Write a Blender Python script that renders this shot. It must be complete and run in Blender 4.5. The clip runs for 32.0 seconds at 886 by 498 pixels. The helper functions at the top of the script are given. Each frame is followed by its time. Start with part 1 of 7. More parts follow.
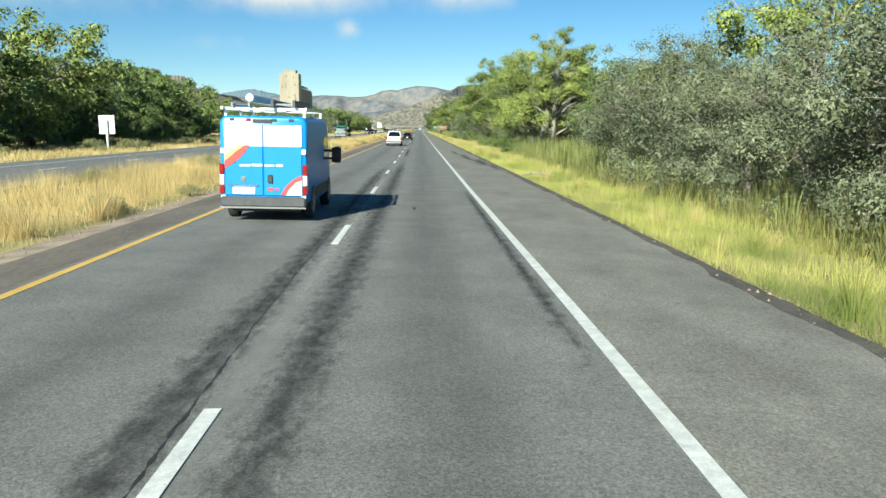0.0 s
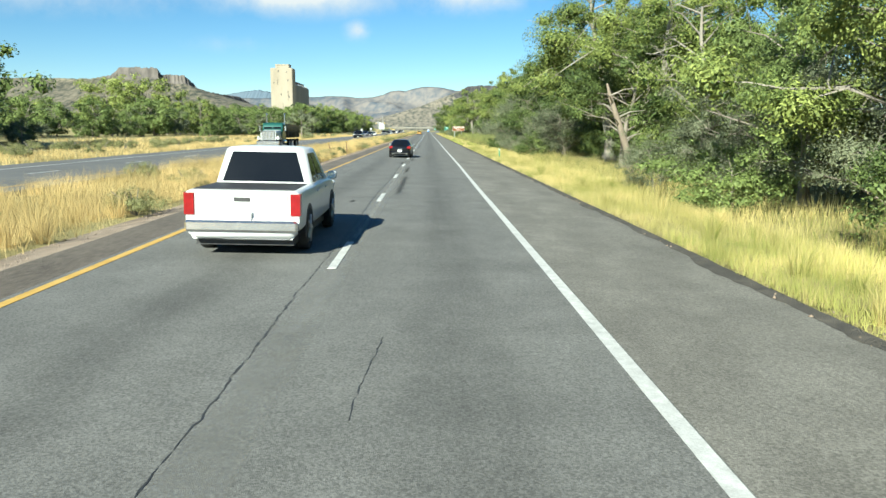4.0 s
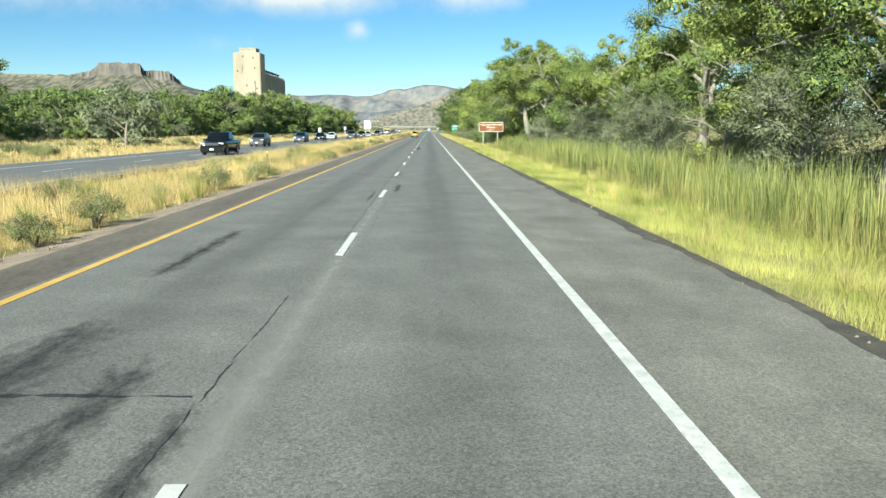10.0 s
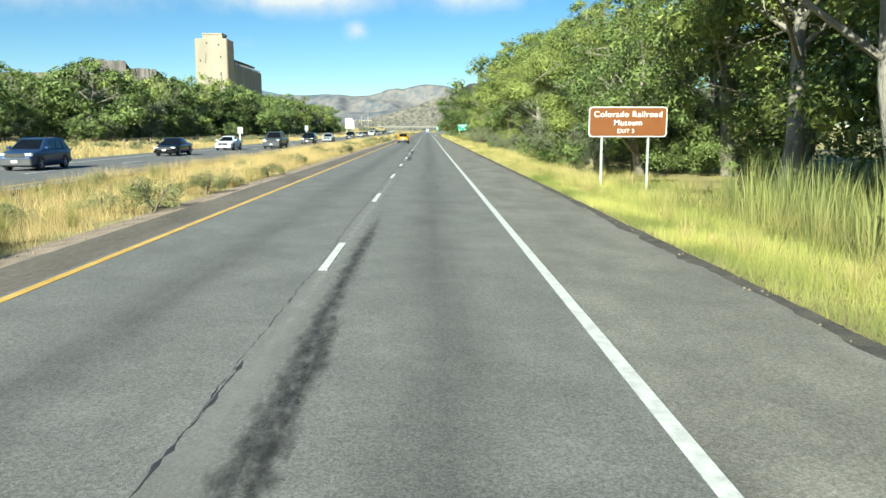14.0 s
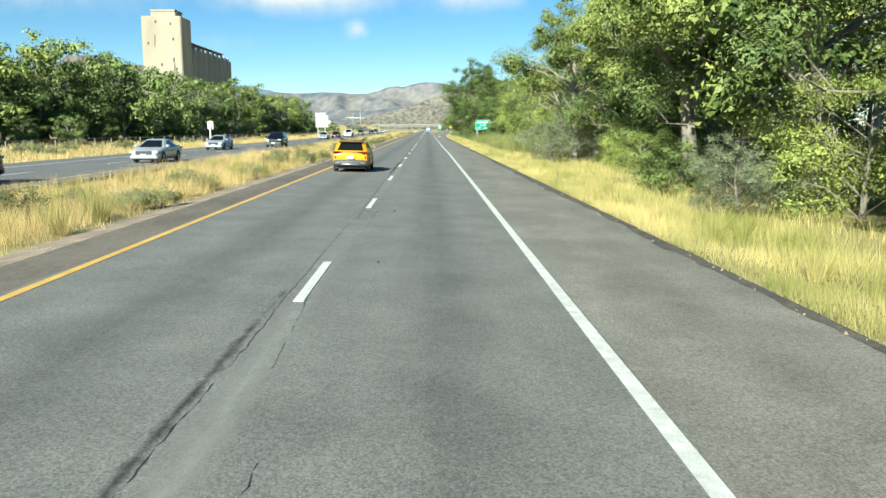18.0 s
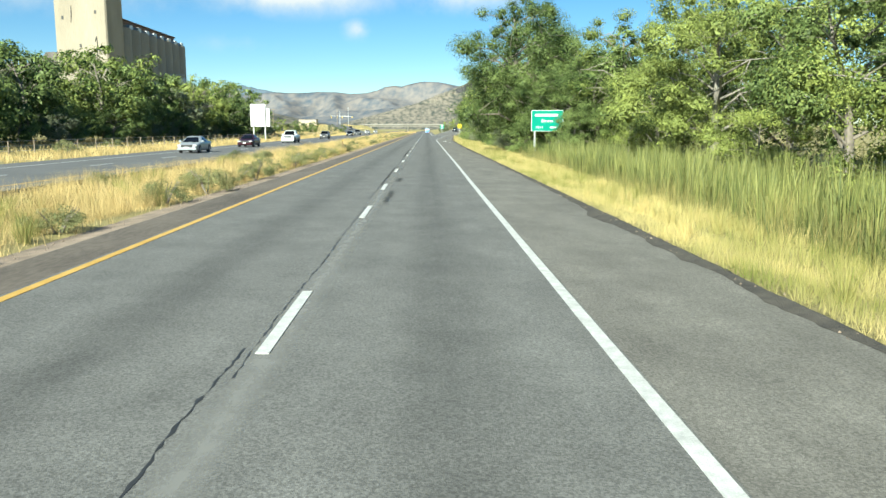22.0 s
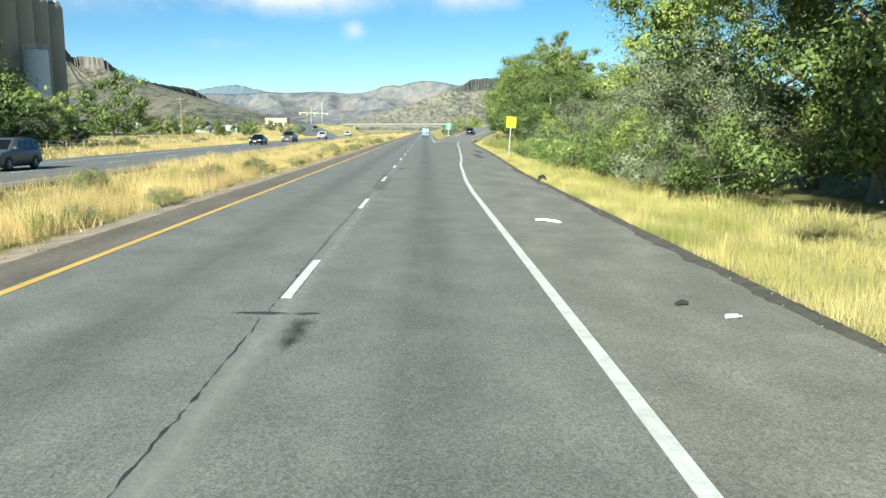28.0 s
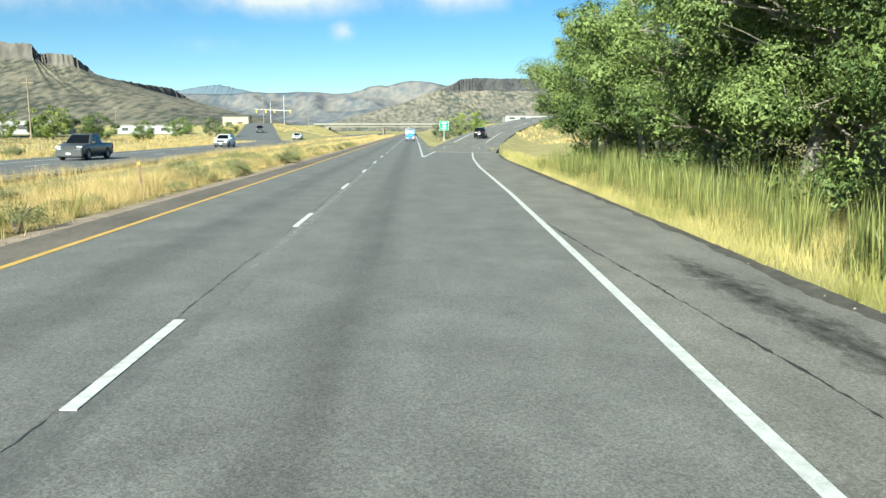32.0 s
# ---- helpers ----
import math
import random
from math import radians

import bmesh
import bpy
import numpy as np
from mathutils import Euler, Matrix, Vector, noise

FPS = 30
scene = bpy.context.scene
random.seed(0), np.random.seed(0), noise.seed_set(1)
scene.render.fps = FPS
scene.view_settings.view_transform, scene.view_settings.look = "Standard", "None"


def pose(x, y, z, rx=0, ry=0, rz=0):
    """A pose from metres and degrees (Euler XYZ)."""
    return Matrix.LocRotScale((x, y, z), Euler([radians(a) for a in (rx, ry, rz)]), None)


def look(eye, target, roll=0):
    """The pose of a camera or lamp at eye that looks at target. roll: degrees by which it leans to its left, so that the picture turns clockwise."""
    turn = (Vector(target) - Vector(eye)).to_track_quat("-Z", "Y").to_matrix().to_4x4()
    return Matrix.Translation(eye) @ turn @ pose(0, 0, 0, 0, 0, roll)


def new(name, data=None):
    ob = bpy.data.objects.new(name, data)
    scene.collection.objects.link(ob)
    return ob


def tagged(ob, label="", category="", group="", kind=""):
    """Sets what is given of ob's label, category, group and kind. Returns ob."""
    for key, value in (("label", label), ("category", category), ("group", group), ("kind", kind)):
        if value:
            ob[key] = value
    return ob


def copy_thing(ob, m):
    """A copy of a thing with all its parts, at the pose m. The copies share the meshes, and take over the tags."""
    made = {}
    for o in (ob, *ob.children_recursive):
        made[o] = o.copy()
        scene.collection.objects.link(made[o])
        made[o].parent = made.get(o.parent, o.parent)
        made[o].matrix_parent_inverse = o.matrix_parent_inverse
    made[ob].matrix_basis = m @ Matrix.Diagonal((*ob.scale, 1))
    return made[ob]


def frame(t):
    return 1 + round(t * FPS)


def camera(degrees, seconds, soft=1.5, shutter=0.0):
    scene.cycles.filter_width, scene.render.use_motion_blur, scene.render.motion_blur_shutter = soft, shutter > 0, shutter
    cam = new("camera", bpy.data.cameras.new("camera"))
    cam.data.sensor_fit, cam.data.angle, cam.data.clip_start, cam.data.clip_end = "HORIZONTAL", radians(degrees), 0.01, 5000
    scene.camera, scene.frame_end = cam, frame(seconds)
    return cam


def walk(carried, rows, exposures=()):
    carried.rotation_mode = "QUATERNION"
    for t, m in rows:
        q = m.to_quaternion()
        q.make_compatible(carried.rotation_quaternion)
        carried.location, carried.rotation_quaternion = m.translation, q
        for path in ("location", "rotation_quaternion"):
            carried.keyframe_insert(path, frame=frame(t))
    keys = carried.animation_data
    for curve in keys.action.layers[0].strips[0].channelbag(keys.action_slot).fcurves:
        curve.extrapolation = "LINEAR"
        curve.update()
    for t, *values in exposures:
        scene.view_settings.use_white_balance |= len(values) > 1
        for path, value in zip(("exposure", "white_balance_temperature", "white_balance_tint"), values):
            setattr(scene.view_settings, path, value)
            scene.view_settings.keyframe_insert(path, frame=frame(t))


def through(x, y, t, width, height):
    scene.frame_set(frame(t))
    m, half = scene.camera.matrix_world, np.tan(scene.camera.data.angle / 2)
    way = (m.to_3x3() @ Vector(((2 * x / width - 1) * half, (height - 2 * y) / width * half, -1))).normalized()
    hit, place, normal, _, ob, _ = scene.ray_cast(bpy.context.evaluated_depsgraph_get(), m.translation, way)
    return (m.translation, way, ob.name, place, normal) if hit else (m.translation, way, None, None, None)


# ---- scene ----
cam = camera(59.2, 32.0)

# seconds, metres right of the lane line, metres along the road, pitch, yaw
PATH = [
    (0.0, 1.58, 0.0, -8.78, -1.70),
    (0.5, 1.56, 10.9, -8.79, -1.63),
    (1.0, 1.54, 21.8, -8.79, -1.52),
    (1.5, 1.52, 32.7, -8.79, -1.40),
    (2.0, 1.50, 43.6, -8.78, -1.30),
    (2.5, 1.49, 54.5, -8.77, -1.23),
    (4.5, 1.47, 98.5, -8.67, -1.08),
    (5.0, 1.46, 109.5, -8.67, -1.08),
    (5.5, 1.46, 120.6, -8.68, -1.07),
    (6.0, 1.45, 131.6, -8.68, -1.07),
    (6.5, 1.46, 142.7, -8.68, -1.08),
    (7.0, 1.47, 153.9, -8.68, -1.09),
    (7.5, 1.48, 165.0, -8.69, -1.09),
    (8.0, 1.48, 176.1, -8.70, -1.08),
    (8.5, 1.49, 187.2, -8.72, -1.05),
    (9.0, 1.50, 198.2, -8.72, -1.04),
    (9.5, 1.51, 209.2, -8.72, -1.03),
    (10.0, 1.52, 220.2, -8.72, -1.04),
    (10.5, 1.54, 231.1, -8.71, -1.07),
    (11.0, 1.55, 242.0, -8.71, -1.12),
    (11.5, 1.56, 252.8, -8.71, -1.16),
    (12.0, 1.58, 263.6, -8.69, -1.17),
    (12.5, 1.59, 274.5, -8.68, -1.17),
    (13.0, 1.60, 285.3, -8.68, -1.17),
    (13.5, 1.60, 296.1, -8.68, -1.16),
    (14.0, 1.60, 307.0, -8.69, -1.14),
    (14.5, 1.60, 317.8, -8.71, -1.12),
    (16.5, 1.60, 361.7, -8.77, -1.10),
    (17.0, 1.60, 372.7, -8.77, -1.11),
    (17.5, 1.60, 383.7, -8.77, -1.11),
    (18.0, 1.61, 394.7, -8.77, -1.10),
    (18.5, 1.62, 405.7, -8.77, -1.05),
    (19.0, 1.62, 416.7, -8.77, -1.00),
    (19.5, 1.61, 427.7, -8.78, -0.97),
    (20.0, 1.60, 438.6, -8.77, -0.99),
    (20.5, 1.60, 449.6, -8.77, -1.05),
    (21.0, 1.59, 460.5, -8.76, -1.10),
    (21.5, 1.58, 471.5, -8.75, -1.15),
    (22.0, 1.57, 482.4, -8.75, -1.18),
    (22.5, 1.58, 493.4, -8.75, -1.20),
    (23.0, 1.58, 504.3, -8.75, -1.20),
    (23.5, 1.58, 515.1, -8.73, -1.16),
    (24.0, 1.59, 526.0, -8.71, -1.12),
    (24.5, 1.60, 536.8, -8.68, -1.09),
    (25.0, 1.60, 547.6, -8.67, -1.09),
    (25.5, 1.62, 558.3, -8.66, -1.09),
    (27.5, 1.73, 600.4, -8.68, -1.21),
    (28.0, 1.75, 610.7, -8.69, -1.28),
    (28.5, 1.80, 620.8, -8.69, -1.38),
    (29.0, 1.85, 630.8, -8.68, -1.48),
    (29.5, 1.94, 640.7, -8.65, -1.53),
    (30.0, 2.02, 650.4, -8.63, -1.56),
    (30.5, 2.16, 660.0, -8.61, -1.64),
    (31.0, 2.30, 669.4, -8.61, -1.78),
    (31.5, 2.47, 678.8, -8.62, -1.97),
    (32.0, 2.64, 687.9, -8.62, -2.12),
]
walk(cam, [(t, pose(x, y, 2.236, 90 + p, 0, w)) for t, x, y, p, w in PATH], [(0.0, 1.05, 6350, -4), (2.0, 1.15, 6350, -4), (6.0, 1.24, 6350, -4), (11.0, 1.25, 6350, -5), (26.0, 1.30, 6350, -5), (32.0, 1.28, 6300, -6)])

# ---- light ----
SUN_ELEVATION = radians(29)
SUN_HEADING = radians(23)          # the light travels this far right of the road's line
world = bpy.data.worlds.new("world")
scene.world = world
world.use_nodes = True
wn, wl = world.node_tree.nodes, world.node_tree.links
wn.clear()
w_out = wn.new("ShaderNodeOutputWorld")
w_bg = wn.new("ShaderNodeBackground")
w_bg.inputs["Strength"].default_value = 0.05
sky = wn.new("ShaderNodeTexSky")
sky.sky_type = "NISHITA"
sky.sun_disc = False
sky.sun_elevation = SUN_ELEVATION
sky.sun_rotation = radians(180) + SUN_HEADING
sky.altitude = 1700
sky.air_density = 1.0
sky.dust_density = 0.0
sky.ozone_density = 3.2
w_geo = wn.new("ShaderNodeTexCoord")
w_noise = wn.new("ShaderNodeTexNoise")
w_noise.inputs["Scale"].default_value = 22.0
w_noise.inputs["Detail"].default_value = 6.0
w_noise.inputs["Roughness"].default_value = 0.6
wl.new(w_geo.outputs["Generated"], w_noise.inputs["Vector"])
# small fair-weather clouds: heading right of the road, height, half width, half height, thickness
CLOUDS = [(-0.165, 0.166, 0.15, 0.034, 1.15), (0.05, 0.168, 0.10, 0.030, 1.1), (-0.48, 0.160, 0.25, 0.036, 0.85), (-0.086, 0.121, 0.022, 0.017, 0.85), (-0.24, 0.103, 0.06, 0.014, 0.35), (-0.9, 0.2, 0.2, 0.04, 0.8), (0.7, 0.22, 0.25, 0.04, 0.8)]
cloudy = None
for heading, height, half_w, half_h, thick in CLOUDS:
    shift, span, size, fade = (wn.new(k) for k in ("ShaderNodeVectorMath", "ShaderNodeVectorMath", "ShaderNodeVectorMath", "ShaderNodeMapRange"))
    way = Vector((math.sin(heading), math.cos(heading), height)).normalized()
    shift.operation, span.operation, size.operation = "SUBTRACT", "MULTIPLY", "LENGTH"
    shift.inputs[1].default_value = way
    span.inputs[1].default_value = (1 / half_w, 1 / half_w, 1 / half_h)
    fade.inputs["From Min"].default_value, fade.inputs["From Max"].default_value = 1.15, 0.15
    fade.inputs["To Max"].default_value = thick
    wl.new(w_geo.outputs["Generated"], shift.inputs[0])
    wl.new(shift.outputs[0], span.inputs[0])
    wl.new(span.outputs[0], size.inputs[0])
    wl.new(size.outputs["Value"], fade.inputs["Value"])
    if cloudy is None:
        cloudy = fade.outputs["Result"]
    else:
        most = wn.new("ShaderNodeMath")
        most.operation = "MAXIMUM"
        wl.new(cloudy, most.inputs[0])
        wl.new(fade.outputs["Result"], most.inputs[1])
        cloudy = most.outputs[0]
w_add = wn.new("ShaderNodeMath")
w_add.operation = "MULTIPLY_ADD"
w_add.inputs[1].default_value, w_add.inputs[2].default_value = 2.2, -1.1
wl.new(w_noise.outputs["Fac"], w_add.inputs[0])
w_sum = wn.new("ShaderNodeMath")
wl.new(cloudy, w_sum.inputs[0])
wl.new(w_add.outputs[0], w_sum.inputs[1])
w_mul = wn.new("ShaderNodeMath")
w_mul.operation, w_mul.use_clamp = "MULTIPLY", True
wl.new(w_sum.outputs[0], w_mul.inputs[0])
wl.new(cloudy, w_mul.inputs[1])
w_mix = wn.new("ShaderNodeMix")
w_mix.data_type = "RGBA"
w_mix.inputs[7].default_value = (7.6, 7.7, 8.2, 1)
wl.new(w_mul.outputs["Value"], w_mix.inputs[0])
w_deep = wn.new("ShaderNodeHueSaturation")
w_deep.inputs["Saturation"].default_value, w_deep.inputs["Value"].default_value = 1.22, 1.08
wl.new(sky.outputs["Color"], w_deep.inputs["Color"])
wl.new(w_deep.outputs["Color"], w_mix.inputs[6])
wl.new(w_mix.outputs[2], w_bg.inputs["Color"])
wl.new(w_bg.outputs["Background"], w_out.inputs["Surface"])

sun_data = bpy.data.lights.new("sun", "SUN")
sun_data.energy = 5.0
sun_data.angle = radians(0.5)
sun_data.color = (1.0, 0.96, 0.86)
sun = new("sun", sun_data)
sun_way = Vector((math.sin(SUN_HEADING) * math.cos(SUN_ELEVATION), math.cos(SUN_HEADING) * math.cos(SUN_ELEVATION), -math.sin(SUN_ELEVATION)))
sun.matrix_world = look((-80, -200, 120), Vector((-80, -200, 120)) + sun_way)

# ---- materials ----
def surface(name, dark, light, scale=4.0, rough=0.8, metal=0.0, bump=0.0, bump_scale=60.0, fine=40.0, island=0.0, objects=0.0, through=0.0, stretch=(1, 1, 1), spec=0.5, grain=0.45, broad=1.5):
    """A procedural surface: two colours mixed by noise at two scales, with fine relief. island, objects: how far pieces or things differ. through: light let through a leaf."""
    mat = bpy.data.materials.new(name)
    mat.use_nodes = True
    n, l = mat.node_tree.nodes, mat.node_tree.links
    n.clear()
    out = n.new("ShaderNodeOutputMaterial")
    bsdf = n.new("ShaderNodeBsdfPrincipled")
    bsdf.inputs["Roughness"].default_value = rough
    bsdf.inputs["Metallic"].default_value = metal
    bsdf.inputs["Specular IOR Level"].default_value = spec
    geo = n.new("ShaderNodeNewGeometry")
    mapping = n.new("ShaderNodeMapping")
    mapping.inputs["Scale"].default_value = stretch
    l.new(geo.outputs["Position"], mapping.inputs["Vector"])
    big, small = n.new("ShaderNodeTexNoise"), n.new("ShaderNodeTexNoise")
    big.inputs["Scale"].default_value, big.inputs["Detail"].default_value = scale, 5.0
    small.inputs["Scale"].default_value, small.inputs["Detail"].default_value = fine, 3.0
    for tex in (big, small):
        l.new(mapping.outputs["Vector"], tex.inputs["Vector"])
    add = n.new("ShaderNodeMath")
    add.operation = "MULTIPLY_ADD"
    add.inputs[1].default_value = grain
    l.new(small.outputs["Fac"], add.inputs[0])
    scaled = n.new("ShaderNodeMath")
    scaled.operation = "MULTIPLY_ADD"
    scaled.inputs[1].default_value, scaled.inputs[2].default_value = broad, 0.495 - 0.5 * broad - 0.5 * grain
    l.new(big.outputs["Fac"], scaled.inputs[0])
    l.new(scaled.outputs[0], add.inputs[2])
    last = add
    if island:
        more = n.new("ShaderNodeMath")
        more.operation = "MULTIPLY_ADD"
        more.inputs[1].default_value = island
        l.new(geo.outputs["Random Per Island"], more.inputs[0])
        l.new(last.outputs[0], more.inputs[2])
        shift = n.new("ShaderNodeMath")
        shift.inputs[1].default_value = -island / 2
        l.new(more.outputs[0], shift.inputs[0])
        last = shift
    if objects:
        info = n.new("ShaderNodeObjectInfo")
        more = n.new("ShaderNodeMath")
        more.operation = "MULTIPLY_ADD"
        more.inputs[1].default_value = objects
        l.new(info.outputs["Random"], more.inputs[0])
        l.new(last.outputs[0], more.inputs[2])
        shift = n.new("ShaderNodeMath")
        shift.inputs[1].default_value = -objects / 2
        l.new(more.outputs[0], shift.inputs[0])
        last = shift
    mix = n.new("ShaderNodeMix")
    mix.data_type = "RGBA"
    mix.inputs[6].default_value, mix.inputs[7].default_value = (*dark, 1), (*light, 1)
    l.new(last.outputs[0], mix.inputs[0])
    mix.clamp_factor = True
    l.new(mix.outputs[2], bsdf.inputs["Base Color"])
    if bump:
        relief, tex = n.new("ShaderNodeBump"), n.new("ShaderNodeTexNoise")
        tex.inputs["Scale"].default_value, tex.inputs["Detail"].default_value = bump_scale, 4.0
        l.new(mapping.outputs["Vector"], tex.inputs["Vector"])
        relief.inputs["Strength"].default_value, relief.inputs["Distance"].default_value = bump, 1.0 / bump_scale
        l.new(tex.outputs["Fac"], relief.inputs["Height"])
        l.new(relief.outputs["Normal"], bsdf.inputs["Normal"])
    shader = bsdf
    if through:
        leaf, both = n.new("ShaderNodeBsdfTranslucent"), n.new("ShaderNodeMixShader")
        l.new(mix.outputs[2], leaf.inputs["Color"])
        both.inputs[0].default_value = through
        l.new(bsdf.outputs[0], both.inputs[1])
        l.new(leaf.outputs[0], both.inputs[2])
        shader = both
    l.new(shader.outputs[0], out.inputs["Surface"])
    return mat


def wheel_worn(mat, centres, width, darkest):
    """Tyres and oil darken the asphalt along the given lines of travel, and long streaks follow the traffic."""
    n, l = mat.node_tree.nodes, mat.node_tree.links
    bsdf = next(x for x in n if x.type == "BSDF_PRINCIPLED")
    colour = bsdf.inputs["Base Color"].links[0].from_socket
    geo, sep = n.new("ShaderNodeNewGeometry"), n.new("ShaderNodeSeparateXYZ")
    l.new(geo.outputs["Position"], sep.inputs[0])
    total = None
    for c in centres:
        off, size, band = n.new("ShaderNodeMath"), n.new("ShaderNodeMath"), n.new("ShaderNodeMapRange")
        off.operation, off.inputs[1].default_value = "SUBTRACT", c
        size.operation = "ABSOLUTE"
        band.inputs["From Min"].default_value, band.inputs["From Max"].default_value = width, 0.0
        band.interpolation_type = "SMOOTHSTEP"
        l.new(sep.outputs["X"], off.inputs[0])
        l.new(off.outputs[0], size.inputs[0])
        l.new(size.outputs[0], band.inputs["Value"])
        if total is None:
            total = band.outputs["Result"]
        else:
            plus = n.new("ShaderNodeMath")
            plus.operation = "MAXIMUM"
            l.new(total, plus.inputs[0])
            l.new(band.outputs["Result"], plus.inputs[1])
            total = plus.outputs[0]
    streak, mapping = n.new("ShaderNodeTexNoise"), n.new("ShaderNodeMapping")
    mapping.inputs["Scale"].default_value = (2.5, 0.05, 1)
    streak.inputs["Scale"].default_value, streak.inputs["Detail"].default_value = 1.0, 6.0
    l.new(geo.outputs["Position"], mapping.inputs[0])
    l.new(mapping.outputs[0], streak.inputs["Vector"])
    amount, mix = n.new("ShaderNodeMath"), n.new("ShaderNodeMix")
    amount.operation = "MULTIPLY"
    l.new(total, amount.inputs[0])
    l.new(streak.outputs["Fac"], amount.inputs[1])
    mix.data_type, mix.blend_type = "RGBA", "MULTIPLY"
    mix.inputs[7].default_value = (darkest, darkest, darkest, 1)
    l.new(amount.outputs[0], mix.inputs[0])
    l.new(colour, mix.inputs[6])
    l.new(mix.outputs[2], bsdf.inputs["Base Color"])


def aggregate(mat, size, contrast, patches):
    """Stones of the mix that show as fine light and dark specks, and broad paler patches where the binder has worn off."""
    n, l = mat.node_tree.nodes, mat.node_tree.links
    bsdf = next(x for x in n if x.type == "BSDF_PRINCIPLED")
    colour = bsdf.inputs["Base Color"].links[0].from_socket
    geo = n.new("ShaderNodeNewGeometry")
    stones, worn = n.new("ShaderNodeTexVoronoi"), n.new("ShaderNodeTexNoise")
    stones.inputs["Scale"].default_value = size
    worn.inputs["Scale"].default_value, worn.inputs["Detail"].default_value, worn.inputs["Roughness"].default_value = 0.9, 7.0, 0.65
    for tex in (stones, worn):
        l.new(geo.outputs["Position"], tex.inputs["Vector"])
    grey, speck, patch, both = n.new("ShaderNodeSeparateColor"), n.new("ShaderNodeMapRange"), n.new("ShaderNodeMapRange"), n.new("ShaderNodeMath")
    l.new(stones.outputs["Color"], grey.inputs[0])
    l.new(grey.outputs[0], speck.inputs["Value"])
    speck.inputs["To Min"].default_value, speck.inputs["To Max"].default_value = 1 - contrast, 1 + contrast
    l.new(worn.outputs["Fac"], patch.inputs["Value"])
    patch.inputs["From Min"].default_value, patch.inputs["From Max"].default_value = 0.3, 0.7
    patch.inputs["To Min"].default_value, patch.inputs["To Max"].default_value = 1 - patches, 1 + patches
    both.operation = "MULTIPLY"
    l.new(speck.outputs["Result"], both.inputs[0])
    l.new(patch.outputs["Result"], both.inputs[1])
    tint = n.new("ShaderNodeVectorMath")
    tint.operation = "SCALE"
    l.new(colour, tint.inputs[0])
    l.new(both.outputs[0], tint.inputs["Scale"])
    l.new(tint.outputs[0], bsdf.inputs["Base Color"])


M = {}
M["ground"] = surface("straw_and_soil", (0.20, 0.17, 0.065), (0.46, 0.39, 0.16), 0.25, 0.95, bump=0.8, bump_scale=14, fine=7)
M["asphalt"] = surface("worn_asphalt", (0.094, 0.093, 0.087), (0.203, 0.2, 0.187), 1.1, 0.88, bump=0.5, bump_scale=120, fine=42, stretch=(1, 0.5, 1), grain=1.1, broad=0.8)
wheel_worn(M["asphalt"], (-1.85, 1.78), 0.85, 0.5)
aggregate(M["asphalt"], 60, 0.32, 0.14)
M["shoulder"] = surface("shoulder_asphalt", (0.10, 0.094, 0.082), (0.238, 0.225, 0.196), 0.9, 0.9, bump=0.6, bump_scale=110, fine=36, stretch=(1, 0.33, 1), grain=0.8, broad=1.1)
aggregate(M["shoulder"], 55, 0.32, 0.16)
M["brown_asphalt"] = surface("brown_shoulder_asphalt", (0.08, 0.066, 0.053), (0.19, 0.16, 0.13), 0.8, 0.9, bump=0.8, bump_scale=50, fine=14, stretch=(1, 0.3, 1), grain=1.2)
M["old_asphalt"] = surface("far_asphalt", (0.10, 0.10, 0.10), (0.16, 0.16, 0.157), 0.3, 0.85, bump=0.3, bump_scale=40, fine=30)
M["crumbled"] = surface("crumbled_asphalt", (0.035, 0.033, 0.03), (0.12, 0.105, 0.085), 3, 0.95, bump=1.0, bump_scale=25, fine=30)
M["gravel"] = surface("red_gravel", (0.13, 0.10, 0.075), (0.44, 0.34, 0.255), 1.6, 0.95, bump=1.0, bump_scale=30, fine=20)
M["white_paint"] = surface("road_paint_white", (0.38, 0.38, 0.365), (0.70, 0.70, 0.67), 7.0, 0.7, bump=0.3, bump_scale=80, fine=45, grain=1.0)
M["yellow_paint"] = surface("road_paint_yellow", (0.48, 0.28, 0.05), (0.66, 0.43, 0.12), 2.5, 0.7, bump=0.3, bump_scale=80, fine=30)
M["tar"] = surface("tar", (0.02, 0.02, 0.02), (0.05, 0.05, 0.05), 4, 0.6)
M["dry_grass"] = surface("dry_grass", (0.30, 0.235, 0.095), (0.80, 0.605, 0.285), 0.30, 0.8, fine=1.2, island=0.4, through=0.3, broad=2.4)
M["verge_grass"] = surface("verge_grass", (0.21, 0.235, 0.05), (0.68, 0.55, 0.245), 0.35, 0.8, fine=1.3, island=0.35, through=0.3, broad=3.2)
M["verge_green"] = surface("green_verge_grass", (0.15, 0.20, 0.04), (0.56, 0.53, 0.16), 0.35, 0.8, fine=1.3, island=0.35, through=0.3, broad=3.2)
M["reed"] = surface("reed", (0.035, 0.07, 0.014), (0.42, 0.36, 0.13), 0.45, 0.7, fine=1.5, island=0.5, through=0.25, broad=2.8)
M["cattail"] = surface("cattail_leaf", (0.055, 0.09, 0.022), (0.37, 0.37, 0.12), 0.4, 0.6, fine=1.5, island=0.7, through=0.25)
M["bark"] = surface("bark", (0.12, 0.10, 0.08), (0.34, 0.30, 0.25), 3, 0.95, bump=1.0, bump_scale=14, fine=25, stretch=(1, 1, 0.25))
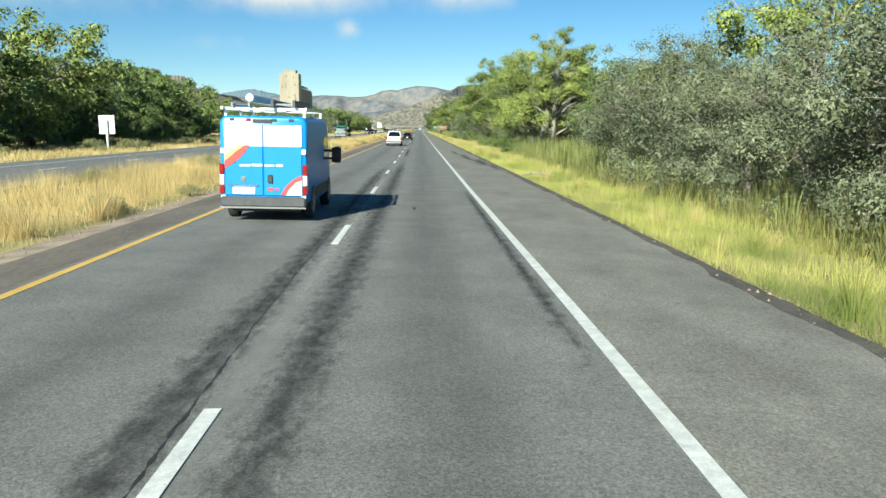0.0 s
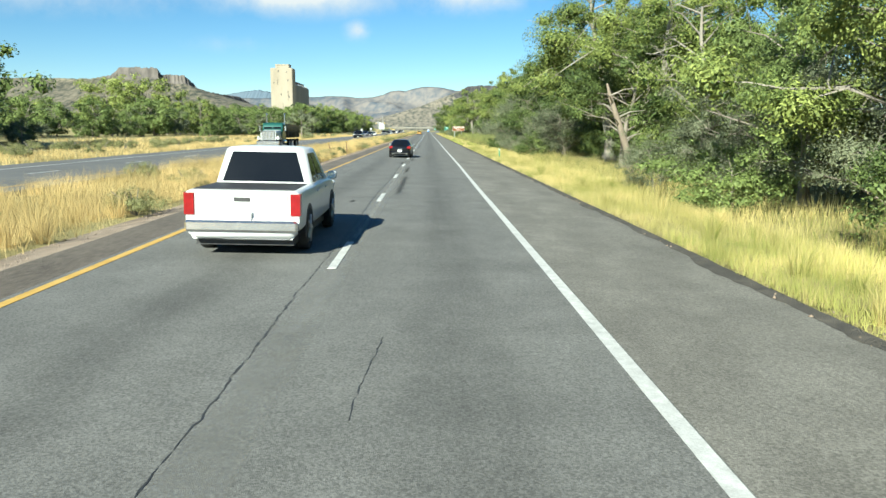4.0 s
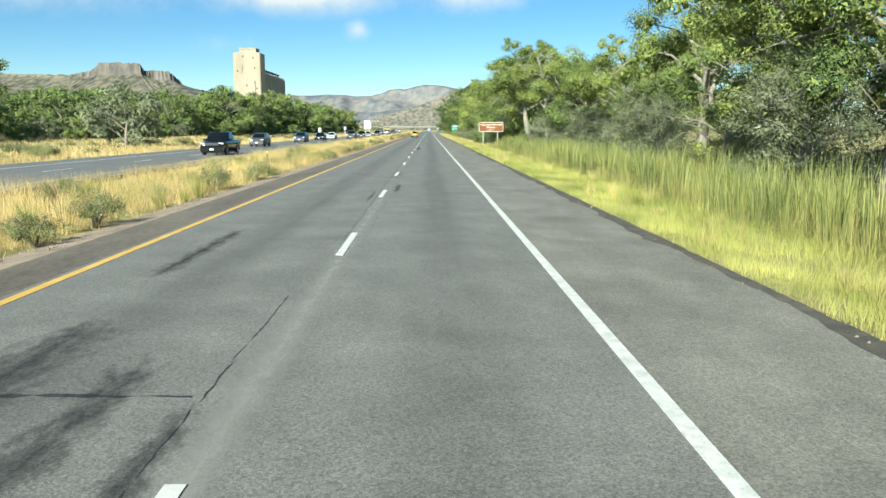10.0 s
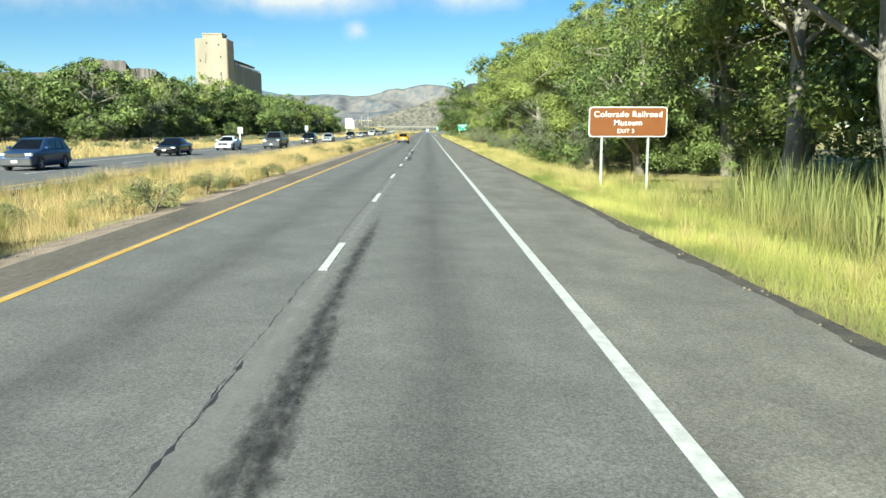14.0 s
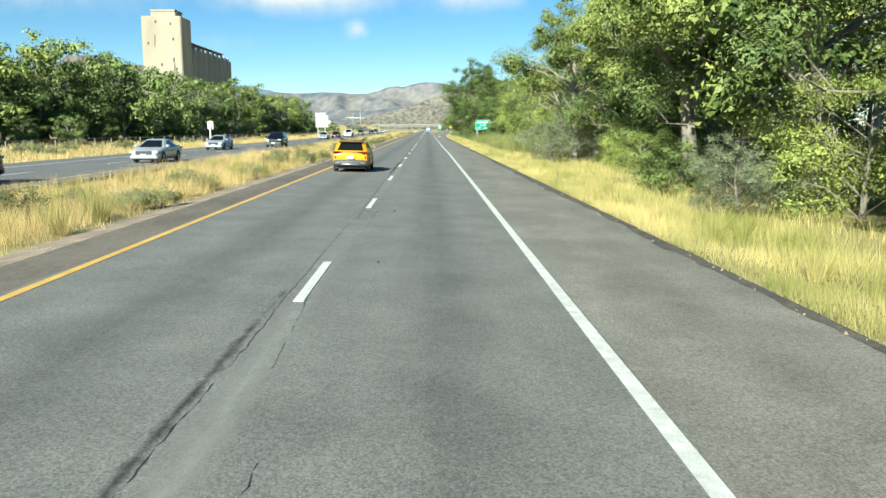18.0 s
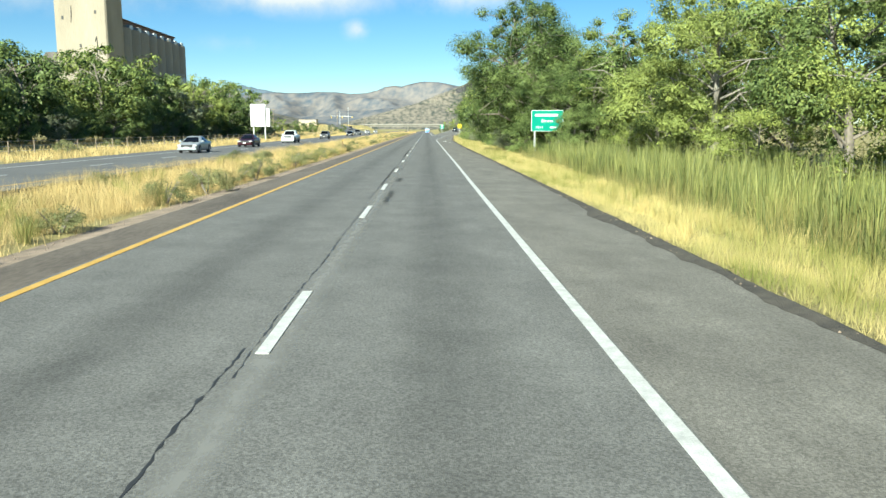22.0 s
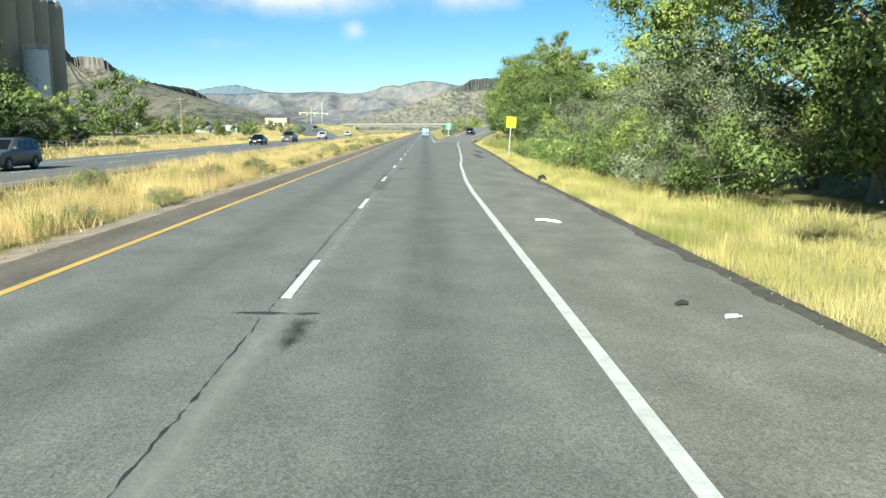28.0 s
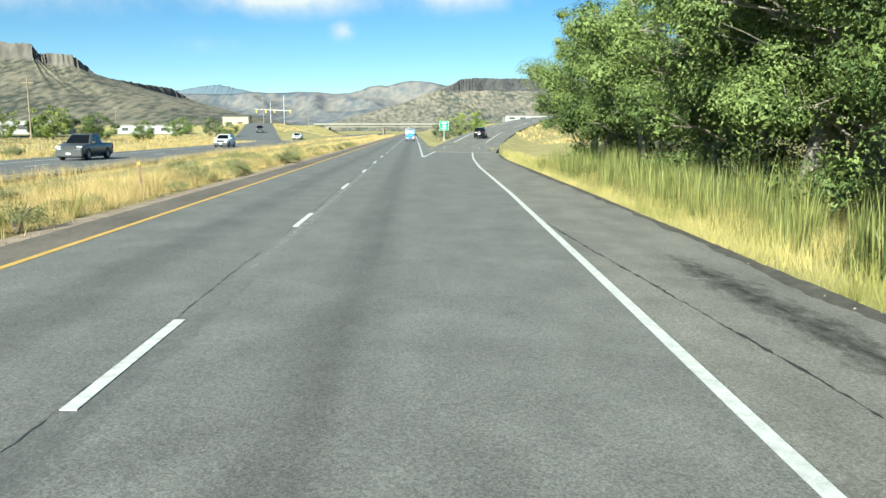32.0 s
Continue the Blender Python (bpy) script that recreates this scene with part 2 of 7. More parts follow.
M["pale_bark"] = surface("pale_bark", (0.17, 0.15, 0.12), (0.37, 0.335, 0.285), 3, 0.95, bump=0.8, bump_scale=14, fine=25, stretch=(1, 1, 0.25))
M["trunk_wood"] = surface("dead_trunk_wood", (0.13, 0.105, 0.08), (0.32, 0.26, 0.20), 3, 0.95, bump=0.8, bump_scale=14, fine=25, stretch=(1, 1, 0.25))
M["leaf_bright"] = surface("leaf_bright", (0.03, 0.06, 0.011), (0.37, 0.42, 0.115), 0.5, 0.6, fine=3, island=0.6, objects=0.4, through=0.12, spec=0.3)
M["leaf_lime"] = surface("leaf_lime", (0.042, 0.075, 0.013), (0.40, 0.45, 0.12), 0.5, 0.6, fine=3, island=0.6, objects=0.4, through=0.12, spec=0.3)
M["leaf_dark"] = surface("leaf_dark", (0.022, 0.046, 0.01), (0.24, 0.305, 0.095), 0.5, 0.6, fine=3, island=0.6, objects=0.4, through=0.12, spec=0.3)
M["leaf_grey"] = surface("leaf_grey", (0.042, 0.056, 0.028), (0.27, 0.295, 0.18), 0.5, 0.7, fine=3, island=0.6, objects=0.3, through=0.12, spec=0.3)
M["leaf_sage"] = surface("leaf_sage", (0.10, 0.12, 0.05), (0.36, 0.36, 0.17), 1.0, 0.8, fine=4, island=0.6, objects=0.5, through=0.25, spec=0.2)
M["concrete"] = surface("old_concrete", (0.25, 0.215, 0.165), (0.37, 0.325, 0.26), 0.12, 0.9, bump=0.3, bump_scale=2, fine=1.2, stretch=(1, 1, 0.35))
M["bridge_concrete"] = surface("bridge_concrete", (0.17, 0.16, 0.135), (0.28, 0.265, 0.225), 0.3, 0.9, fine=3)
M["rock"] = surface("basalt_cliff", (0.05, 0.046, 0.044), (0.20, 0.175, 0.155), 0.03, 0.95, fine=0.16, stretch=(1, 1, 0.2), grain=0.8)
M["slope"] = surface("sage_slope", (0.04, 0.046, 0.034), (0.185, 0.16, 0.115), 0.012, 0.95, fine=0.10, grain=3.2, stretch=(1, 0.3, 1))
# cool blue-grey of distance haze is mixed into the hills' tan
M["hazed_tan_hill"] = surface("tan_hills", (0.075, 0.098, 0.125), (0.215, 0.195, 0.18), 0.004, 1.0, fine=0.03, grain=2.4, stretch=(1, 0.35, 1))
M["tan_slope"] = surface("tan_talus", (0.05, 0.06, 0.05), (0.25, 0.215, 0.165), 0.006, 0.95, fine=0.07, grain=2.8, stretch=(1, 0.3, 1))
M["dark_rock"] = surface("dark_basalt", (0.025, 0.027, 0.032), (0.085, 0.082, 0.082), 0.02, 0.95, fine=0.08, grain=1.5)
M["green_grass"] = surface("green_grass", (0.10, 0.13, 0.03), (0.46, 0.44, 0.14), 0.3, 0.8, fine=1.2, island=0.6, through=0.3)
# this blue stands for haze over the farthest hills, set as base colour
M["haze_blue_hill"] = surface("hazed_distant_hills", (0.10, 0.145, 0.19), (0.155, 0.195, 0.235), 0.004, 1.0, fine=0.03)
M["parapet"] = surface("pale_parapet_concrete", (0.22, 0.21, 0.185), (0.31, 0.295, 0.26), 0.3, 0.9, fine=3)
M["steel"] = surface("galvanised_steel", (0.42, 0.43, 0.43), (0.60, 0.60, 0.60), 4, 0.5, 0.6, fine=60)
M["sheet"] = surface("bare_aluminium_sheet", (0.46, 0.47, 0.47), (0.60, 0.60, 0.60), 1.5, 0.55, 0.1, fine=20)
M["wood_post"] = surface("weathered_wood", (0.16, 0.12, 0.09), (0.34, 0.28, 0.21), 3, 0.9, bump=0.5, bump_scale=30, stretch=(1, 1, 0.2))
M["rusty"] = surface("rusty_steel", (0.10, 0.05, 0.03), (0.24, 0.15, 0.10), 5, 0.8)
M["sign_brown"] = surface("sign_brown", (0.15, 0.05, 0.013), (0.20, 0.07, 0.018), 1.0, 0.45)
M["sign_green"] = surface("sign_green", (0.0, 0.21, 0.14), (0.006, 0.28, 0.19), 1.0, 0.4)
M["sign_yellow"] = surface("sign_yellow", (0.80, 0.55, 0.01), (0.88, 0.64, 0.02), 1.0, 0.45)
M["sign_white"] = surface("sign_white", (0.72, 0.72, 0.70), (0.85, 0.85, 0.83), 1.0, 0.45)
M["black_ink"] = surface("black_ink", (0.02, 0.02, 0.02), (0.04, 0.04, 0.04), 2.0, 0.5)
M["white_wall"] = surface("white_wall", (0.30, 0.31, 0.305), (0.42, 0.42, 0.405), 0.2, 0.8)
M["tan_wall"] = surface("tan_wall", (0.40, 0.33, 0.24), (0.55, 0.46, 0.34), 0.2, 0.8)
M["roofing"] = surface("roofing", (0.13, 0.12, 0.115), (0.24, 0.22, 0.21), 0.5, 0.8)


def stain_material(name, colour, low, high, most):
    """Oil, tar or ghost paint worked into the asphalt: ragged streaks that thin out towards the rim of each stain."""
    mat = bpy.data.materials.new(name)
    mat.use_nodes = True
    n, l = mat.node_tree.nodes, mat.node_tree.links
    bsdf, out = n["Principled BSDF"], n["Material Output"]
    bsdf.inputs["Base Color"].default_value = (*colour, 1)
    bsdf.inputs["Roughness"].default_value = 0.75
    coord, sep, geo = n.new("ShaderNodeTexCoord"), n.new("ShaderNodeSeparateXYZ"), n.new("ShaderNodeNewGeometry")
    l.new(coord.outputs["Generated"], sep.inputs[0])
    fades = []
    for axis, soft in (("X", 0.5), ("Y", 0.25)):
        off, size, fade = n.new("ShaderNodeMath"), n.new("ShaderNodeMath"), n.new("ShaderNodeMapRange")
        off.operation, off.inputs[1].default_value = "SUBTRACT", 0.5
        size.operation = "ABSOLUTE"
        fade.inputs["From Min"].default_value, fade.inputs["From Max"].default_value = 0.5, 0.5 - soft
        l.new(sep.outputs[axis], off.inputs[0])
        l.new(off.outputs[0], size.inputs[0])
        l.new(size.outputs[0], fade.inputs["Value"])
        fades.append(fade.outputs["Result"])
    both = n.new("ShaderNodeMath")
    both.operation = "MULTIPLY"
    l.new(fades[0], both.inputs[0])
    l.new(fades[1], both.inputs[1])
    mapping = n.new("ShaderNodeMapping")
    mapping.inputs["Scale"].default_value = (6.0, 2.4, 1.0)
    l.new(geo.outputs["Position"], mapping.inputs[0])
    tex = n.new("ShaderNodeTexNoise")
    tex.inputs["Scale"].default_value, tex.inputs["Detail"].default_value, tex.inputs["Roughness"].default_value = 1.0, 8.0, 0.72
    l.new(mapping.outputs[0], tex.inputs["Vector"])
    plus = n.new("ShaderNodeMath")
    plus.operation = "MULTIPLY_ADD"
    plus.inputs[1].default_value = 0.42
    l.new(both.outputs[0], plus.inputs[0])
    l.new(tex.outputs["Fac"], plus.inputs[2])
    cover = n.new("ShaderNodeMapRange")
    cover.inputs["From Min"].default_value, cover.inputs["From Max"].default_value, cover.inputs["To Max"].default_value = low, high, most
    l.new(plus.outputs[0], cover.inputs["Value"])
    clear, mix = n.new("ShaderNodeBsdfTransparent"), n.new("ShaderNodeMixShader")
    l.new(cover.outputs["Result"], mix.inputs[0])
    l.new(clear.outputs[0], mix.inputs[1])
    l.new(bsdf.outputs[0], mix.inputs[2])
    l.new(mix.outputs[0], out.inputs["Surface"])
    return mat


M["oil"] = stain_material("oil_stain", (0.024, 0.024, 0.023), 0.62, 1.0, 0.66)
M["ghost"] = stain_material("ghost_paint", (0.31, 0.305, 0.285), 0.42, 0.95, 0.6)

# ---- builders ----
def mesh(name, verts, faces, mat, smooth=False):
    me = bpy.data.meshes.new(name)
    me.from_pydata([tuple(v) for v in verts], [], [tuple(f) for f in faces])
    me.materials.append(mat)
    if smooth:
        me.polygons.foreach_set("use_smooth", np.ones(len(me.polygons), dtype=bool))
        me.set_sharp_from_angle(angle=radians(50))
    me.update()
    return me


def big_mesh(name, verts, faces, mat):
    """A mesh from arrays: faces all with the same number of corners."""
    verts, faces = np.asarray(verts, np.float32), np.asarray(faces, np.int32)
    me = bpy.data.meshes.new(name)
    k = faces.shape[1]
    me.vertices.add(len(verts))
    me.vertices.foreach_set("co", verts.ravel())
    me.loops.add(faces.size)
    me.loops.foreach_set("vertex_index", faces.ravel())
    me.polygons.add(len(faces))
    me.polygons.foreach_set("loop_start", np.arange(0, faces.size, k, dtype=np.int32))
    me.polygons.foreach_set("loop_total", np.full(len(faces), k, np.int32))
    me.materials.append(mat)
    me.update(calc_edges=True)
    return me


def child(name, me, parent, label=""):
    ob = new(name, me)
    ob.parent = parent
    if label:
        tagged(ob, label)
    return ob


def thing(name, label, category, at=None, group="", kind=""):
    ob = new(name)
    if at is not None:
        ob.matrix_world = at
    return tagged(ob, label, category, group, kind)


def box_data(x0, x1, y0, y1, z0, z1, bevel=0.0):
    """Verts and faces of a box; with a bevel its upright and top edges are cut."""
    if not bevel:
        v = [(x, y, z) for z in (z0, z1) for y in (y0, y1) for x in (x0, x1)]
        return v, [(0, 2, 3, 1), (4, 5, 7, 6), (0, 1, 5, 4), (1, 3, 7, 5), (3, 2, 6, 7), (2, 0, 4, 6)]
    b = bevel
    ring = lambda d: [(x0 + b + d, y0 + d), (x1 - b - d, y0 + d), (x1 - d, y0 + b + d), (x1 - d, y1 - b - d), (x1 - b - d, y1 - d), (x0 + b + d, y1 - d), (x0 + d, y1 - b - d), (x0 + d, y0 + b + d)]
    v, f = [], []
    levels = [(z0, b), (z0 + b, 0), (z1 - b, 0), (z1, b)]
    for z, d in levels:
        v += [(x, y, z) for x, y in ring(d)]
    for k in range(3):
        f += [(8 * k + i, 8 * k + (i + 1) % 8, 8 * k + 8 + (i + 1) % 8, 8 * k + 8 + i) for i in range(8)]
    return v, f + [tuple(reversed(range(8))), tuple(range(24, 32))]


def boxes_data(*boxes):
    v, f = [], []
    for b in boxes:
        bv, bf = box_data(*b)
        f += [tuple(i + len(v) for i in q) for q in bf]
        v += bv
    return v, f


def tube_data(points, radii, sides=8, cap=True):
    """A tapered tube along points."""
    v, f = [], []
    points = [Vector(p) for p in points]
    for i, p in enumerate(points):
        way = (points[min(i + 1, len(points) - 1)] - points[max(i - 1, 0)]).normalized()
        side = way.cross(Vector((0, 1, 0.13)) if abs(way.y) < 0.9 else Vector((1, 0, 0))).normalized()
        other = way.cross(side)
        v += [tuple(p + radii[i] * (math.cos(a) * side + math.sin(a) * other)) for a in (2 * math.pi * k / sides for k in range(sides))]
    for i in range(len(points) - 1):
        f += [(i * sides + k, i * sides + (k + 1) % sides, (i + 1) * sides + (k + 1) % sides, (i + 1) * sides + k) for k in range(sides)]
    if cap:
        f += [tuple(reversed(range(sides))), tuple(range(len(v) - sides, len(v)))]
    return v, f


def joined(pieces):
    v, f = [], []
    for pv, pf in pieces:
        f += [tuple(i + len(v) for i in q) for q in pf]
        v += list(pv)
    return v, f


def lettering(name, text, size, mat, parent, at, label="", squeeze=1.0):
    """Raised letters in the built-in font, turned into a mesh; they face -y."""
    cu = bpy.data.curves.new(name, "FONT")
    cu.body, cu.size, cu.extrude, cu.align_x, cu.align_y, cu.space_character = text, size, 0.004, "CENTER", "CENTER", 1.08
    cu.offset = size * (0.016 if mat == M["black_ink"] else 0.006)
    tmp = new(name, cu)
    me = bpy.data.meshes.new_from_object(tmp.evaluated_get(bpy.context.evaluated_depsgraph_get()))
    bpy.data.objects.remove(tmp)
    me.materials.clear()
    me.materials.append(mat)
    ob = child(name, me, parent, label)
    ob.matrix_basis = Matrix.Translation(at) @ pose(0, 0, 0, 90, 0, 0) @ Matrix.Diagonal((squeeze, 1, 1, 1))
    return ob


# ---- the lie of the land ----
PROFILE_X = [-3000, -400, -60, -28, -24.6, -12.4, -11, -8.5, -6.0, -4.9, 6.7, 8.5, 12, 20, 40, 400, 3000]
PROFILE_Z = [4.0, 2.5, 0.5, 0.05, 0.08, 0.08, 0.0, -0.15, 0.0, 0.10, -0.14, -0.38, -0.75, -0.5, 0.5, 3, 6]


def veer(y):
    """How far the other carriageway has swung to the left at y."""
    k = np.clip((np.asarray(y, float) - 560) / 300, 0, 1)
    return -4.0 * k * k * (3 - 2 * k)


RAMP = [(690, 3.6, 5.6), (720, 3.7, 6.6), (757, 4.0, 7.9), (775, 4.9, 9.3), (800, 7.6, 12.6), (830, 12.5, 18.0), (865, 20.0, 25.8), (905, 30.5, 36.5), (950, 43.5, 49.5), (1000, 58.0, 64.0)]
RAMP_Z = [(690, 0), (778, 0), (800, 0.4), (850, 2.4), (905, 5.0), (950, 6.6), (1000, 7.6)]


def ramp_edges(y):
    ys = [r[0] for r in RAMP]
    return np.interp(y, ys, [r[1] for r in RAMP]), np.interp(y, ys, [r[2] for r in RAMP])


def land(x, y):
    """The ground's height."""
    x, y = np.asarray(x, float), np.asarray(y, float)
    z = np.interp(np.where(x < -9, x - veer(y) * np.clip((-x - 9) / 3, 0, 1), x), PROFILE_X, PROFILE_Z)
    # the exit ramp's bank
    left, right = ramp_edges(y)
    rise = np.interp(y, [r[0] for r in RAMP_Z], [r[1] for r in RAMP_Z])
    off = np.maximum(np.maximum(left - 1.5 - x, x - right - 2.5), 0)
    bank = np.where(y > 758, rise * np.clip(1 - off / (2.5 * rise + 0.01), 0, 1), 0)
    z = np.where((y > 758) & (x > 4.5) & (bank > 0.06), np.maximum(z, bank - 0.05), z)
    # the banks that carry the road over the bridge
    dy = np.maximum(np.abs(y - 1096) - 9, 0)
    hold = np.where(x < -34, np.clip((-34 - x) / 12, 0, 1), np.where(x > 22, np.clip((x - 22) / 12, 0, 1), 0))
    lift = hold * np.clip(5.0 - dy / 2.2, 0, 5.0)
    z = np.where(lift > 0.05, np.maximum(z, lift), z)
    # the other side's ramp climbs on a bank towards the bridge
    lx = -29 - 0.19 * (y - 850)
    climb = np.clip((y - 850) / 160, 0, 1) * 5.0
    lift = climb * np.clip(1 - np.maximum(np.abs(x - lx) - 9, 0) / 14, 0, 1)
    z = np.where((y < 1090) & (lift > 0.05), np.maximum(z, lift), z)
    return z


def grid_sheet(name, xs, ys, mat, height):
    X, Y = np.meshgrid(xs, ys)
    Z = height(X, Y)
    nx, ny = len(xs), len(ys)
    idx = np.arange(nx * ny).reshape(ny, nx)
    faces = np.stack([idx[:-1, :-1], idx[:-1, 1:], idx[1:, 1:], idx[1:, :-1]], -1).reshape(-1, 4)
    me = big_mesh(name, np.stack([X, Y, Z], -1).reshape(-1, 3), faces, mat)
    me.polygons.foreach_set("use_smooth", np.ones(len(me.polygons), dtype=bool))
    return me


def strip(name, ys, lefts, rights, zfun, mat, thick=0.25, parent=None, cross=4):
    """A slab that follows the road: its edges by y, its height by zfun(x, y)."""
    v, f = [], []
    for y, a, b in zip(ys, lefts, rights):
        xs = [a + (b - a) * k / cross for k in range(cross + 1)]
        v += [(x, y, float(zfun(x, y))) for x in xs] + [(xs[-1], y, float(zfun(xs[-1], y)) - thick), (xs[0], y, float(zfun(xs[0], y)) - thick)]
    n = cross + 3
    for i in range(len(ys) - 1):
        f += [(i * n + k, i * n + (k + 1) % n, (i + 1) * n + (k + 1) % n, (i + 1) * n + k) for k in range(n)]
    f += [tuple(reversed(range(n))), tuple(range(len(v) - n, len(v)))]
    ob = new(name, mesh(name, v, f, mat))
    ob.parent = parent
    return ob


def road_z(x, y):
    return -0.021 * x


def far_road_z(x, y):
    return 0.15 + 0.0 * x


YS = list(np.arange(-40, 760, 20)) + list(np.arange(760, 1400, 30)) + [1400]
sheet_y = np.concatenate([np.arange(-260, 1240, 7.5), np.geomspace(1240, 4950, 45)])
sheet_x = np.concatenate([-np.geomspace(3200, 75, 26), np.arange(-72, -26, 4), np.arange(-26, 30, 0.75), np.arange(30, 90, 4), np.geomspace(95, 3200, 26)])


def sheet_height(X, Y):
    Z = land(X, Y)
    rough = np.sin(X * 0.9 + Y * 0.37) * np.sin(Y * 0.53 - X * 0.41) * 0.06 + np.sin(X * 0.11 + Y * 0.07) * 0.05
    veered = X - veer(Y) * (X < -9)
    left, right = ramp_edges(Y)
    edge = np.interp(Y, [600, 655, 690, 720, 757, 775], [6.6, 7.2, 8.6, 9.6, 10.6, 12.0])
    paved = ((X > -6.2) & (X < edge + 0.9) & (Y < 790)) | ((X > -6.2) & (X < 6.0)) | ((veered > -25) & (veered < -12)) | ((Y > 690) & (X > left - 2.4) & (X < right + 3.4))
    return Z + np.where(paved, -0.12, rough)


ground = tagged(new("ground", grid_sheet("ground", sheet_x, sheet_y, M["ground"], sheet_height)), "dry pale soil with thin grass beside the highway", "ground", kind="structure")

# ---- roads ----
n_y = len(YS)
WHITE_LINE = [(3.56, -40), (3.565, 10), (3.485, 30), (3.475, 52), (3.465, 118), (3.53, 140), (3.51, 163), (3.49, 186), (3.525, 207), (3.54, 229), (3.545, 251), (3.535, 272), (3.51, 295), (3.525, 316), (3.48, 381), (3.47, 403), (3.525, 425), (3.55, 447), (3.595, 470), (3.51, 491), (3.50, 513), (3.54, 535), (3.535, 556), (3.555, 619), (3.54, 630), (3.525, 640), (3.62, 647), (3.86, 655), (4.09, 663), (4.70, 675), (5.03, 683), (5.36, 693), (5.73, 702), (6.35, 718), (7.0, 740), (7.85, 757), (9.2, 775.9)]


def lane_edge(y):
    """The paved lanes' right edge follows the white line up to the exit."""
    return float(np.interp(y, [p[1] for p in WHITE_LINE], [p[0] for p in WHITE_LINE])) + 0.1 if y <= 776 else 3.55


road_y = [y for y in YS if y < 600] + list(np.arange(600, 776, 6.0)) + [775.9, 776.02] + [y for y in YS if y > 780]
road = strip("road", road_y, [-4.02] * len(road_y), [lane_edge(y) for y in road_y], road_z, M["asphalt"], cross=8)
tagged(road, "two grey asphalt lanes with dark wheel tracks", "road", kind="structure")
sh_y = [y for y in road_y if y < 776]
hard = strip("shoulder", sh_y, [lane_edge(y) + 0.003 for y in sh_y], [float(np.interp(y, [600, 655, 690, 720, 757, 775], [6.6, 7.2, 8.6, 9.6, 10.6, 12.0])) for y in sh_y], road_z, M["shoulder"], cross=3)
tagged(hard, "paler worn asphalt shoulder with crumbling edge", "shoulder", kind="structure")
left_edge = strip("left_shoulder", YS, [-6.15] * n_y, [-5.053] * n_y, lambda x, y: road_z(x, y) - 0.004 - 0.14 * max(0, -4.9 - x), M["gravel"], cross=3)
tagged(left_edge, "narrow reddish gravel edge along the median", "shoulder", kind="structure")
inner = strip("median_shoulder", road_y, [-5.05] * len(road_y), [-4.023] * len(road_y), road_z, M["brown_asphalt"], cross=2)
tagged(inner, "narrow dark brownish asphalt shoulder beside the yellow line", "shoulder", kind="structure")
far_left, far_right = [-23.9 + float(veer(y)) for y in YS], [-12.8 + float(veer(y)) for y in YS]
far_road = strip("far_road", YS, far_left, far_right, far_road_z, M["old_asphalt"], cross=4)
tagged(far_road, "grey asphalt carriageway of the oncoming traffic", "road", kind="structure")
ramp_y = [776, 790, 805, 820, 840, 865, 885, 905, 930, 950, 975, 1000]


def ramp_height(x, y):
    k = min(max((y - 776) / 60, 0), 1)
    return float(np.interp(y, [r[0] for r in RAMP_Z], [r[1] for r in RAMP_Z])) + 0.03 + (1 - k) * -0.021 * x


exit_ramp = strip("exit_ramp", ramp_y, [float(ramp_edges(y)[0]) - 1.2 for y in ramp_y], [float(ramp_edges(y)[1]) + 2.4 for y in ramp_y], ramp_height, M["shoulder"], cross=4)
tagged(exit_ramp, "dark asphalt exit ramp that climbs and bends away", "road", kind="structure")
gore_y = [700, 757, 770, 790, 820, 850, 900, 1000, 1400]
gore = strip("gore", [776.05, 790, 800, 812], [3.553] * 4, [5.3, 6.0, 6.6, 5.0], lambda x, y: road_z(x, y) - 0.006, M["asphalt"], cross=2)
tagged(gore, "paved wedge between the lanes and the exit ramp", "road", kind="structure")
lead = strip("right_edge_pavement", [812.1, 850, 900, 1400], [3.556] * 4, [5.0, 5.0, 5.0, 5.0], lambda x, y: road_z(x, y) - 0.012, M["shoulder"], cross=2)
tagged(lead, "asphalt shoulder past the exit", "shoulder", kind="structure")
ramp_b_y = [850, 890, 930, 970, 1010, 1050, 1084]
ramp_b = strip("on_ramp", ramp_b_y, [-29 - 0.19 * (y - 850) - 5.5 for y in ramp_b_y], [-29 - 0.19 * (y - 850) + 4.5 for y in ramp_b_y], lambda x, y: min(1, (y - 850) / 160) * 5.0 + 0.17, M["old_asphalt"], cross=2)
tagged(ramp_b, "asphalt ramp down from the bridge to the far carriageway", "road", kind="structure")


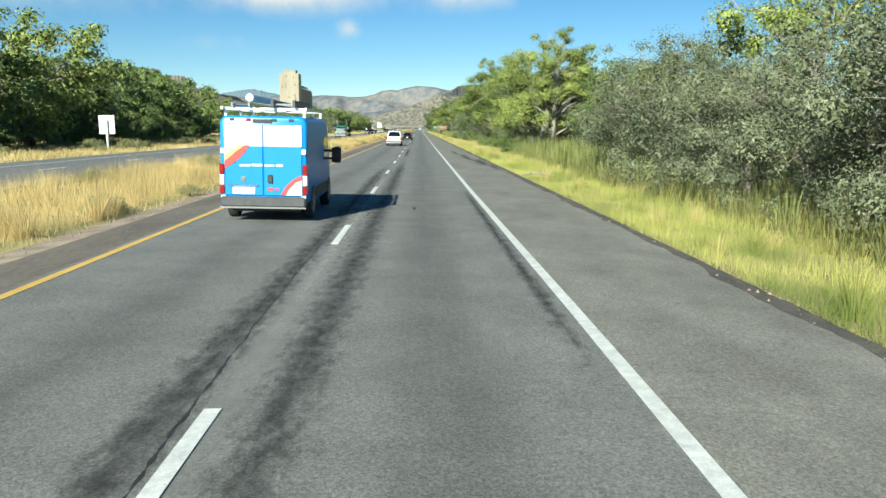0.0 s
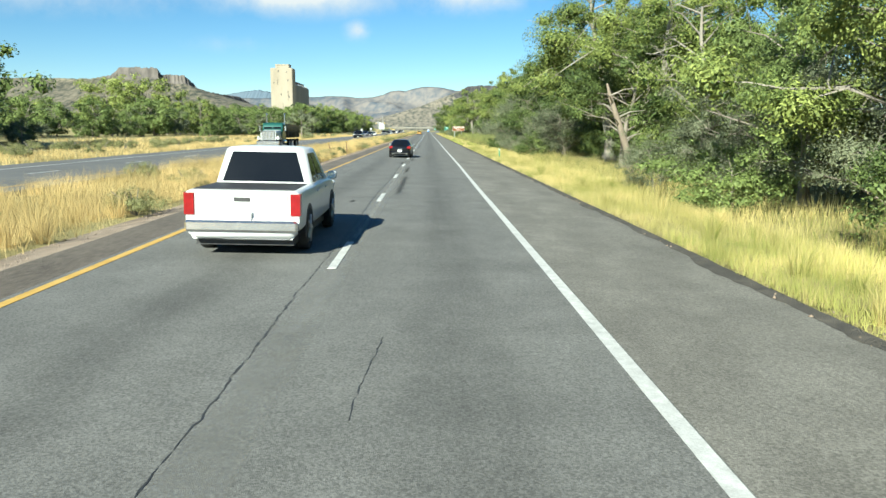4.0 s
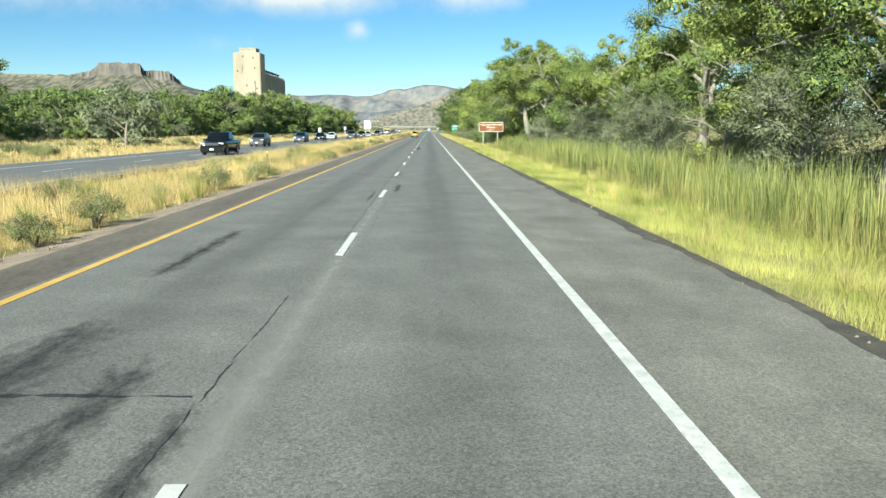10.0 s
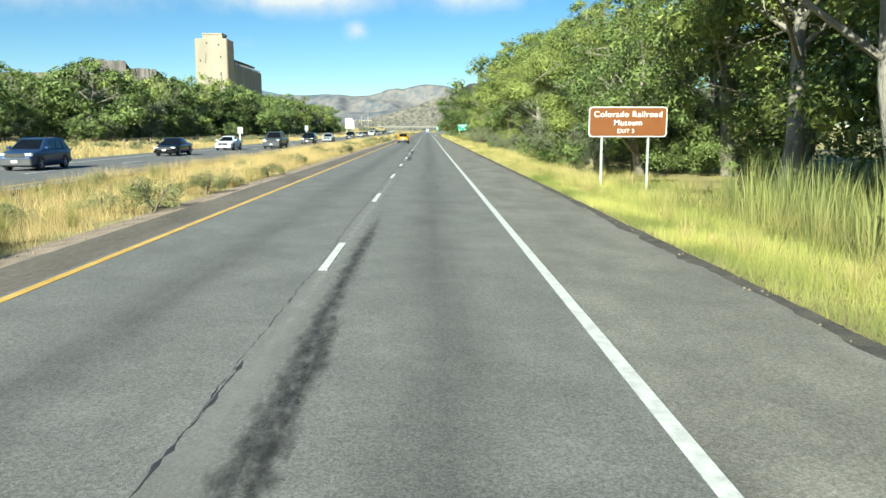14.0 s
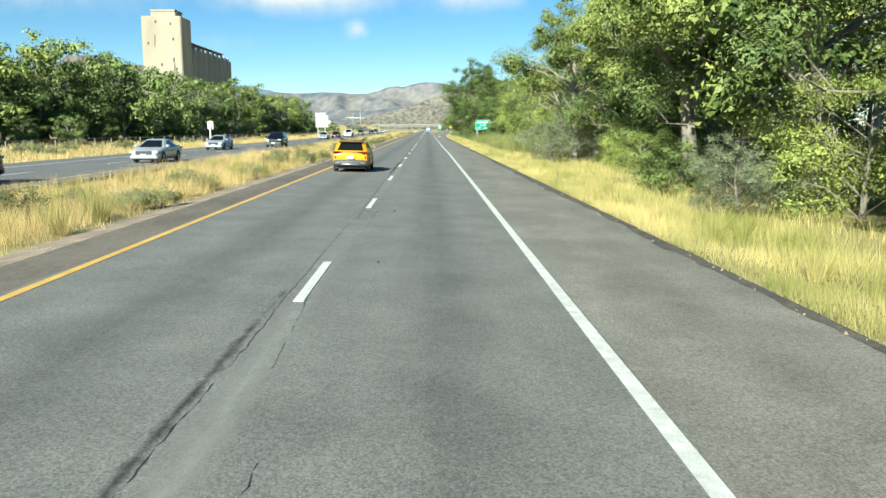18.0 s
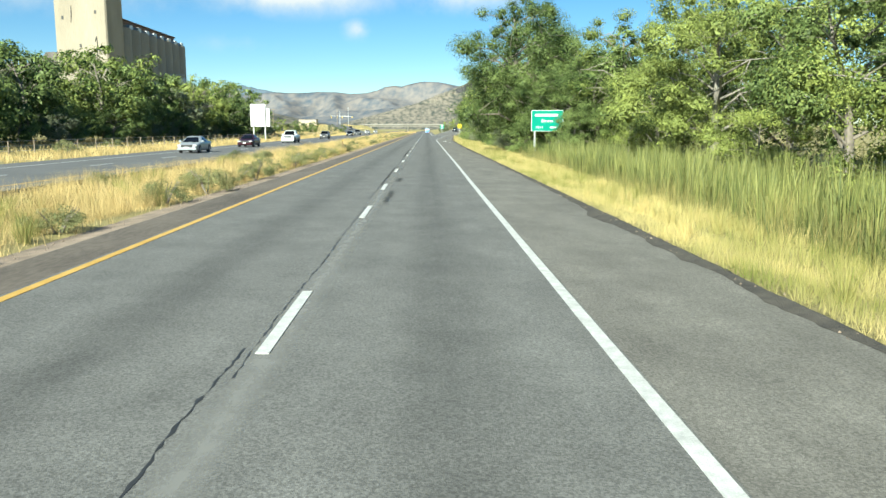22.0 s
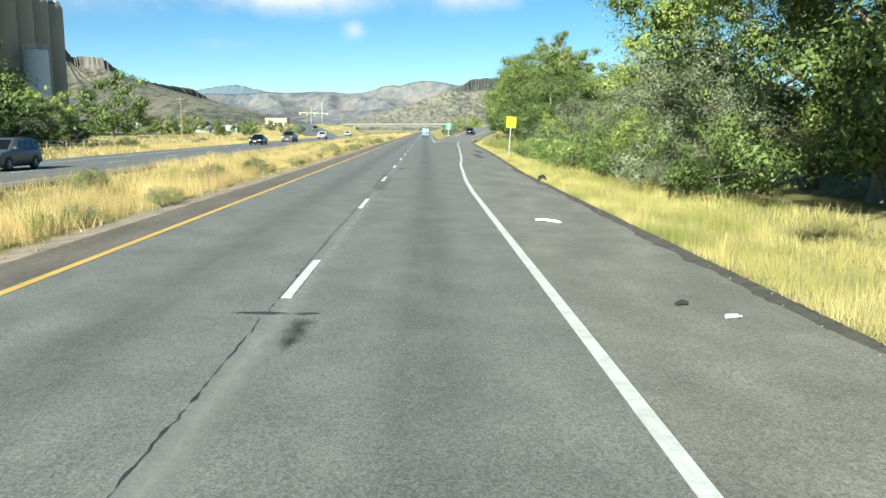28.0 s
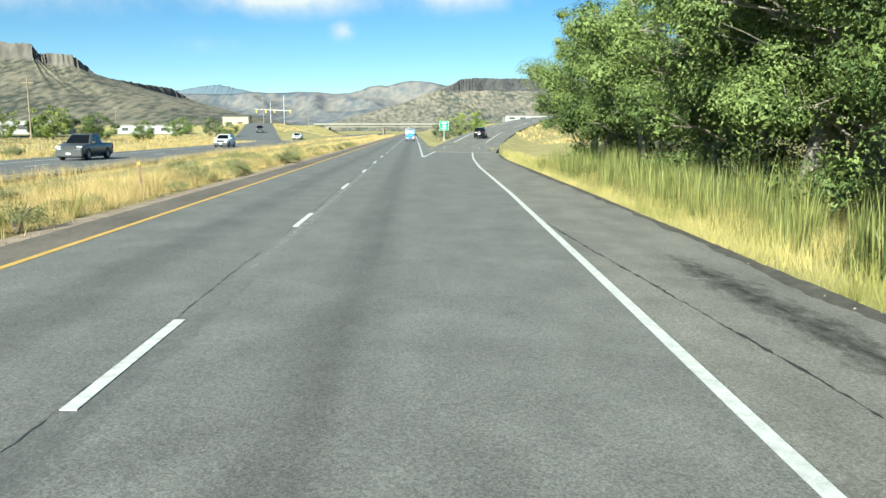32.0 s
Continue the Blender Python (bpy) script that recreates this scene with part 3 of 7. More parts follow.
def crumbled_edge():
    """The broken rim between shoulder and verge."""
    rng = np.random.default_rng(5)
    v, f = [], []
    ys = np.arange(-20, 770, 0.22)
    edge = np.interp(ys, [600, 655, 690, 720, 757, 775], [6.6, 7.2, 8.6, 9.6, 10.6, 12.0])
    drift = np.convolve(rng.random(len(ys) + 30), np.ones(31) / 31, "valid")
    bite = np.convolve(rng.random(len(ys) + 4), np.ones(5) / 5, "valid")
    for i, (y, e) in enumerate(zip(ys, edge)):
        a, b = e - 0.10 - 1.6 * max(0, drift[i] - 0.46) - 0.34 * bite[i] ** 2, e + 0.3 + 0.25 * bite[i]
        v += [(a, y, -0.021 * a + 0.004), (e, y, -0.021 * e + 0.008 + 0.035 * rng.random()), (b, y, -0.021 * b - 0.16)]
        if i:
            k = 3 * i
            f += [(k - 3, k - 2, k + 1, k), (k - 2, k - 1, k + 2, k + 1)]
    ob = new("pavement_edge", mesh("pavement_edge", v, f, M["crumbled"]))
    tagged(ob, "dark crumbled rim of asphalt and grit", "pavement edge", kind="structure")


crumbled_edge()


def paint_line(name, pts, width, mat, label, height, step=4.0, thick=0.006):
    """A painted line along points (x, y)."""
    ys = np.arange(pts[0][1], pts[-1][1], step).tolist() + [pts[-1][1]]
    xs = np.interp(ys, [p[1] for p in pts], [p[0] for p in pts])
    ob = strip(name, ys, xs - width / 2, xs + width / 2, lambda x, y: height(x, y) + thick, mat, thick=thick + 0.002, cross=1)
    return tagged(ob, label, "road marking", kind="structure")


paint_line("edge_line", [(-3.83, -40), (-3.85, 400), (-3.92, 700), (-3.9, 1300)], 0.15, M["yellow_paint"], "continuous yellow line along the median edge", road_z, 8)
paint_line("edge_line", WHITE_LINE, 0.16, M["white_paint"], "continuous white line along the right lane", road_z, 2.0)
paint_line("edge_line", [(9.22, 776.2), (12.5, 800), (17.8, 830), (25.5, 865), (36.2, 905), (49.2, 950)], 0.16, M["white_paint"], "white edge line on the exit ramp", ramp_height, 2.0)
paint_line("gore_line", [(3.42, 757.5), (3.5, 800), (3.5, 1300)], 0.18, M["white_paint"], "white line where the lane leaves the ramp", road_z, 8, 0.012)
paint_line("gore_line", [(3.5, 757.6), (4.95, 775.8)], 0.2, M["white_paint"], "white line along the wedge", road_z, 2, 0.016)
paint_line("gore_line", [(4.98, 776.2), (7.8, 800), (12.7, 830), (20.2, 865), (30.8, 905)], 0.2, M["white_paint"], "white line along the ramp", ramp_height, 2)
for x0, m, w in ((-14.05, M["yellow_paint"], 0.14), (-21.3, M["white_paint"], 0.14)):
    paint_line("edge_line", [(x0 + float(veer(y)), y) for y in YS], w, m, "edge line of the far carriageway", far_road_z, 20)

# lane dashes: far ends along the road; the pattern slips at the joint between two jobs of striping
dash_me = mesh("dash", *box_data(-0.07, 0.07, -3.05, 0, -0.004, 0.007), M["white_paint"])
dash_far_me = mesh("far_dash", *box_data(-0.07, 0.07, -3.05, 0, -0.004, 0.007), M["white_paint"])
DASH0 = 5.75
FAR_ENDS = [DASH0 + 12.19 * k for k in range(-3, 42)] + [DASH0 + 12.19 * 42 - 2.9 + 12.19 * k for k in range(0, 60)]
for yd in FAR_ENDS:
    if yd < 1250:
        d = child("dash", dash_me, road)
        slip = float(np.interp(yd, [6, 139, 250, 560, 660], [0.3, -0.38, -0.25, -0.3, -0.6]))
        d.matrix_basis = Matrix.Translation((-0.09 - 0.07 * max(0, min(1, (yd - 560) / 130)), yd + slip, 0.006))
for k in range(100):
    yd = -30 + 12.19 * k
    d = child("dash", dash_far_me, far_road)
    d.matrix_basis = Matrix.Translation((-17.65 + float(veer(yd)), yd, 0.156))


def crack(points, width, seed):
    """A thin open seam that wanders along points."""
    rng = np.random.default_rng(seed)
    ys = np.arange(points[0][1], points[-1][1], 0.12)
    xs = np.interp(ys, [p[1] for p in points], [p[0] for p in points]) + np.cumsum(rng.normal(0, 0.006, len(ys))) * 0.7 + rng.normal(0, 0.008, len(ys))
    w = width * np.clip(rng.normal(0.55, 0.5, len(ys)), 0.04, 1.6)
    v = [(x + s * ww / 2, y, -0.021 * x + 0.0035) for x, y, ww in zip(xs, ys, w) for s in (-1, 1)]
    return v, [(2 * i, 2 * i + 1, 2 * i + 3, 2 * i + 2) for i in range(len(ys) - 1)]


rng_c = np.random.default_rng(11)
seams, y0 = [], -20.0
while y0 < 760:
    y1 = y0 + rng_c.uniform(8, 40)
    seams.append(crack([(-0.26 + rng_c.normal(0, 0.04), y0), (-0.27 + rng_c.normal(0, 0.05), y1)], rng_c.uniform(0.012, 0.036), int(y0 * 7) % 9999))
    y0 = y1 + rng_c.uniform(-2, 5)
for _ in range(22):
    y0, x0 = rng_c.uniform(-10, 740), rng_c.uniform(0.1, 1.3)
    seams.append(crack([(x0, y0), (x0 + rng_c.normal(0, 0.3), y0 + rng_c.uniform(1, 4))], 0.012, int(y0 * 13) % 9999))
seams.append(crack([(6.58, 690), (6.55, 695.6), (6.39, 698.7), (6.22, 702.8), (6.1, 708)], 0.05, 77))
for y, x0, x1 in ((620.1, -0.62, 0.5), (226.5, -3.0, -0.4), (461, 1.0, 2.2)):
    along = crack([(0, x0), (0, x1)], 0.06, int(y))
    seams.append(([(b, y + a * 1.5, -0.021 * b + 0.0036) for a, b, _ in along[0]], along[1]))
seam = child("crack", mesh("crack", *joined(seams), M["tar"]), road, "dark open seam along the lane joint")
tagged(seam, kind="stuff")


# where stains lie: from, to, metres right of the joint, half width
STAINS = [(-10, 60, 0.46, 0.46), (-10, 52, -0.46, 0.42), (60, 90, 0.42, 0.28), (49, 62, 5.9, 0.7), (56, 74, 5.4, 0.55), (70, 84, 5.0, 0.4), (44, 52, 6.2, 0.4), (111.5, 112.6, -0.9, 0.16), (113, 128, 0.40, 0.24), (139, 142, -0.3, 0.12), (128, 136, 0.3, 0.2), (144, 150, 0.28, 0.16), (154, 158, 0.35, 0.2), (161, 164, 0.3, 0.16), (4, 32, 3.26, 0.2), (182, 200, 0.3, 0.2), (202, 206.5, 0.32, 0.24), (207, 210, 0.42, 0.22), (217, 221, 0.25, 0.26), (221, 227, -0.42, 0.24), (225, 229.5, -2.3, 0.6), (224, 228, -1.2, 0.4), (231, 238, -2.6, 0.3), (248, 253, 0.32, 0.18), (244, 249, -0.42, 0.1), (300, 330, 0.34, 0.24), (310, 317, 0.5, 0.2), (362, 376, 0.2, 0.3), (376, 392, 0.12, 0.34), (384, 408, -0.39, 0.1), (381, 381.6, -0.5, 0.12), (430, 452, -0.28, 0.13), (505, 512, 0.3, 0.2), (515.5, 519, 0.35, 0.26), (511, 530, -0.28, 0.1), (540, 572, -0.30, 0.13), (550, 554.5, -0.32, 0.2), (618.4, 620.0, 0.3, 0.26), (655.6, 657.4, 0.36, 0.26), (690, 704, 7.6, 0.7), (676, 690, 6.6, 0.6)]
for a, b, side, half in STAINS:
    ys = np.linspace(a, b, 3)
    child("stain", mesh("stain", [(side + k * half, y, -0.021 * (side + k * half) + 0.004) for y in ys for k in (-1, 1)], [(0, 1, 3, 2), (2, 3, 5, 4)], M["oil"]), road, "dark oil stain worked into the asphalt")


# small drips, scuffs and worn spots along the lanes and the shoulder
rng_s = np.random.default_rng(29)
for _ in range(22):
    y, side = rng_s.uniform(4, 760), rng_s.choice([rng_s.normal(1.75, 0.5), rng_s.normal(-1.9, 0.5), rng_s.uniform(3.8, 6.3), rng_s.normal(0.5, 0.25)])
    half, long = rng_s.uniform(0.03, 0.10), rng_s.uniform(0.2, 1.6)
    child("stain", mesh("stain", [(side + k * half, yy, -0.021 * (side + k * half) + 0.0042) for yy in (y, y + long / 2, y + long) for k in (-1, 1)], [(0, 1, 3, 2), (2, 3, 5, 4)], M["oil"]), road)


# pale ghost of an older line beside the joint
for a, b in ((0, 46), (40, 96), (90, 150), (140, 204), (196, 262), (256, 312), (305, 360), (352, 420), (414, 470), (460, 530), (524, 600), (590, 650), (640, 700), (690, 750)):
    child("ghost_line", mesh("ghost_line", [(-0.03 + k * 0.25, y, -0.021 * k * 0.25 + 0.0032) for y in (a, (a + b) / 2, b) for k in (-1, 1)], [(0, 1, 3, 2), (2, 3, 5, 4)], M["ghost"]), road, "pale ghost of an older painted line")


# ---- hills ----
def ridge(name, label, crest, foot, cap, mat_slope, mat_cap, seed, gully=10.0, rows_n=46, per=14, back=60, straight=False):
    """A hillside under a crest of (x, y, z) points. foot: metres of run from crest to foot; cap: share of the height that is cliff."""
    rng = np.random.default_rng(seed)
    crest = np.array(crest, float)
    t = np.linspace(0, len(crest) - 1, (len(crest) - 1) * per + 1)
    C = np.stack([np.interp(t, range(len(crest)), crest[:, k]) for k in range(3)], 1)
    along = np.gradient(C[:, :2], axis=0)
    along /= np.linalg.norm(along, axis=1)[:, None]
    out = np.stack([along[:, 1], -along[:, 0]], 1)
    soft = np.ones(2 * per + 1) / (2 * per + 1)
    out = np.stack([np.convolve(np.pad(out[:, k], per, "edge"), soft, "valid") for k in (0, 1)], 1)
    out /= np.linalg.norm(out, axis=1)[:, None]
    if straight:
        out = np.tile([0.0, -1.0], (len(C), 1))
    caps = np.interp(t, range(len(crest)), crest[:, 3]) if crest.shape[1] > 3 else np.full(len(t), cap)
    u = np.linspace(0, 1, rows_n)
    verts = []
    for i, c in enumerate(C):
        h = c[2] * (1 + 0.006 * rng.normal())
        share = caps[i]
        row = [(c[0] - out[i, 0] * back, c[1] - out[i, 1] * back, h * 0.97 if cap else h * 0.4)]
        for s in u:
            if cap and s < 0.12:
                run, z = s * 0.10, h * (1 - share * (s / 0.12) ** 1.5)
            elif cap:
                k = (s - 0.12) / 0.88
                run, z = 0.012 + 0.988 * k, h * (1 - share) * (1 - k) ** 1.35
            else:
                run, z = s, h * (1 - s) ** 1.15
            x, y = c[0] + out[i, 0] * run * foot, c[1] + out[i, 1] * run * foot
            fade = min(1, s * 4) * (1 - s) ** 0.5
            wind = 0.5 * noise.noise(Vector((t[i] * 0.8, s * 2.2, seed)))
            g = 0.25 - 1.5 * abs(noise.noise(Vector(((t[i] + wind) * 1.15 + seed, s * 0.7, 0.3)))) - 0.8 * abs(noise.noise(Vector(((t[i] + wind) * 2.9, s * 1.7 + seed, 2.1)))) + 0.3 * noise.noise(Vector((t[i] * 8, s * 9, seed)))
            if cap and s < 0.14:
                wob = gully * 1.1 * noise.noise(Vector((t[i] * 9, seed * 1.3, s * 4)))
                x, y = x + out[i, 0] * wob, y + out[i, 1] * wob
            row.append((x, y, z + g * gully * fade - 3 * s))
        verts += row
    n = rows_n + 1
    faces, mats = [], []
    for i in range(len(C) - 1):
        for k in range(n - 1):
            faces.append((i * n + k, i * n + k + 1, (i + 1) * n + k + 1, (i + 1) * n + k))
            mats.append(1 if cap and caps[i] > 0.07 and 1 <= k <= int(0.12 * rows_n) + 1 else 0)
    me = big_mesh(name, verts, faces, mat_slope)
    me.materials.append(mat_cap)
    me.polygons.foreach_set("material_index", np.array(mats, np.int32))
    me.polygons.foreach_set("use_smooth", np.ones(len(faces), dtype=bool))
    me.update()
    return tagged(new(name, me), label, "hill", kind="structure")


ridge("mesa", "flat-topped mesa with dark basalt cliffs over sage slopes", [(-2300, 1500, 120, 0.02), (-1500, 1950, 135, 0.02), (-1120, 2200, 138, 0.02), (-900, 2235, 138, 0.04), (-846, 2240, 148, 0.10), (-824, 2240, 168, 0.17), (-726, 2240, 167, 0.17), (-716, 2256, 147, 0.10), (-706, 2262, 151, 0.14), (-664, 2272, 148, 0.14), (-648, 2310, 128, 0.10), (-675, 2420, 116, 0.12), (-700, 2560, 122, 0.2), (-690, 2750, 120, 0.2), (-660, 2890, 117, 0.22), (-630, 2950, 92, 0.05), (-530, 3060, 36, 0.02), (-430, 3150, 4, 0.02)], 560, 0.2, M["slope"], M["rock"], 3, 7, per=20)
ridge("right_mesa", "distant mesa with a dark cliff cap and tan slopes", [(-330, 3300, 2, 0.02), (-170, 3560, 55, 0.02), (0, 3750, 112, 0.03), (110, 3850, 160, 0.05), (160, 3890, 184, 0.12), (192, 3900, 208, 0.22), (250, 3900, 213, 0.22), (430, 3900, 211, 0.22), (800, 3950, 200, 0.1), (1600, 4000, 190, 0.1)], 700, 0.14, M["tan_slope"], M["dark_rock"], 8, 12, per=20)
def foothills(name, label, crest, front, mat, seed):
    """Rounded spurs and valleys that climb to a crest of (x, y, z) points from front metres before it."""
    crest = np.array(crest, float)
    xs, s_rows = np.arange(crest[0, 0], crest[-1, 0], 14.0), np.linspace(0, 1, 64)
    top, far = np.interp(xs, crest[:, 0], crest[:, 2]), np.interp(xs, crest[:, 0], crest[:, 1])
    verts = []
    for i, x in enumerate(xs):
        for s in s_rows:
            y = far[i] + 60 - (front + 60) * s
            warp = 130 * noise.noise(Vector((x / 420, y / 420, seed)))
            spur = abs(noise.noise(Vector(((x + warp + 0.35 * y) / 330, (y - warp) / 900, seed + 3.3))))
            small = abs(noise.noise(Vector(((x - 0.3 * y + warp) / 120, y / 260, seed + 7.1))))
            swell = noise.noise(Vector((x / 600, y / 500, seed + 11)))
            rise = (1 - s) ** 0.95 * (1 - 0.25 * math.exp(-((s - 0.45) / 0.2) ** 2))
            z = top[i] * rise * (1.0 + (0.35 * swell - 1.05 * spur) * min(1, s * 3.5)) - 62 * small * min(1, s * 5) * (1 - s)
            verts.append((x, y, z if s > 0.001 else z * 0.8))
    n = len(s_rows)
    faces = [(i * n + k, i * n + k + 1, (i + 1) * n + k + 1, (i + 1) * n + k) for i in range(len(xs) - 1) for k in range(n - 1)]
    me = big_mesh(name, verts, faces, mat)
    me.polygons.foreach_set("use_smooth", np.ones(len(faces), dtype=bool))
    return tagged(new(name, me), label, "hill", kind="structure")


foothills("tan_hills", "tan foothills with folded valleys, distance haze put into their colour", [(-1700, 4550, 172), (-1100, 4600, 188), (-840, 4610, 194), (-760, 4605, 202), (-690, 4600, 197), (-570, 4620, 200), (-480, 4600, 196), (-400, 4620, 189), (-314, 4610, 195), (-255, 4600, 210), (-215, 4600, 231), (-164, 4600, 238), (-128, 4600, 231), (-100, 4590, 241), (-59, 4580, 249), (-10, 4570, 252), (45, 4560, 246), (100, 4560, 240), (160, 4560, 228), (300, 4550, 214), (520, 4550, 200), (1200, 4650, 200)], 1300, M["hazed_tan_hill"], 14)
ridge("blue_hills", "distant hills on the skyline, haze painted in as blue", [(-2700, 4650, 205), (-2000, 4700, 218), (-1500, 4780, 214), (-1230, 4850, 206), (-1090, 4880, 232), (-1010, 4890, 240), (-930, 4880, 222), (-820, 4880, 200), (-440, 4880, 176), (300, 4900, 170), (1500, 4800, 190)], 500, 0, M["haze_blue_hill"], M["haze_blue_hill"], 19, 4, per=16, straight=True)

# ---- grain elevator ----
def arc_column(cx, cy, r, z0, z1, sides=28):
    return tube_data([(cx, cy, z0), (cx, cy, z1 - 0.6), (cx, cy, z1)], [r, r, r - 0.35], sides)


def grain_elevator():
    el = thing("grain_elevator", "tall pale concrete grain elevator with a row of silos", "grain elevator", Matrix.Translation((-116, 781, 0)))
    # the headhouse stands at the near end, the silos run on behind it
    head = child("headhouse", mesh("headhouse", *boxes_data((-19, 0, 0, 16, -1, 55.4, 0.5), (-15, -3.2, 2.5, 13, 55.4, 57.8, 0.2)), M["concrete"]), el, "tall windowless concrete tower with cracks and stains")
    for x0, z0, z1, w in ((-13.0, 41, 47, 0.35), (-4.2, 27, 36, 0.3), (-4.6, 34, 36, 0.5), (-9, 20, 26, 0.12)):
        child("crack", mesh("crack", *tube_data([(x0, -0.02, z0), (x0 + 0.3, -0.03, (z0 + z1) / 2), (x0 + w, -0.02, z1)], [0.12, 0.2, 0.1], 5), M["tar"]), head)
    for x0, z0 in ((-16, 42), (-4, 44), (-10, 32), (-3, 30), (-5, 51), (-12, 52)):
        child("window", mesh("window", *box_data(x0 - 0.4, x0 + 0.4, -0.05, 0.2, z0, z0 + 1.3), M["tar"]), head)
    child("parapet", mesh("parapet", *boxes_data((-15.2, -3.0, 2.3, 2.7, 57.8, 58.6), (-3.4, -3.0, 2.3, 13.2, 57.8, 58.6)), M["concrete"]), head)
    me = mesh("silo", *arc_column(0, 0, 5.1, -1, 42.0), M["concrete"], True)
    for row in range(2):
        for k in range(8):
            s = child("silo", me, el, "round concrete silo" if k == 0 else "")
            s.matrix_basis = Matrix.Translation((-5.2 - 10.3 * row, 23.5 + 10.05 * k, 0))
    child("web", mesh("web", *box_data(-14, -2.4, 21, 97, -1, 41.2), M["concrete"]), el)
    child("gallery", mesh("gallery", *boxes_data((-12.5, -4.5, 15, 92, 42, 45.6, 0.2), (-13.0, -4.0, 15, 92.6, 45.6, 46.0)), M["rusty"]), el, "dark metal conveyor gallery on the roof")
    for k in range(8):
        child("roof_vent", mesh("roof_vent", *boxes_data((-4.2, -1.6, 27 + 9.5 * k, 30.5 + 9.5 * k, 42, 43.6, 0.1)), M["steel"]), el)
    side = thing("storage_tank", "pale steel tank with a railing beside the elevator", "tank", Matrix.Translation((-111, 845, 0)))
    child("shell", mesh("shell", *arc_column(0, 0, 3.4, 0, 25), M["sheet"], True), side)
    child("railing", mesh("railing", *joined([tube_data([(3.2 * math.cos(a), 3.2 * math.sin(a), 25), (3.2 * math.cos(a), 3.2 * math.sin(a), 26.4)], [0.06, 0.06], 5) for a in np.linspace(0, 6, 10)] + [tube_data([(3.2 * math.cos(a), 3.2 * math.sin(a), 26.4) for a in np.linspace(0, 6.28, 17)], [0.07] * 17, 5)]), M["steel"]), side)


grain_elevator()


# ---- bridge ----
def bridge():
    br = thing("bridge", "low concrete road bridge across the highway", "bridge", Matrix.Translation((0, 1090, 0)))
    child("deck", mesh("deck", *box_data(-48, 36, 0, 12, 4.9, 5.4), M["bridge_concrete"]), br)
    for k in range(5):
        child("girder", mesh("girder", *box_data(-42, 30, 0.4 + 2.6 * k, 1.0 + 2.6 * k, 4.0, 4.9), M["bridge_concrete"]), br)
    for y in (-0.3, 12.0):
        child("parapet", mesh("parapet", *box_data(-48, 36, y, y + 0.3, 5.2, 6.0), M["parapet"]), br, "pale concrete parapet")
    for x in (-12.8, 14.0):
        pier = child("pier", mesh("pier", *box_data(x - 0.6, x + 0.6, 1.0, 11.0, 3.2, 4.0), M["bridge_concrete"]), br)
        for y in (2.0, 6.0, 10.0):
            child("column", mesh("column", *tube_data([(x, y, -0.3), (x, y, 3.2)], [0.5, 0.5], 12), M["bridge_concrete"]), pier)
    for x in (-42, 30):
        child("abutment", mesh("abutment", *box_data(x - 1.5, x + 1.5, 0.2, 11.8, 2.4, 4.0), M["bridge_concrete"]), br)


bridge()


# ---- signs ----
def rounded_plate(w, h, t, r, n=5):
    pts = []
    for cx, cz, a0 in ((w / 2 - r, h / 2 - r, 0), (-w / 2 + r, h / 2 - r, 90), (-w / 2 + r, -h / 2 + r, 180), (w / 2 - r, -h / 2 + r, 270)):
        pts += [(cx + r * math.cos(radians(a0 + 90 * k / n)), cz + r * math.sin(radians(a0 + 90 * k / n))) for k in range(n + 1)]
    m = len(pts)
    v = [(x, y, z) for y in (-t / 2, t / 2) for x, z in pts]
    return v, [tuple(range(m)), tuple(reversed(range(m, 2 * m)))] + [(i, i + m, (i + 1) % m + m, (i + 1) % m) for i in range(m)]


def at_height(v, f, y, z):
    return [(a, b + y, c + z) for a, b, c in v], f


def post_data(x, y, z0, z1, w=0.1):
    """An I-shaped steel post."""
    return boxes_data((x - w / 2, x + w / 2, y - w / 2, y - w / 2 + 0.012, z0, z1), (x - w / 2, x + w / 2, y + w / 2 - 0.012, y + w / 2, z0, z1), (x - 0.008, x + 0.008, y - w / 2 + 0.012, y + w / 2 - 0.012, z0, z1))


def brown_sign():
    x, y = 11.45, 345.6
    base = float(land(x, y))
    top = thing("museum_sign", "brown guide sign with white lettering on two steel posts", "road sign", Matrix.Translation((x, y, base)))
    zc = 2.62 - base
    panel = child("panel", mesh("panel", *at_height(*rounded_plate(3.85, 1.46, 0.03, 0.17), 0, zc), M["sign_white"]), top, "white border")
    child("face", mesh("face", *at_height(*rounded_plate(3.76, 1.37, 0.012, 0.14), -0.022, zc), M["sign_brown"]), panel, "brown reflective sheet")
    lettering("lettering", "Colorado Railroad", 0.39, M["sign_white"], panel, (0, -0.03, zc + 0.36), squeeze=1.06)
    lettering("lettering", "Museum", 0.39, M["sign_white"], panel, (0, -0.03, zc - 0.05))
    lettering("lettering", "EXIT 3", 0.28, M["sign_white"], panel, (-0.1, -0.03, zc - 0.45))
    for px in (-1.25, 1.05):
        child("post", mesh("post", *post_data(px, 0.09, -0.4, zc + 0.55), M["steel"]), top, "galvanised steel post")


brown_sign()


def bars(parent, rows, mat, y):
    """Writing that cannot be read: plain bars of its size."""
    for x0, x1, z, h in rows:
        child("bar", mesh("bar", *box_data(x0, x1, y - 0.004, y, z - h / 2, z + h / 2), mat), parent)


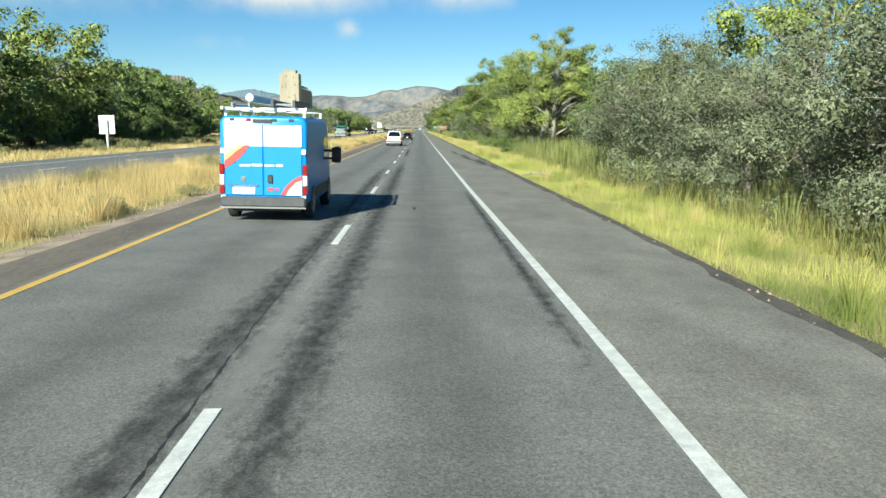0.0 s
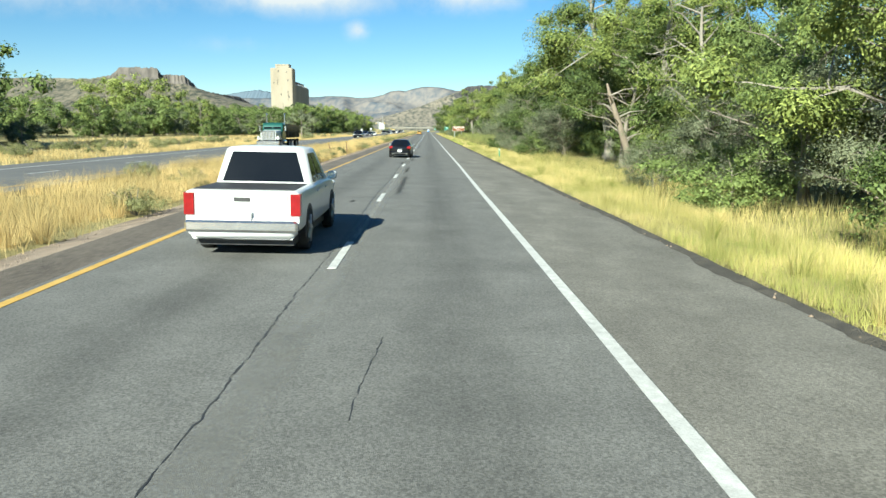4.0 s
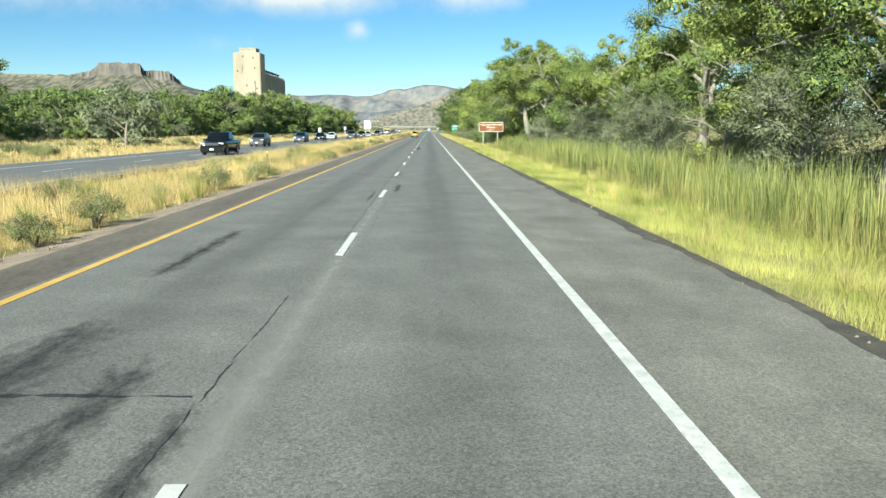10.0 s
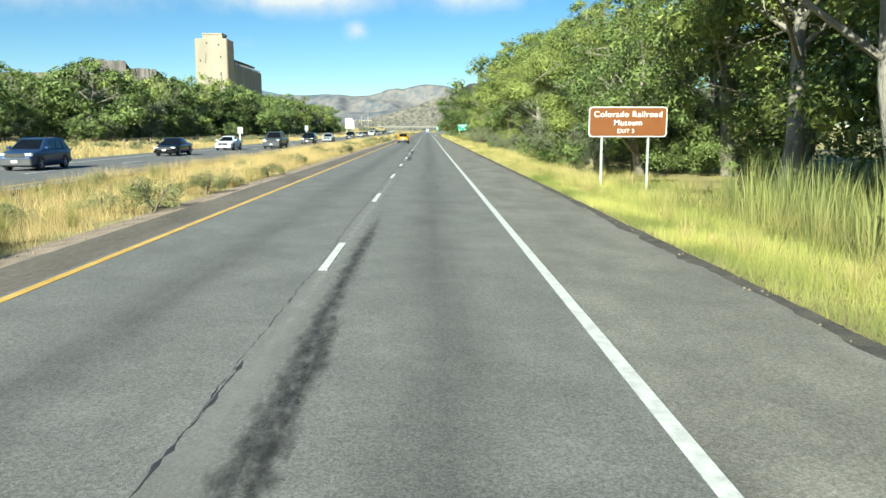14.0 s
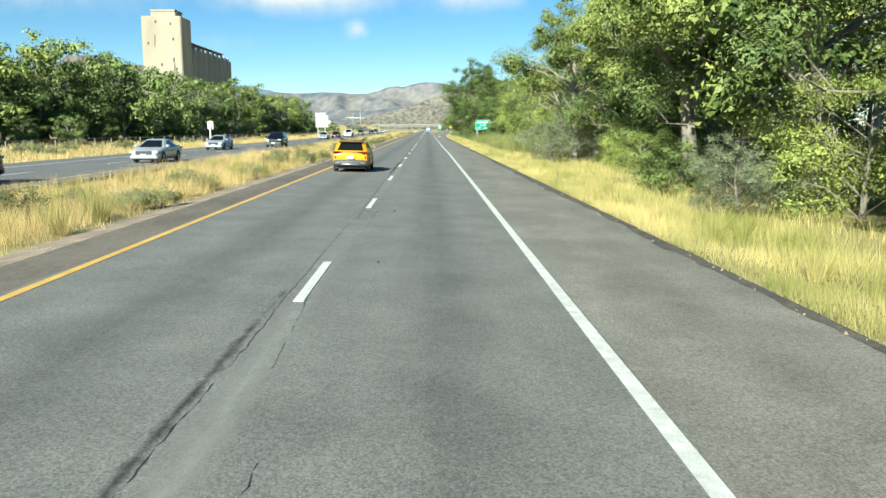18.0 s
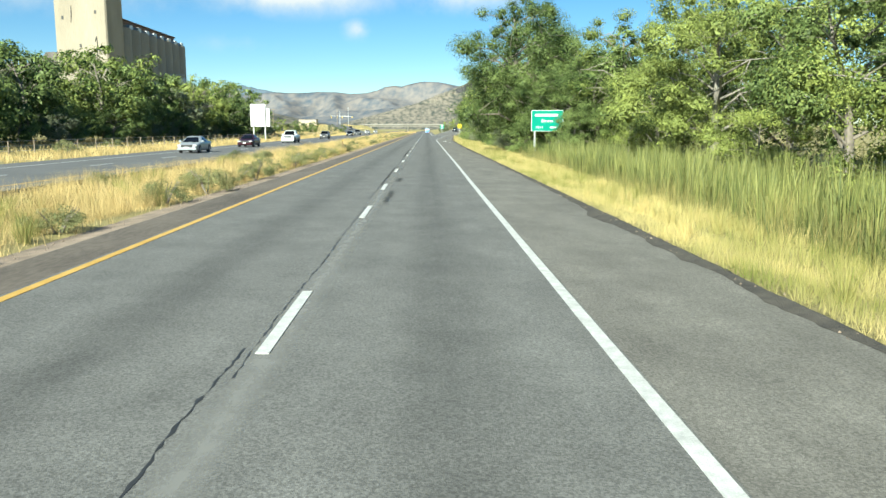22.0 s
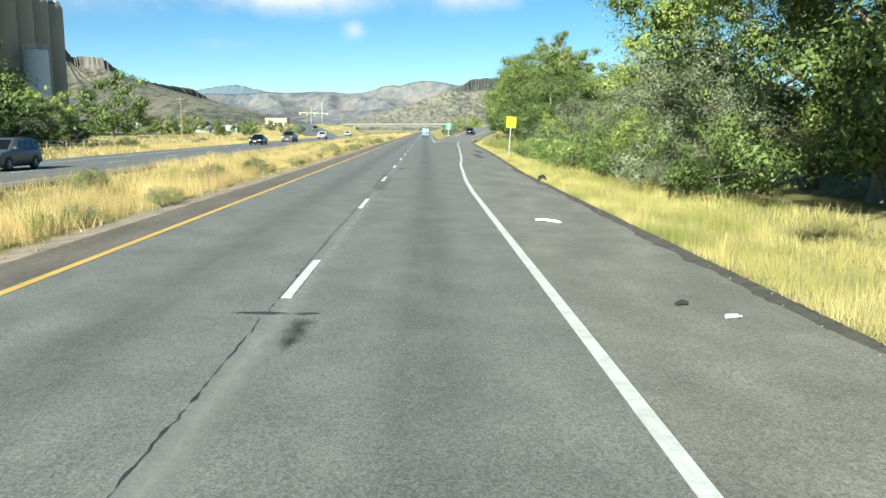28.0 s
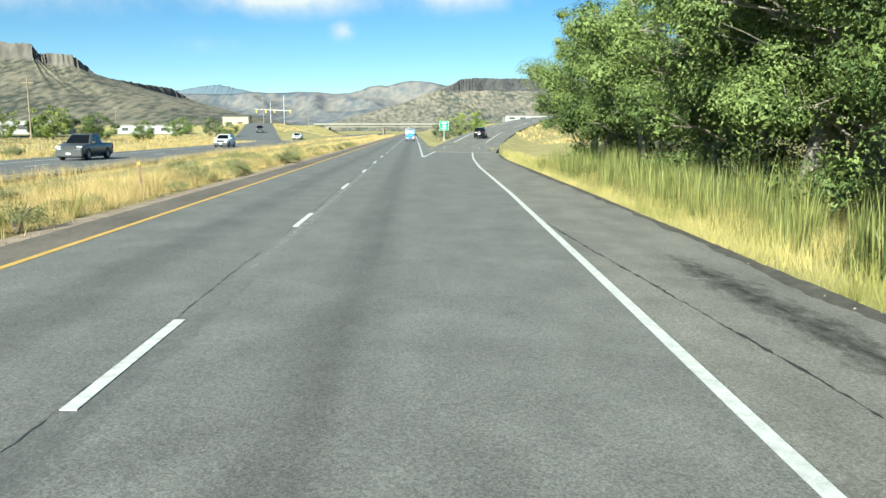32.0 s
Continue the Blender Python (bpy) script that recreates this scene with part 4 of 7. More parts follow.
def green_sign(x, y, w, h, zc, lines, label, posts=(-0.7, 0.7), group=""):
    base = float(land(x, y))
    top = thing("guide_sign", label, "road sign", Matrix.Translation((x, y, base)), group)
    z = zc - base
    panel = child("panel", mesh("panel", *at_height(*rounded_plate(w, h, 0.03, 0.08), 0, z), M["sign_white"]), top, "white border")
    child("face", mesh("face", *at_height(*rounded_plate(w - 0.07, h - 0.07, 0.012, 0.07), -0.022, z), M["sign_green"]), panel, "green reflective sheet")
    bars(panel, [(a, b, z + c, d) for a, b, c, d in lines], M["sign_white"], -0.029)
    for px in posts:
        child("post", mesh("post", *box_data(px - 0.07, px + 0.07, 0.03, 0.17, -0.4, z + h * 0.4), M["steel"]), top, "steel post")
    return panel


street_sign = green_sign(12.9, 556.5, 3.0, 1.95, 3.0, [(-1.15, 1.0, 0.52, 0.22), (0.25, 0.85, -0.62, 0.15)], "green guide sign half hidden by leaves", (-1.15, 1.15))
lettering("lettering", "Street", 0.42, M["sign_white"], street_sign, (0.0, -0.034, 3.0 - float(land(12.9, 556.5)) - 0.02))
lettering("lettering", "NEXT", 0.26, M["sign_white"], street_sign, (-0.72, -0.034, 3.0 - float(land(12.9, 556.5)) - 0.62))
green_sign(8.4, 838, 1.7, 1.75, 3.2, [(-0.45, 0.45, 0.5, 0.22), (-0.25, 0.3, 0.0, 0.3), (-0.4, 0.4, -0.5, 0.2)], "green exit sign in the gore", (0.0,))


def exit_speed_sign():
    x, y = 9.93, 688.0
    base = float(land(x, y))
    top = thing("advisory_sign", "yellow advisory speed sign on a leaning wooden post", "road sign", Matrix.Translation((x, y, base)) @ pose(0, 0, 0, 0, 4, 0))
    z = 2.98 - base
    panel = child("panel", mesh("panel", *at_height(*rounded_plate(0.92, 1.06, 0.02, 0.05), 0, z), M["sign_yellow"]), top, "yellow reflective sheet")
    lettering("lettering", "EXIT", 0.20, M["black_ink"], panel, (0, -0.016, z + 0.34))
    child("rule", mesh("rule", *box_data(-0.44, 0.44, -0.015, -0.011, z + 0.165, z + 0.18), M["black_ink"]), panel)
    lettering("lettering", "45", 0.42, M["black_ink"], panel, (0, -0.016, z - 0.12), squeeze=1.25)
    bars(panel, [(-0.18, -0.1, z - 0.42, 0.05), (-0.04, 0.03, z - 0.42, 0.07), (0.09, 0.18, z - 0.42, 0.05)], M["black_ink"], -0.012)
    child("post", mesh("post", *box_data(-0.04, 0.04, 0.012, 0.09, -0.4, z + 0.4), M["steel"]), top, "pale wooden post")


exit_speed_sign()


def sign_back(x, y, panels, post_xs, label, post_z):
    """A sign seen from behind: bare sheet metal, stiffeners and posts."""
    base = float(land(x, y))
    top = thing("sign_back", label, "road sign", Matrix.Translation((x, y, base)))
    for k, (x0, x1, z0, z1) in enumerate(panels):
        panel = child("panel", mesh("panel", *box_data(x0, x1, 0.1 * k, 0.1 * k + 0.04, z0, z1), M["sheet"]), top, "bare aluminium sheet")
        for j in range(4):
            zz = z0 + (z1 - z0) * (j + 0.5) / 4
            child("stiffener", mesh("stiffener", *box_data(x0 + 0.05, x1 - 0.05, 0.1 * k - 0.04, 0.1 * k, zz - 0.03, zz + 0.03), M["sheet"]), panel)
    for px in post_xs:
        child("post", mesh("post", *box_data(px - 0.09, px + 0.09, -0.23, -0.045, -0.4, post_z), M["steel"]), top, "galvanised steel post")


sign_back(-30.9, 636, [(-1.6, 1.35, 2.6, 6.9), (0.9, 2.1, 2.6, 6.1)], (-1.0, 1.2), "bare back of a large road sign on two posts", 6.0)
sign_back(-30.5, 82, [(-0.8, 0.8, 1.6, 3.5)], (0.05,), "bare back of a road sign on one post", 3.0)
sign_back(-28.6, 505, [(-0.4, 0.4, 2.1, 3.2)], (0.0,), "bare back of a small road sign", 3.0)
sign_back(-27.2, 429, [(-0.38, 0.38, 1.6, 2.6)], (0.0,), "bare back of a small road sign on a thin post", 2.4)


def delineator(x, y, lean, label, mat, h=1.25):
    ob = thing("delineator_post", label, "post", Matrix.Translation((x, y, float(land(x, y)))) @ pose(0, 0, 0, 0, lean, 0), "roadside posts")
    child("stake", mesh("stake", *boxes_data((-0.04, 0.04, -0.008, 0.008, -0.3, h), (-0.008, 0.008, 0.008, 0.03, -0.3, h)), mat), ob)
    child("reflector", mesh("reflector", *box_data(-0.032, 0.032, -0.018, -0.008, h - 0.14, h - 0.06), M["sign_yellow" if x < 0 else "sign_white"]), ob, "small reflector")


for x, y, lean in ((-7.2, 158.5, -14), (-6.3, 163.0, -2), (-7.6, 13.5, 2), (-6.6, 434, 0), (-6.9, 642, 1), (-7.0, 716, -4), (-6.8, 480, 0), (-6.7, 560, 0), (-6.7, 260, 3)):
    delineator(x, y, lean, "rusty steel delineator post in the median grass", M["rusty"])
delineator(7.9, 158, -2, "green plastic marker post in the verge", M["sign_green"], 0.9)


# ---- fence along the far side ----
def wire_fence():
    fence = thing("wire_fence", "low wire fence on weathered posts along the far verge", "fence")
    me = mesh("post", *box_data(-0.04, 0.04, -0.04, 0.04, -0.3, 1.15), M["wood_post"])
    for k in range(96):
        y = 395 + 4.2 * k
        p = child("post", me, fence)
        p.matrix_basis = Matrix.Translation((-32.0 + float(veer(y)), y, float(land(-32, y))))
    for z in (0.35, 0.75, 1.15):
        pts = [(-32.0 + float(veer(y)), y, float(land(-32, y)) + z) for y in np.arange(395, 796, 8.4)]
        child("wire", mesh("wire", *tube_data(pts, [0.012] * len(pts), 4), M["steel"]), fence)


wire_fence()


# ---- poles and gantry far off ----
def utility_pole(x, y, h):
    p = thing("utility_pole", "brown wooden utility pole with a crossarm", "pole", Matrix.Translation((x, y, float(land(x, y)))), "utility poles")
    child("shaft", mesh("shaft", *tube_data([(0, 0, -0.5), (0, 0, h)], [0.17, 0.11], 8), M["wood_post"]), p)
    child("crossarm", mesh("crossarm", *box_data(-1.2, 1.2, -0.06, 0.06, h - 0.9, h - 0.75), M["wood_post"]), p)


for x, y, h in ((-66, 832, 11), (-92, 850, 10), (-58, 1010, 11), (-40, 1010, 9), (22, 980, 11), (-128, 1040, 12)):
    utility_pole(x, y, h)


def signal_gantry():
    g = thing("signal_mast", "galvanised traffic signal mast with long arms at the ramp's head", "traffic signal", Matrix.Translation((-52, 1024, 4.9)))
    child("pole", mesh("pole", *tube_data([(0, 0, -1), (0, 0, 12)], [0.22, 0.13], 10), M["steel"]), g)
    child("arm", mesh("arm", *tube_data([(0, 0, 5.8), (-12, 0, 6.3)], [0.16, 0.08], 8), M["steel"]), g)
    child("arm", mesh("arm", *tube_data([(0, 0, 5.6), (3, 0, 5.8)], [0.14, 0.08], 8), M["steel"]), g)
    for x in (-11.5, -7.5, -4, 2.6):
        child("signal_head", mesh("signal_head", *box_data(x - 0.2, x + 0.2, -0.26, 0.1, 4.9, 5.9, 0.03), M["sign_yellow"]), g, "yellow signal head")
    child("second_pole", mesh("second_pole", *tube_data([(-6, 2, -1), (-6, 2, 9.5)], [0.18, 0.12], 10), M["steel"]), g)


signal_gantry()


def far_building(x, y, w, d, h, mat, label):
    b = thing("low_building", label, "building", Matrix.Translation((x, y, float(land(x, y)))), "far buildings")
    child("wall", mesh("wall", *box_data(-w / 2, w / 2, 0, d, -1, h), mat), b)
    child("roof", mesh("roof", *box_data(-w / 2 - 0.3, w / 2 + 0.3, -0.3, d + 0.3, h, h + 0.4), M["roofing"]), b)
    for k in range(int(w // 6)):
        child("window", mesh("window", *box_data(-w / 2 + 2 + 6 * k, -w / 2 + 5 + 6 * k, -0.06, 0.1, h * 0.35, h * 0.7), M["tar"]), b)


far_building(-225, 1020, 60, 20, 5.5, M["white_wall"], "long white industrial building behind shrubs")
far_building(-150, 1000, 30, 14, 5, M["white_wall"], "white shed behind shrubs")
far_building(-280, 960, 30, 18, 5, M["tan_wall"], "tan commercial building behind shrubs")
far_building(-120, 1060, 30, 10, 4, M["white_wall"], "low white warehouse behind shrubs")
far_building(66, 1120, 26, 14, 2.8, M["white_wall"], "white building beyond the ramp")
far_building(-95, 1125, 14, 10, 9, M["tan_wall"], "tan building past the bridge end")


# ---- plants ----
def leaf_cards(centres, radii, count, size, rng, droop=0.0, flat=0.45, cap=0.0):
    """Leaves round clump centres: small kite shapes at random angles, most of them near each clump's skin."""
    centres, radii = np.asarray(centres, float), np.asarray(radii, float)
    weight = radii ** 2
    pick = rng.choice(len(centres), count, p=weight / weight.sum())
    d = rng.normal(size=(count, 3))
    d /= np.linalg.norm(d, axis=1)[:, None]
    r = radii[pick] * rng.uniform(0.25, 1.0, count) ** 0.45
    d[:, 2] = np.where(rng.random(count) < cap, np.abs(d[:, 2]), d[:, 2])
    p = centres[pick] + d * r[:, None] * np.array([1, 1, 0.72])
    nrm = d * 1.3 + rng.normal(size=(count, 3)) * flat + np.array([0, 0, 0.35])
    nrm /= np.linalg.norm(nrm, axis=1)[:, None]
    a = np.cross(nrm, rng.normal(size=(count, 3)))
    a /= np.linalg.norm(a, axis=1)[:, None]
    b = np.cross(nrm, a)
    s = size * rng.uniform(0.6, 1.35, count)[:, None]
    a[:, 2] -= droop
    v = np.stack([p - a * s, p + b * s * 0.62 + a * s * 0.25, p + a * s * 0.9 - b * s * 0.3], 1).reshape(-1, 3)
    f = np.arange(3 * count).reshape(-1, 3)
    return v, f


def grow(rng, h, spread, trunk_r, limbs, low, lean=0.0, twigs=3, up=0.6):
    """Trunk, limbs and twigs as tubes; returns them and the twig ends."""
    pieces, ends = [], []
    n = 7
    bend = rng.normal(0, 0.035 * h, (n, 2)).cumsum(0) * np.linspace(0, 1, n)[:, None]
    trunk = [Vector((bend[i, 0] + lean * h * i / (n - 1), bend[i, 1], -0.4 + (h * 0.82 + 0.4) * i / (n - 1))) for i in range(n)]
    pieces.append(tube_data(trunk, [trunk_r * (1.25 if i == 0 else 1) * (1 - 0.82 * i / (n - 1)) for i in range(n)], 8))
    for k in range(limbs):
        s = low + (0.97 - low) * (k + rng.uniform(0, 0.8)) / limbs
        s = min(s, 0.97)
        i = s * (n - 1)
        base = trunk[int(i)].lerp(trunk[min(int(i) + 1, n - 1)], i - int(i))
        a = 2.4 * k + rng.normal(0, 0.5)
        reach = spread * (0.55 + 0.6 * math.sin(math.pi * min(1, 0.18 + s * 0.8))) * rng.uniform(0.65, 1.1)
        tip = base + Vector((math.cos(a) * reach, math.sin(a) * reach, up * reach * rng.uniform(0.3, 1.0)))
        mid = base.lerp(tip, 0.5) + Vector((rng.normal(0, 0.12), rng.normal(0, 0.12), 0.12 * reach))
        r = trunk_r * 0.42 * (1 - 0.6 * s)
        pieces.append(tube_data([base, mid, tip], [r, r * 0.6, r * 0.18], 5, False))
        ends.append((tip, reach))
        for j in range(twigs):
            b = mid.lerp(tip, rng.uniform(0, 0.9))
            e = b + Vector((rng.normal(0, 0.33), rng.normal(0, 0.33), rng.normal(0.12, 0.22))) * reach
            pieces.append(tube_data([b, b.lerp(e, 0.5) + Vector((0, 0, 0.08)), e], [r * 0.4, r * 0.25, r * 0.08], 3, False))
            ends.append((e, reach * 0.8))
    ends.append((trunk[-1] + Vector((0, 0, 0.12 * h)), spread * 0.7))
    return pieces, ends


def tree(name, label, seed, h, spread, leaves, size, leaf, bark, low=0.25, limbs=11, trunk_r=None, lean=0.0, clump=0.36, skirt=False, twigs=3, skirt_r=1.0, heart=1.4, fine=True, keep=1.0):
    rng = np.random.default_rng(seed)
    t = thing(name, label, "tree" if h > 3.2 else "shrub")
    pieces, ends = grow(rng, h, spread, trunk_r or 0.028 * h, limbs, low, lean, twigs)
    child("trunk", mesh("trunk", *joined(pieces), bark, True), t)
    ends = [e for e in ends if rng.random() < keep]
    centres = [tuple(e) for e, _ in ends]
    radii = [max(0.3, clump * r) * rng.uniform(0.75, 1.3) for _, r in ends]
    if skirt:
        for _ in range(limbs):
            a, rr = rng.uniform(0, 6.28), skirt_r * spread * rng.uniform(0.35, 1.0)
            centres.append((math.cos(a) * rr, math.sin(a) * rr, rng.uniform(0.08, 0.45) * h))
            radii.append(clump * spread * rng.uniform(0.6, 1.05))
    # a dense heart of coarser sprays with fine leaves round it
    if fine:
        v0, f0 = leaf_cards(centres, 0.55 * np.array(radii), int(leaves * 0.4), size * 1.15, rng)
        v1, f1 = leaf_cards(centres, 1.12 * np.array(radii), int(leaves * 2.3), size * 0.47, rng, cap=0.55)
    else:
        v0, f0 = leaf_cards(centres, 0.6 * np.array(radii), int(leaves * 0.25), size * heart, rng)
        v1, f1 = leaf_cards(centres, 1.08 * np.array(radii), leaves, size * 0.74, rng, cap=0.5)
    v, f = np.concatenate([v0, v1]), np.concatenate([f0, f1 + len(v0)])
    v[:, 2] = np.maximum(v[:, 2], 0.05)
    child("crown", big_mesh("crown", v, f, leaf), t)
    return t


HIDDEN = Matrix.Translation((0, -220, -0.3))
KINDS = {
    "cottonwood_a": tree("cottonwood_tree", "green cottonwood with an open spreading crown", 1, 12.5, 4.6, 11000, 0.165, M["leaf_bright"], M["pale_bark"], 0.22, 17, clump=0.30, keep=0.66),
    "cottonwood_b": tree("cottonwood_tree", "tall green cottonwood with a pale furrowed trunk", 2, 15.0, 4.4, 11000, 0.165, M["leaf_bright"], M["pale_bark"], 0.36, 17, lean=0.05, clump=0.30, keep=0.62),
    "elm_a": tree("elm_tree", "dense dark green elm with leaves down to the grass", 3, 11.0, 4.6, 12500, 0.165, M["leaf_dark"], M["bark"], 0.15, 17, skirt=True, clump=0.33, keep=0.82),
    "elm_b": tree("elm_tree", "dark green elm with a rounded crown", 4, 9.0, 3.9, 9500, 0.155, M["leaf_dark"], M["bark"], 0.18, 15, clump=0.34, keep=0.70),
    "olive_a": tree("olive_tree", "silver-grey Russian olive with tangled twigs", 5, 6.6, 3.2, 12500, 0.088, M["leaf_grey"], M["bark"], 0.1, 18, skirt=True, twigs=5, clump=0.30, heart=1.35, keep=0.85),
    "olive_b": tree("olive_tree", "grey-green Russian olive leaning over the verge", 6, 5.2, 2.9, 10500, 0.085, M["leaf_grey"], M["bark"], 0.08, 16, lean=-0.08, skirt=True, twigs=5, clump=0.30, heart=1.35),
    "willow": tree("willow_shrub", "bright green willow thicket", 7, 4.2, 2.6, 8000, 0.10, M["leaf_lime"], M["bark"], 0.05, 14, skirt=True, clump=0.36),
    "thicket": tree("green_shrub", "low tangled green shrub", 8, 2.4, 2.0, 3800, 0.11, M["leaf_dark"], M["bark"], 0.05, 10, skirt=True, clump=0.38),
    "snag": tree("dead_tree", "half-dead tree with bare grey branches", 9, 9.5, 3.4, 2200, 0.13, M["leaf_bright"], M["pale_bark"], 0.3, 18, twigs=7),
    "great": tree("great_elm", "huge dark green tree that hangs over the verge", 15, 19.0, 6.6, 30000, 0.19, M["leaf_dark"], M["bark"], 0.16, 24, skirt=True, clump=0.27, twigs=4, skirt_r=0.62, heart=1.9, keep=0.84),
    "back_a": tree("cottonwood_tree", "tall green cottonwood behind the roadside trees", 13, 14.0, 5.0, 6500, 0.20, M["leaf_bright"], M["pale_bark"], 0.2, 15, clump=0.33, twigs=2, fine=False, keep=0.80),
    "back_b": tree("elm_tree", "dark elm behind the roadside trees", 14, 11.5, 4.8, 6500, 0.20, M["leaf_dark"], M["bark"], 0.15, 15, clump=0.36, skirt=True, twigs=2, fine=False, keep=0.90),
    "far_a": tree("cottonwood_tree", "green cottonwood in the far tree line", 10, 12.0, 5.2, 4300, 0.30, M["leaf_bright"], M["bark"], 0.15, 15, skirt=True, clump=0.34, twigs=1, fine=False),
    "far_b": tree("elm_tree", "dark elm in the far tree line", 11, 10.0, 5.0, 4300, 0.30, M["leaf_dark"], M["bark"], 0.12, 15, skirt=True, clump=0.34, twigs=1, fine=False),
    "far_c": tree("olive_tree", "silver-grey olive in the far tree line", 12, 8.0, 4.2, 3800, 0.25, M["leaf_grey"], M["bark"], 0.1, 13, skirt=True, clump=0.34, twigs=1, fine=False),
}
used = set()


def plant(kind, x, y, scale=1.0, turn=0.0, sink=0.0, group="roadside trees"):
    m = Matrix.Translation((x, y, float(land(x, y)) - sink)) @ pose(0, 0, 0, 0, 0, turn) @ Matrix.Diagonal((scale, scale, scale, 1))
    if kind in used:
        ob = copy_thing(KINDS[kind], m)
    else:
        ob = KINDS[kind]
        used.add(kind)
    ob.matrix_basis = m
    return tagged(ob, group=group)


rng_p = np.random.default_rng(33)
# the right side, stretch by stretch: from, to, spacing, nearest x, farthest x, kinds
RIGHT = [
    (16, 44, 4.2, 13.2, 14.8, ("olive_a", "olive_b", "olive_a")),
    (20, 44, 6.0, 15.5, 20.0, ("olive_a", "snag", "cottonwood_a")),
    (44, 84, 5.0, 18.5, 23.0, ("olive_a", "olive_b", "elm_b", "olive_a")),
    (84, 134, 4.4, 15.4, 17.6, ("cottonwood_a", "olive_a", "elm_b", "olive_b", "olive_a")),
    (84, 136, 7.5, 19.0, 24.0, ("elm_b", "olive_a", "back_b")),
    (146, 152, 4.2, 16.2, 17.7, ("elm_b", "olive_a", "elm_b")),
    (160, 192, 4.4, 15.6, 17.6, ("olive_a", "elm_b", "olive_b", "olive_a")),
    (136, 204, 7.0, 18.0, 25.0, ("back_a", "back_b", "back_a")),
    (200, 262, 4.0, 17.5, 20.5, ("elm_b", "cottonwood_b", "olive_a", "cottonwood_a", "elm_b", "snag")),
    (204, 262, 8.0, 23.0, 28.0, ("back_a", "back_b")),
    (262, 312, 4.5, 18.5, 22.0, ("olive_b", "elm_b", "willow", "cottonwood_b", "olive_b")),
    (262, 330, 8.0, 25.0, 31.0, ("back_a", "back_a", "olive_a")),
    (312, 336, 5.0, 15.7, 18.7, ("olive_b", "cottonwood_b", "olive_a")),
    (352, 400, 4.4, 14.7, 17.7, ("cottonwood_a", "elm_a", "olive_a", "cottonwood_b")),
    (336, 400, 7.0, 18.5, 25.0, ("back_a", "back_a", "back_b")),
    (398, 436, 4.6, 15.6, 18.0, ("willow", "cottonwood_b", "olive_b", "elm_b")),
    (400, 478, 7.0, 17.0, 24.0, ("back_a", "back_b", "snag", "back_a")),
    (436, 474, 5.0, 17.5, 20.0, ("cottonwood_b", "elm_b", "snag", "elm_b")),
    (478, 556, 5.5, 17.5, 21.0, ("cottonwood_a", "willow", "elm_b", "willow", "cottonwood_a")),
    (478, 556, 8.0, 24.0, 30.0, ("back_a", "back_b")),
    (558, 606, 4.5, 16.0, 18.5, ("elm_a", "elm_b", "elm_a")),
    (556, 610, 5.0, 19.5, 25.0, ("back_b", "back_b", "back_a")),
    (604, 640, 5.0, 14.0, 16.5, ("thicket", "olive_b", "thicket", "willow")),
    (600, 640, 9.0, 18.5, 24.0, ("back_b", "elm_b", "back_a")),
    (640, 690, 5.0, 13.6, 16.5, ("thicket", "olive_b", "willow", "thicket")),
    (642, 690, 6.0, 18.0, 22.0, ("willow", "olive_b", "willow")),
    (704, 760, 5.0, 16.5, 20.0, ("elm_a", "elm_b", "cottonwood_b", "elm_a")),
    (700, 800, 8.0, 24.0, 34.0, ("back_b", "back_a", "back_b")),
]
# stretches with no tree in the front row, where the wood behind lies in deep shade
HOLLOWS = [(149, 166), (331, 353), (384, 404), (437, 452), (626, 641)]


def hollow(y):
    return any(a < y < b for a, b in HOLLOWS)


for y0, y1, step, x0, x1, kinds in RIGHT:
    y, k = y0 + rng_p.uniform(0, step * 0.4), 0
    while y < y1:
        px, sc, turn = rng_p.uniform(x0, x1), rng_p.uniform(0.85, 1.15), rng_p.uniform(0, 360)
        if px > 18.4 or not hollow(y):
            plant(kinds[k % len(kinds)], px, y, sc, turn)
        y += step * rng_p.uniform(0.8, 1.25)
        k += 1
# the great dark elm that hangs over the shoulder past the reeds
plant("great", 13.2, 573, 1.0, 40)
plant("great", 15.0, 590, 0.9, 170)
plant("elm_a", 17.6, 713, 1.2, 100)
plant("elm_b", 15.1, 554.6, 0.5, 77)
plant("elm_b", 14.35, 555.2, 0.36, 160)
plant("thicket", 14.2, 554.4, 0.8, 20)
plant("elm_b", 14.6, 565, 0.8, 20)
for x, y, sc in ((18.6, 637, 1.2), (19.8, 647, 1.3), (20.6, 656, 1.2)):
    plant("elm_a", x, y, sc, 23 * y)
plant("olive_b", 12.0, 459.5, 0.72, 30)
plant("olive_a", 14.4, 461.5, 0.66, 130)
for x, y, sc in ((14.0, 197, 1.15), (15.4, 202, 1.3), (16.8, 195, 1.25)):
    plant("olive_a", x, y, sc, 40 * y)
for x, y, sc in ((15.2, 445, 0.6), (16.4, 451, 0.7), (15.0, 467, 0.55), (16.8, 471, 0.65), (17.0, 456, 0.8), (17.6, 497, 1.2), (18.6, 502, 1.3)):
    plant("willow", x, y, sc, 61 * y)
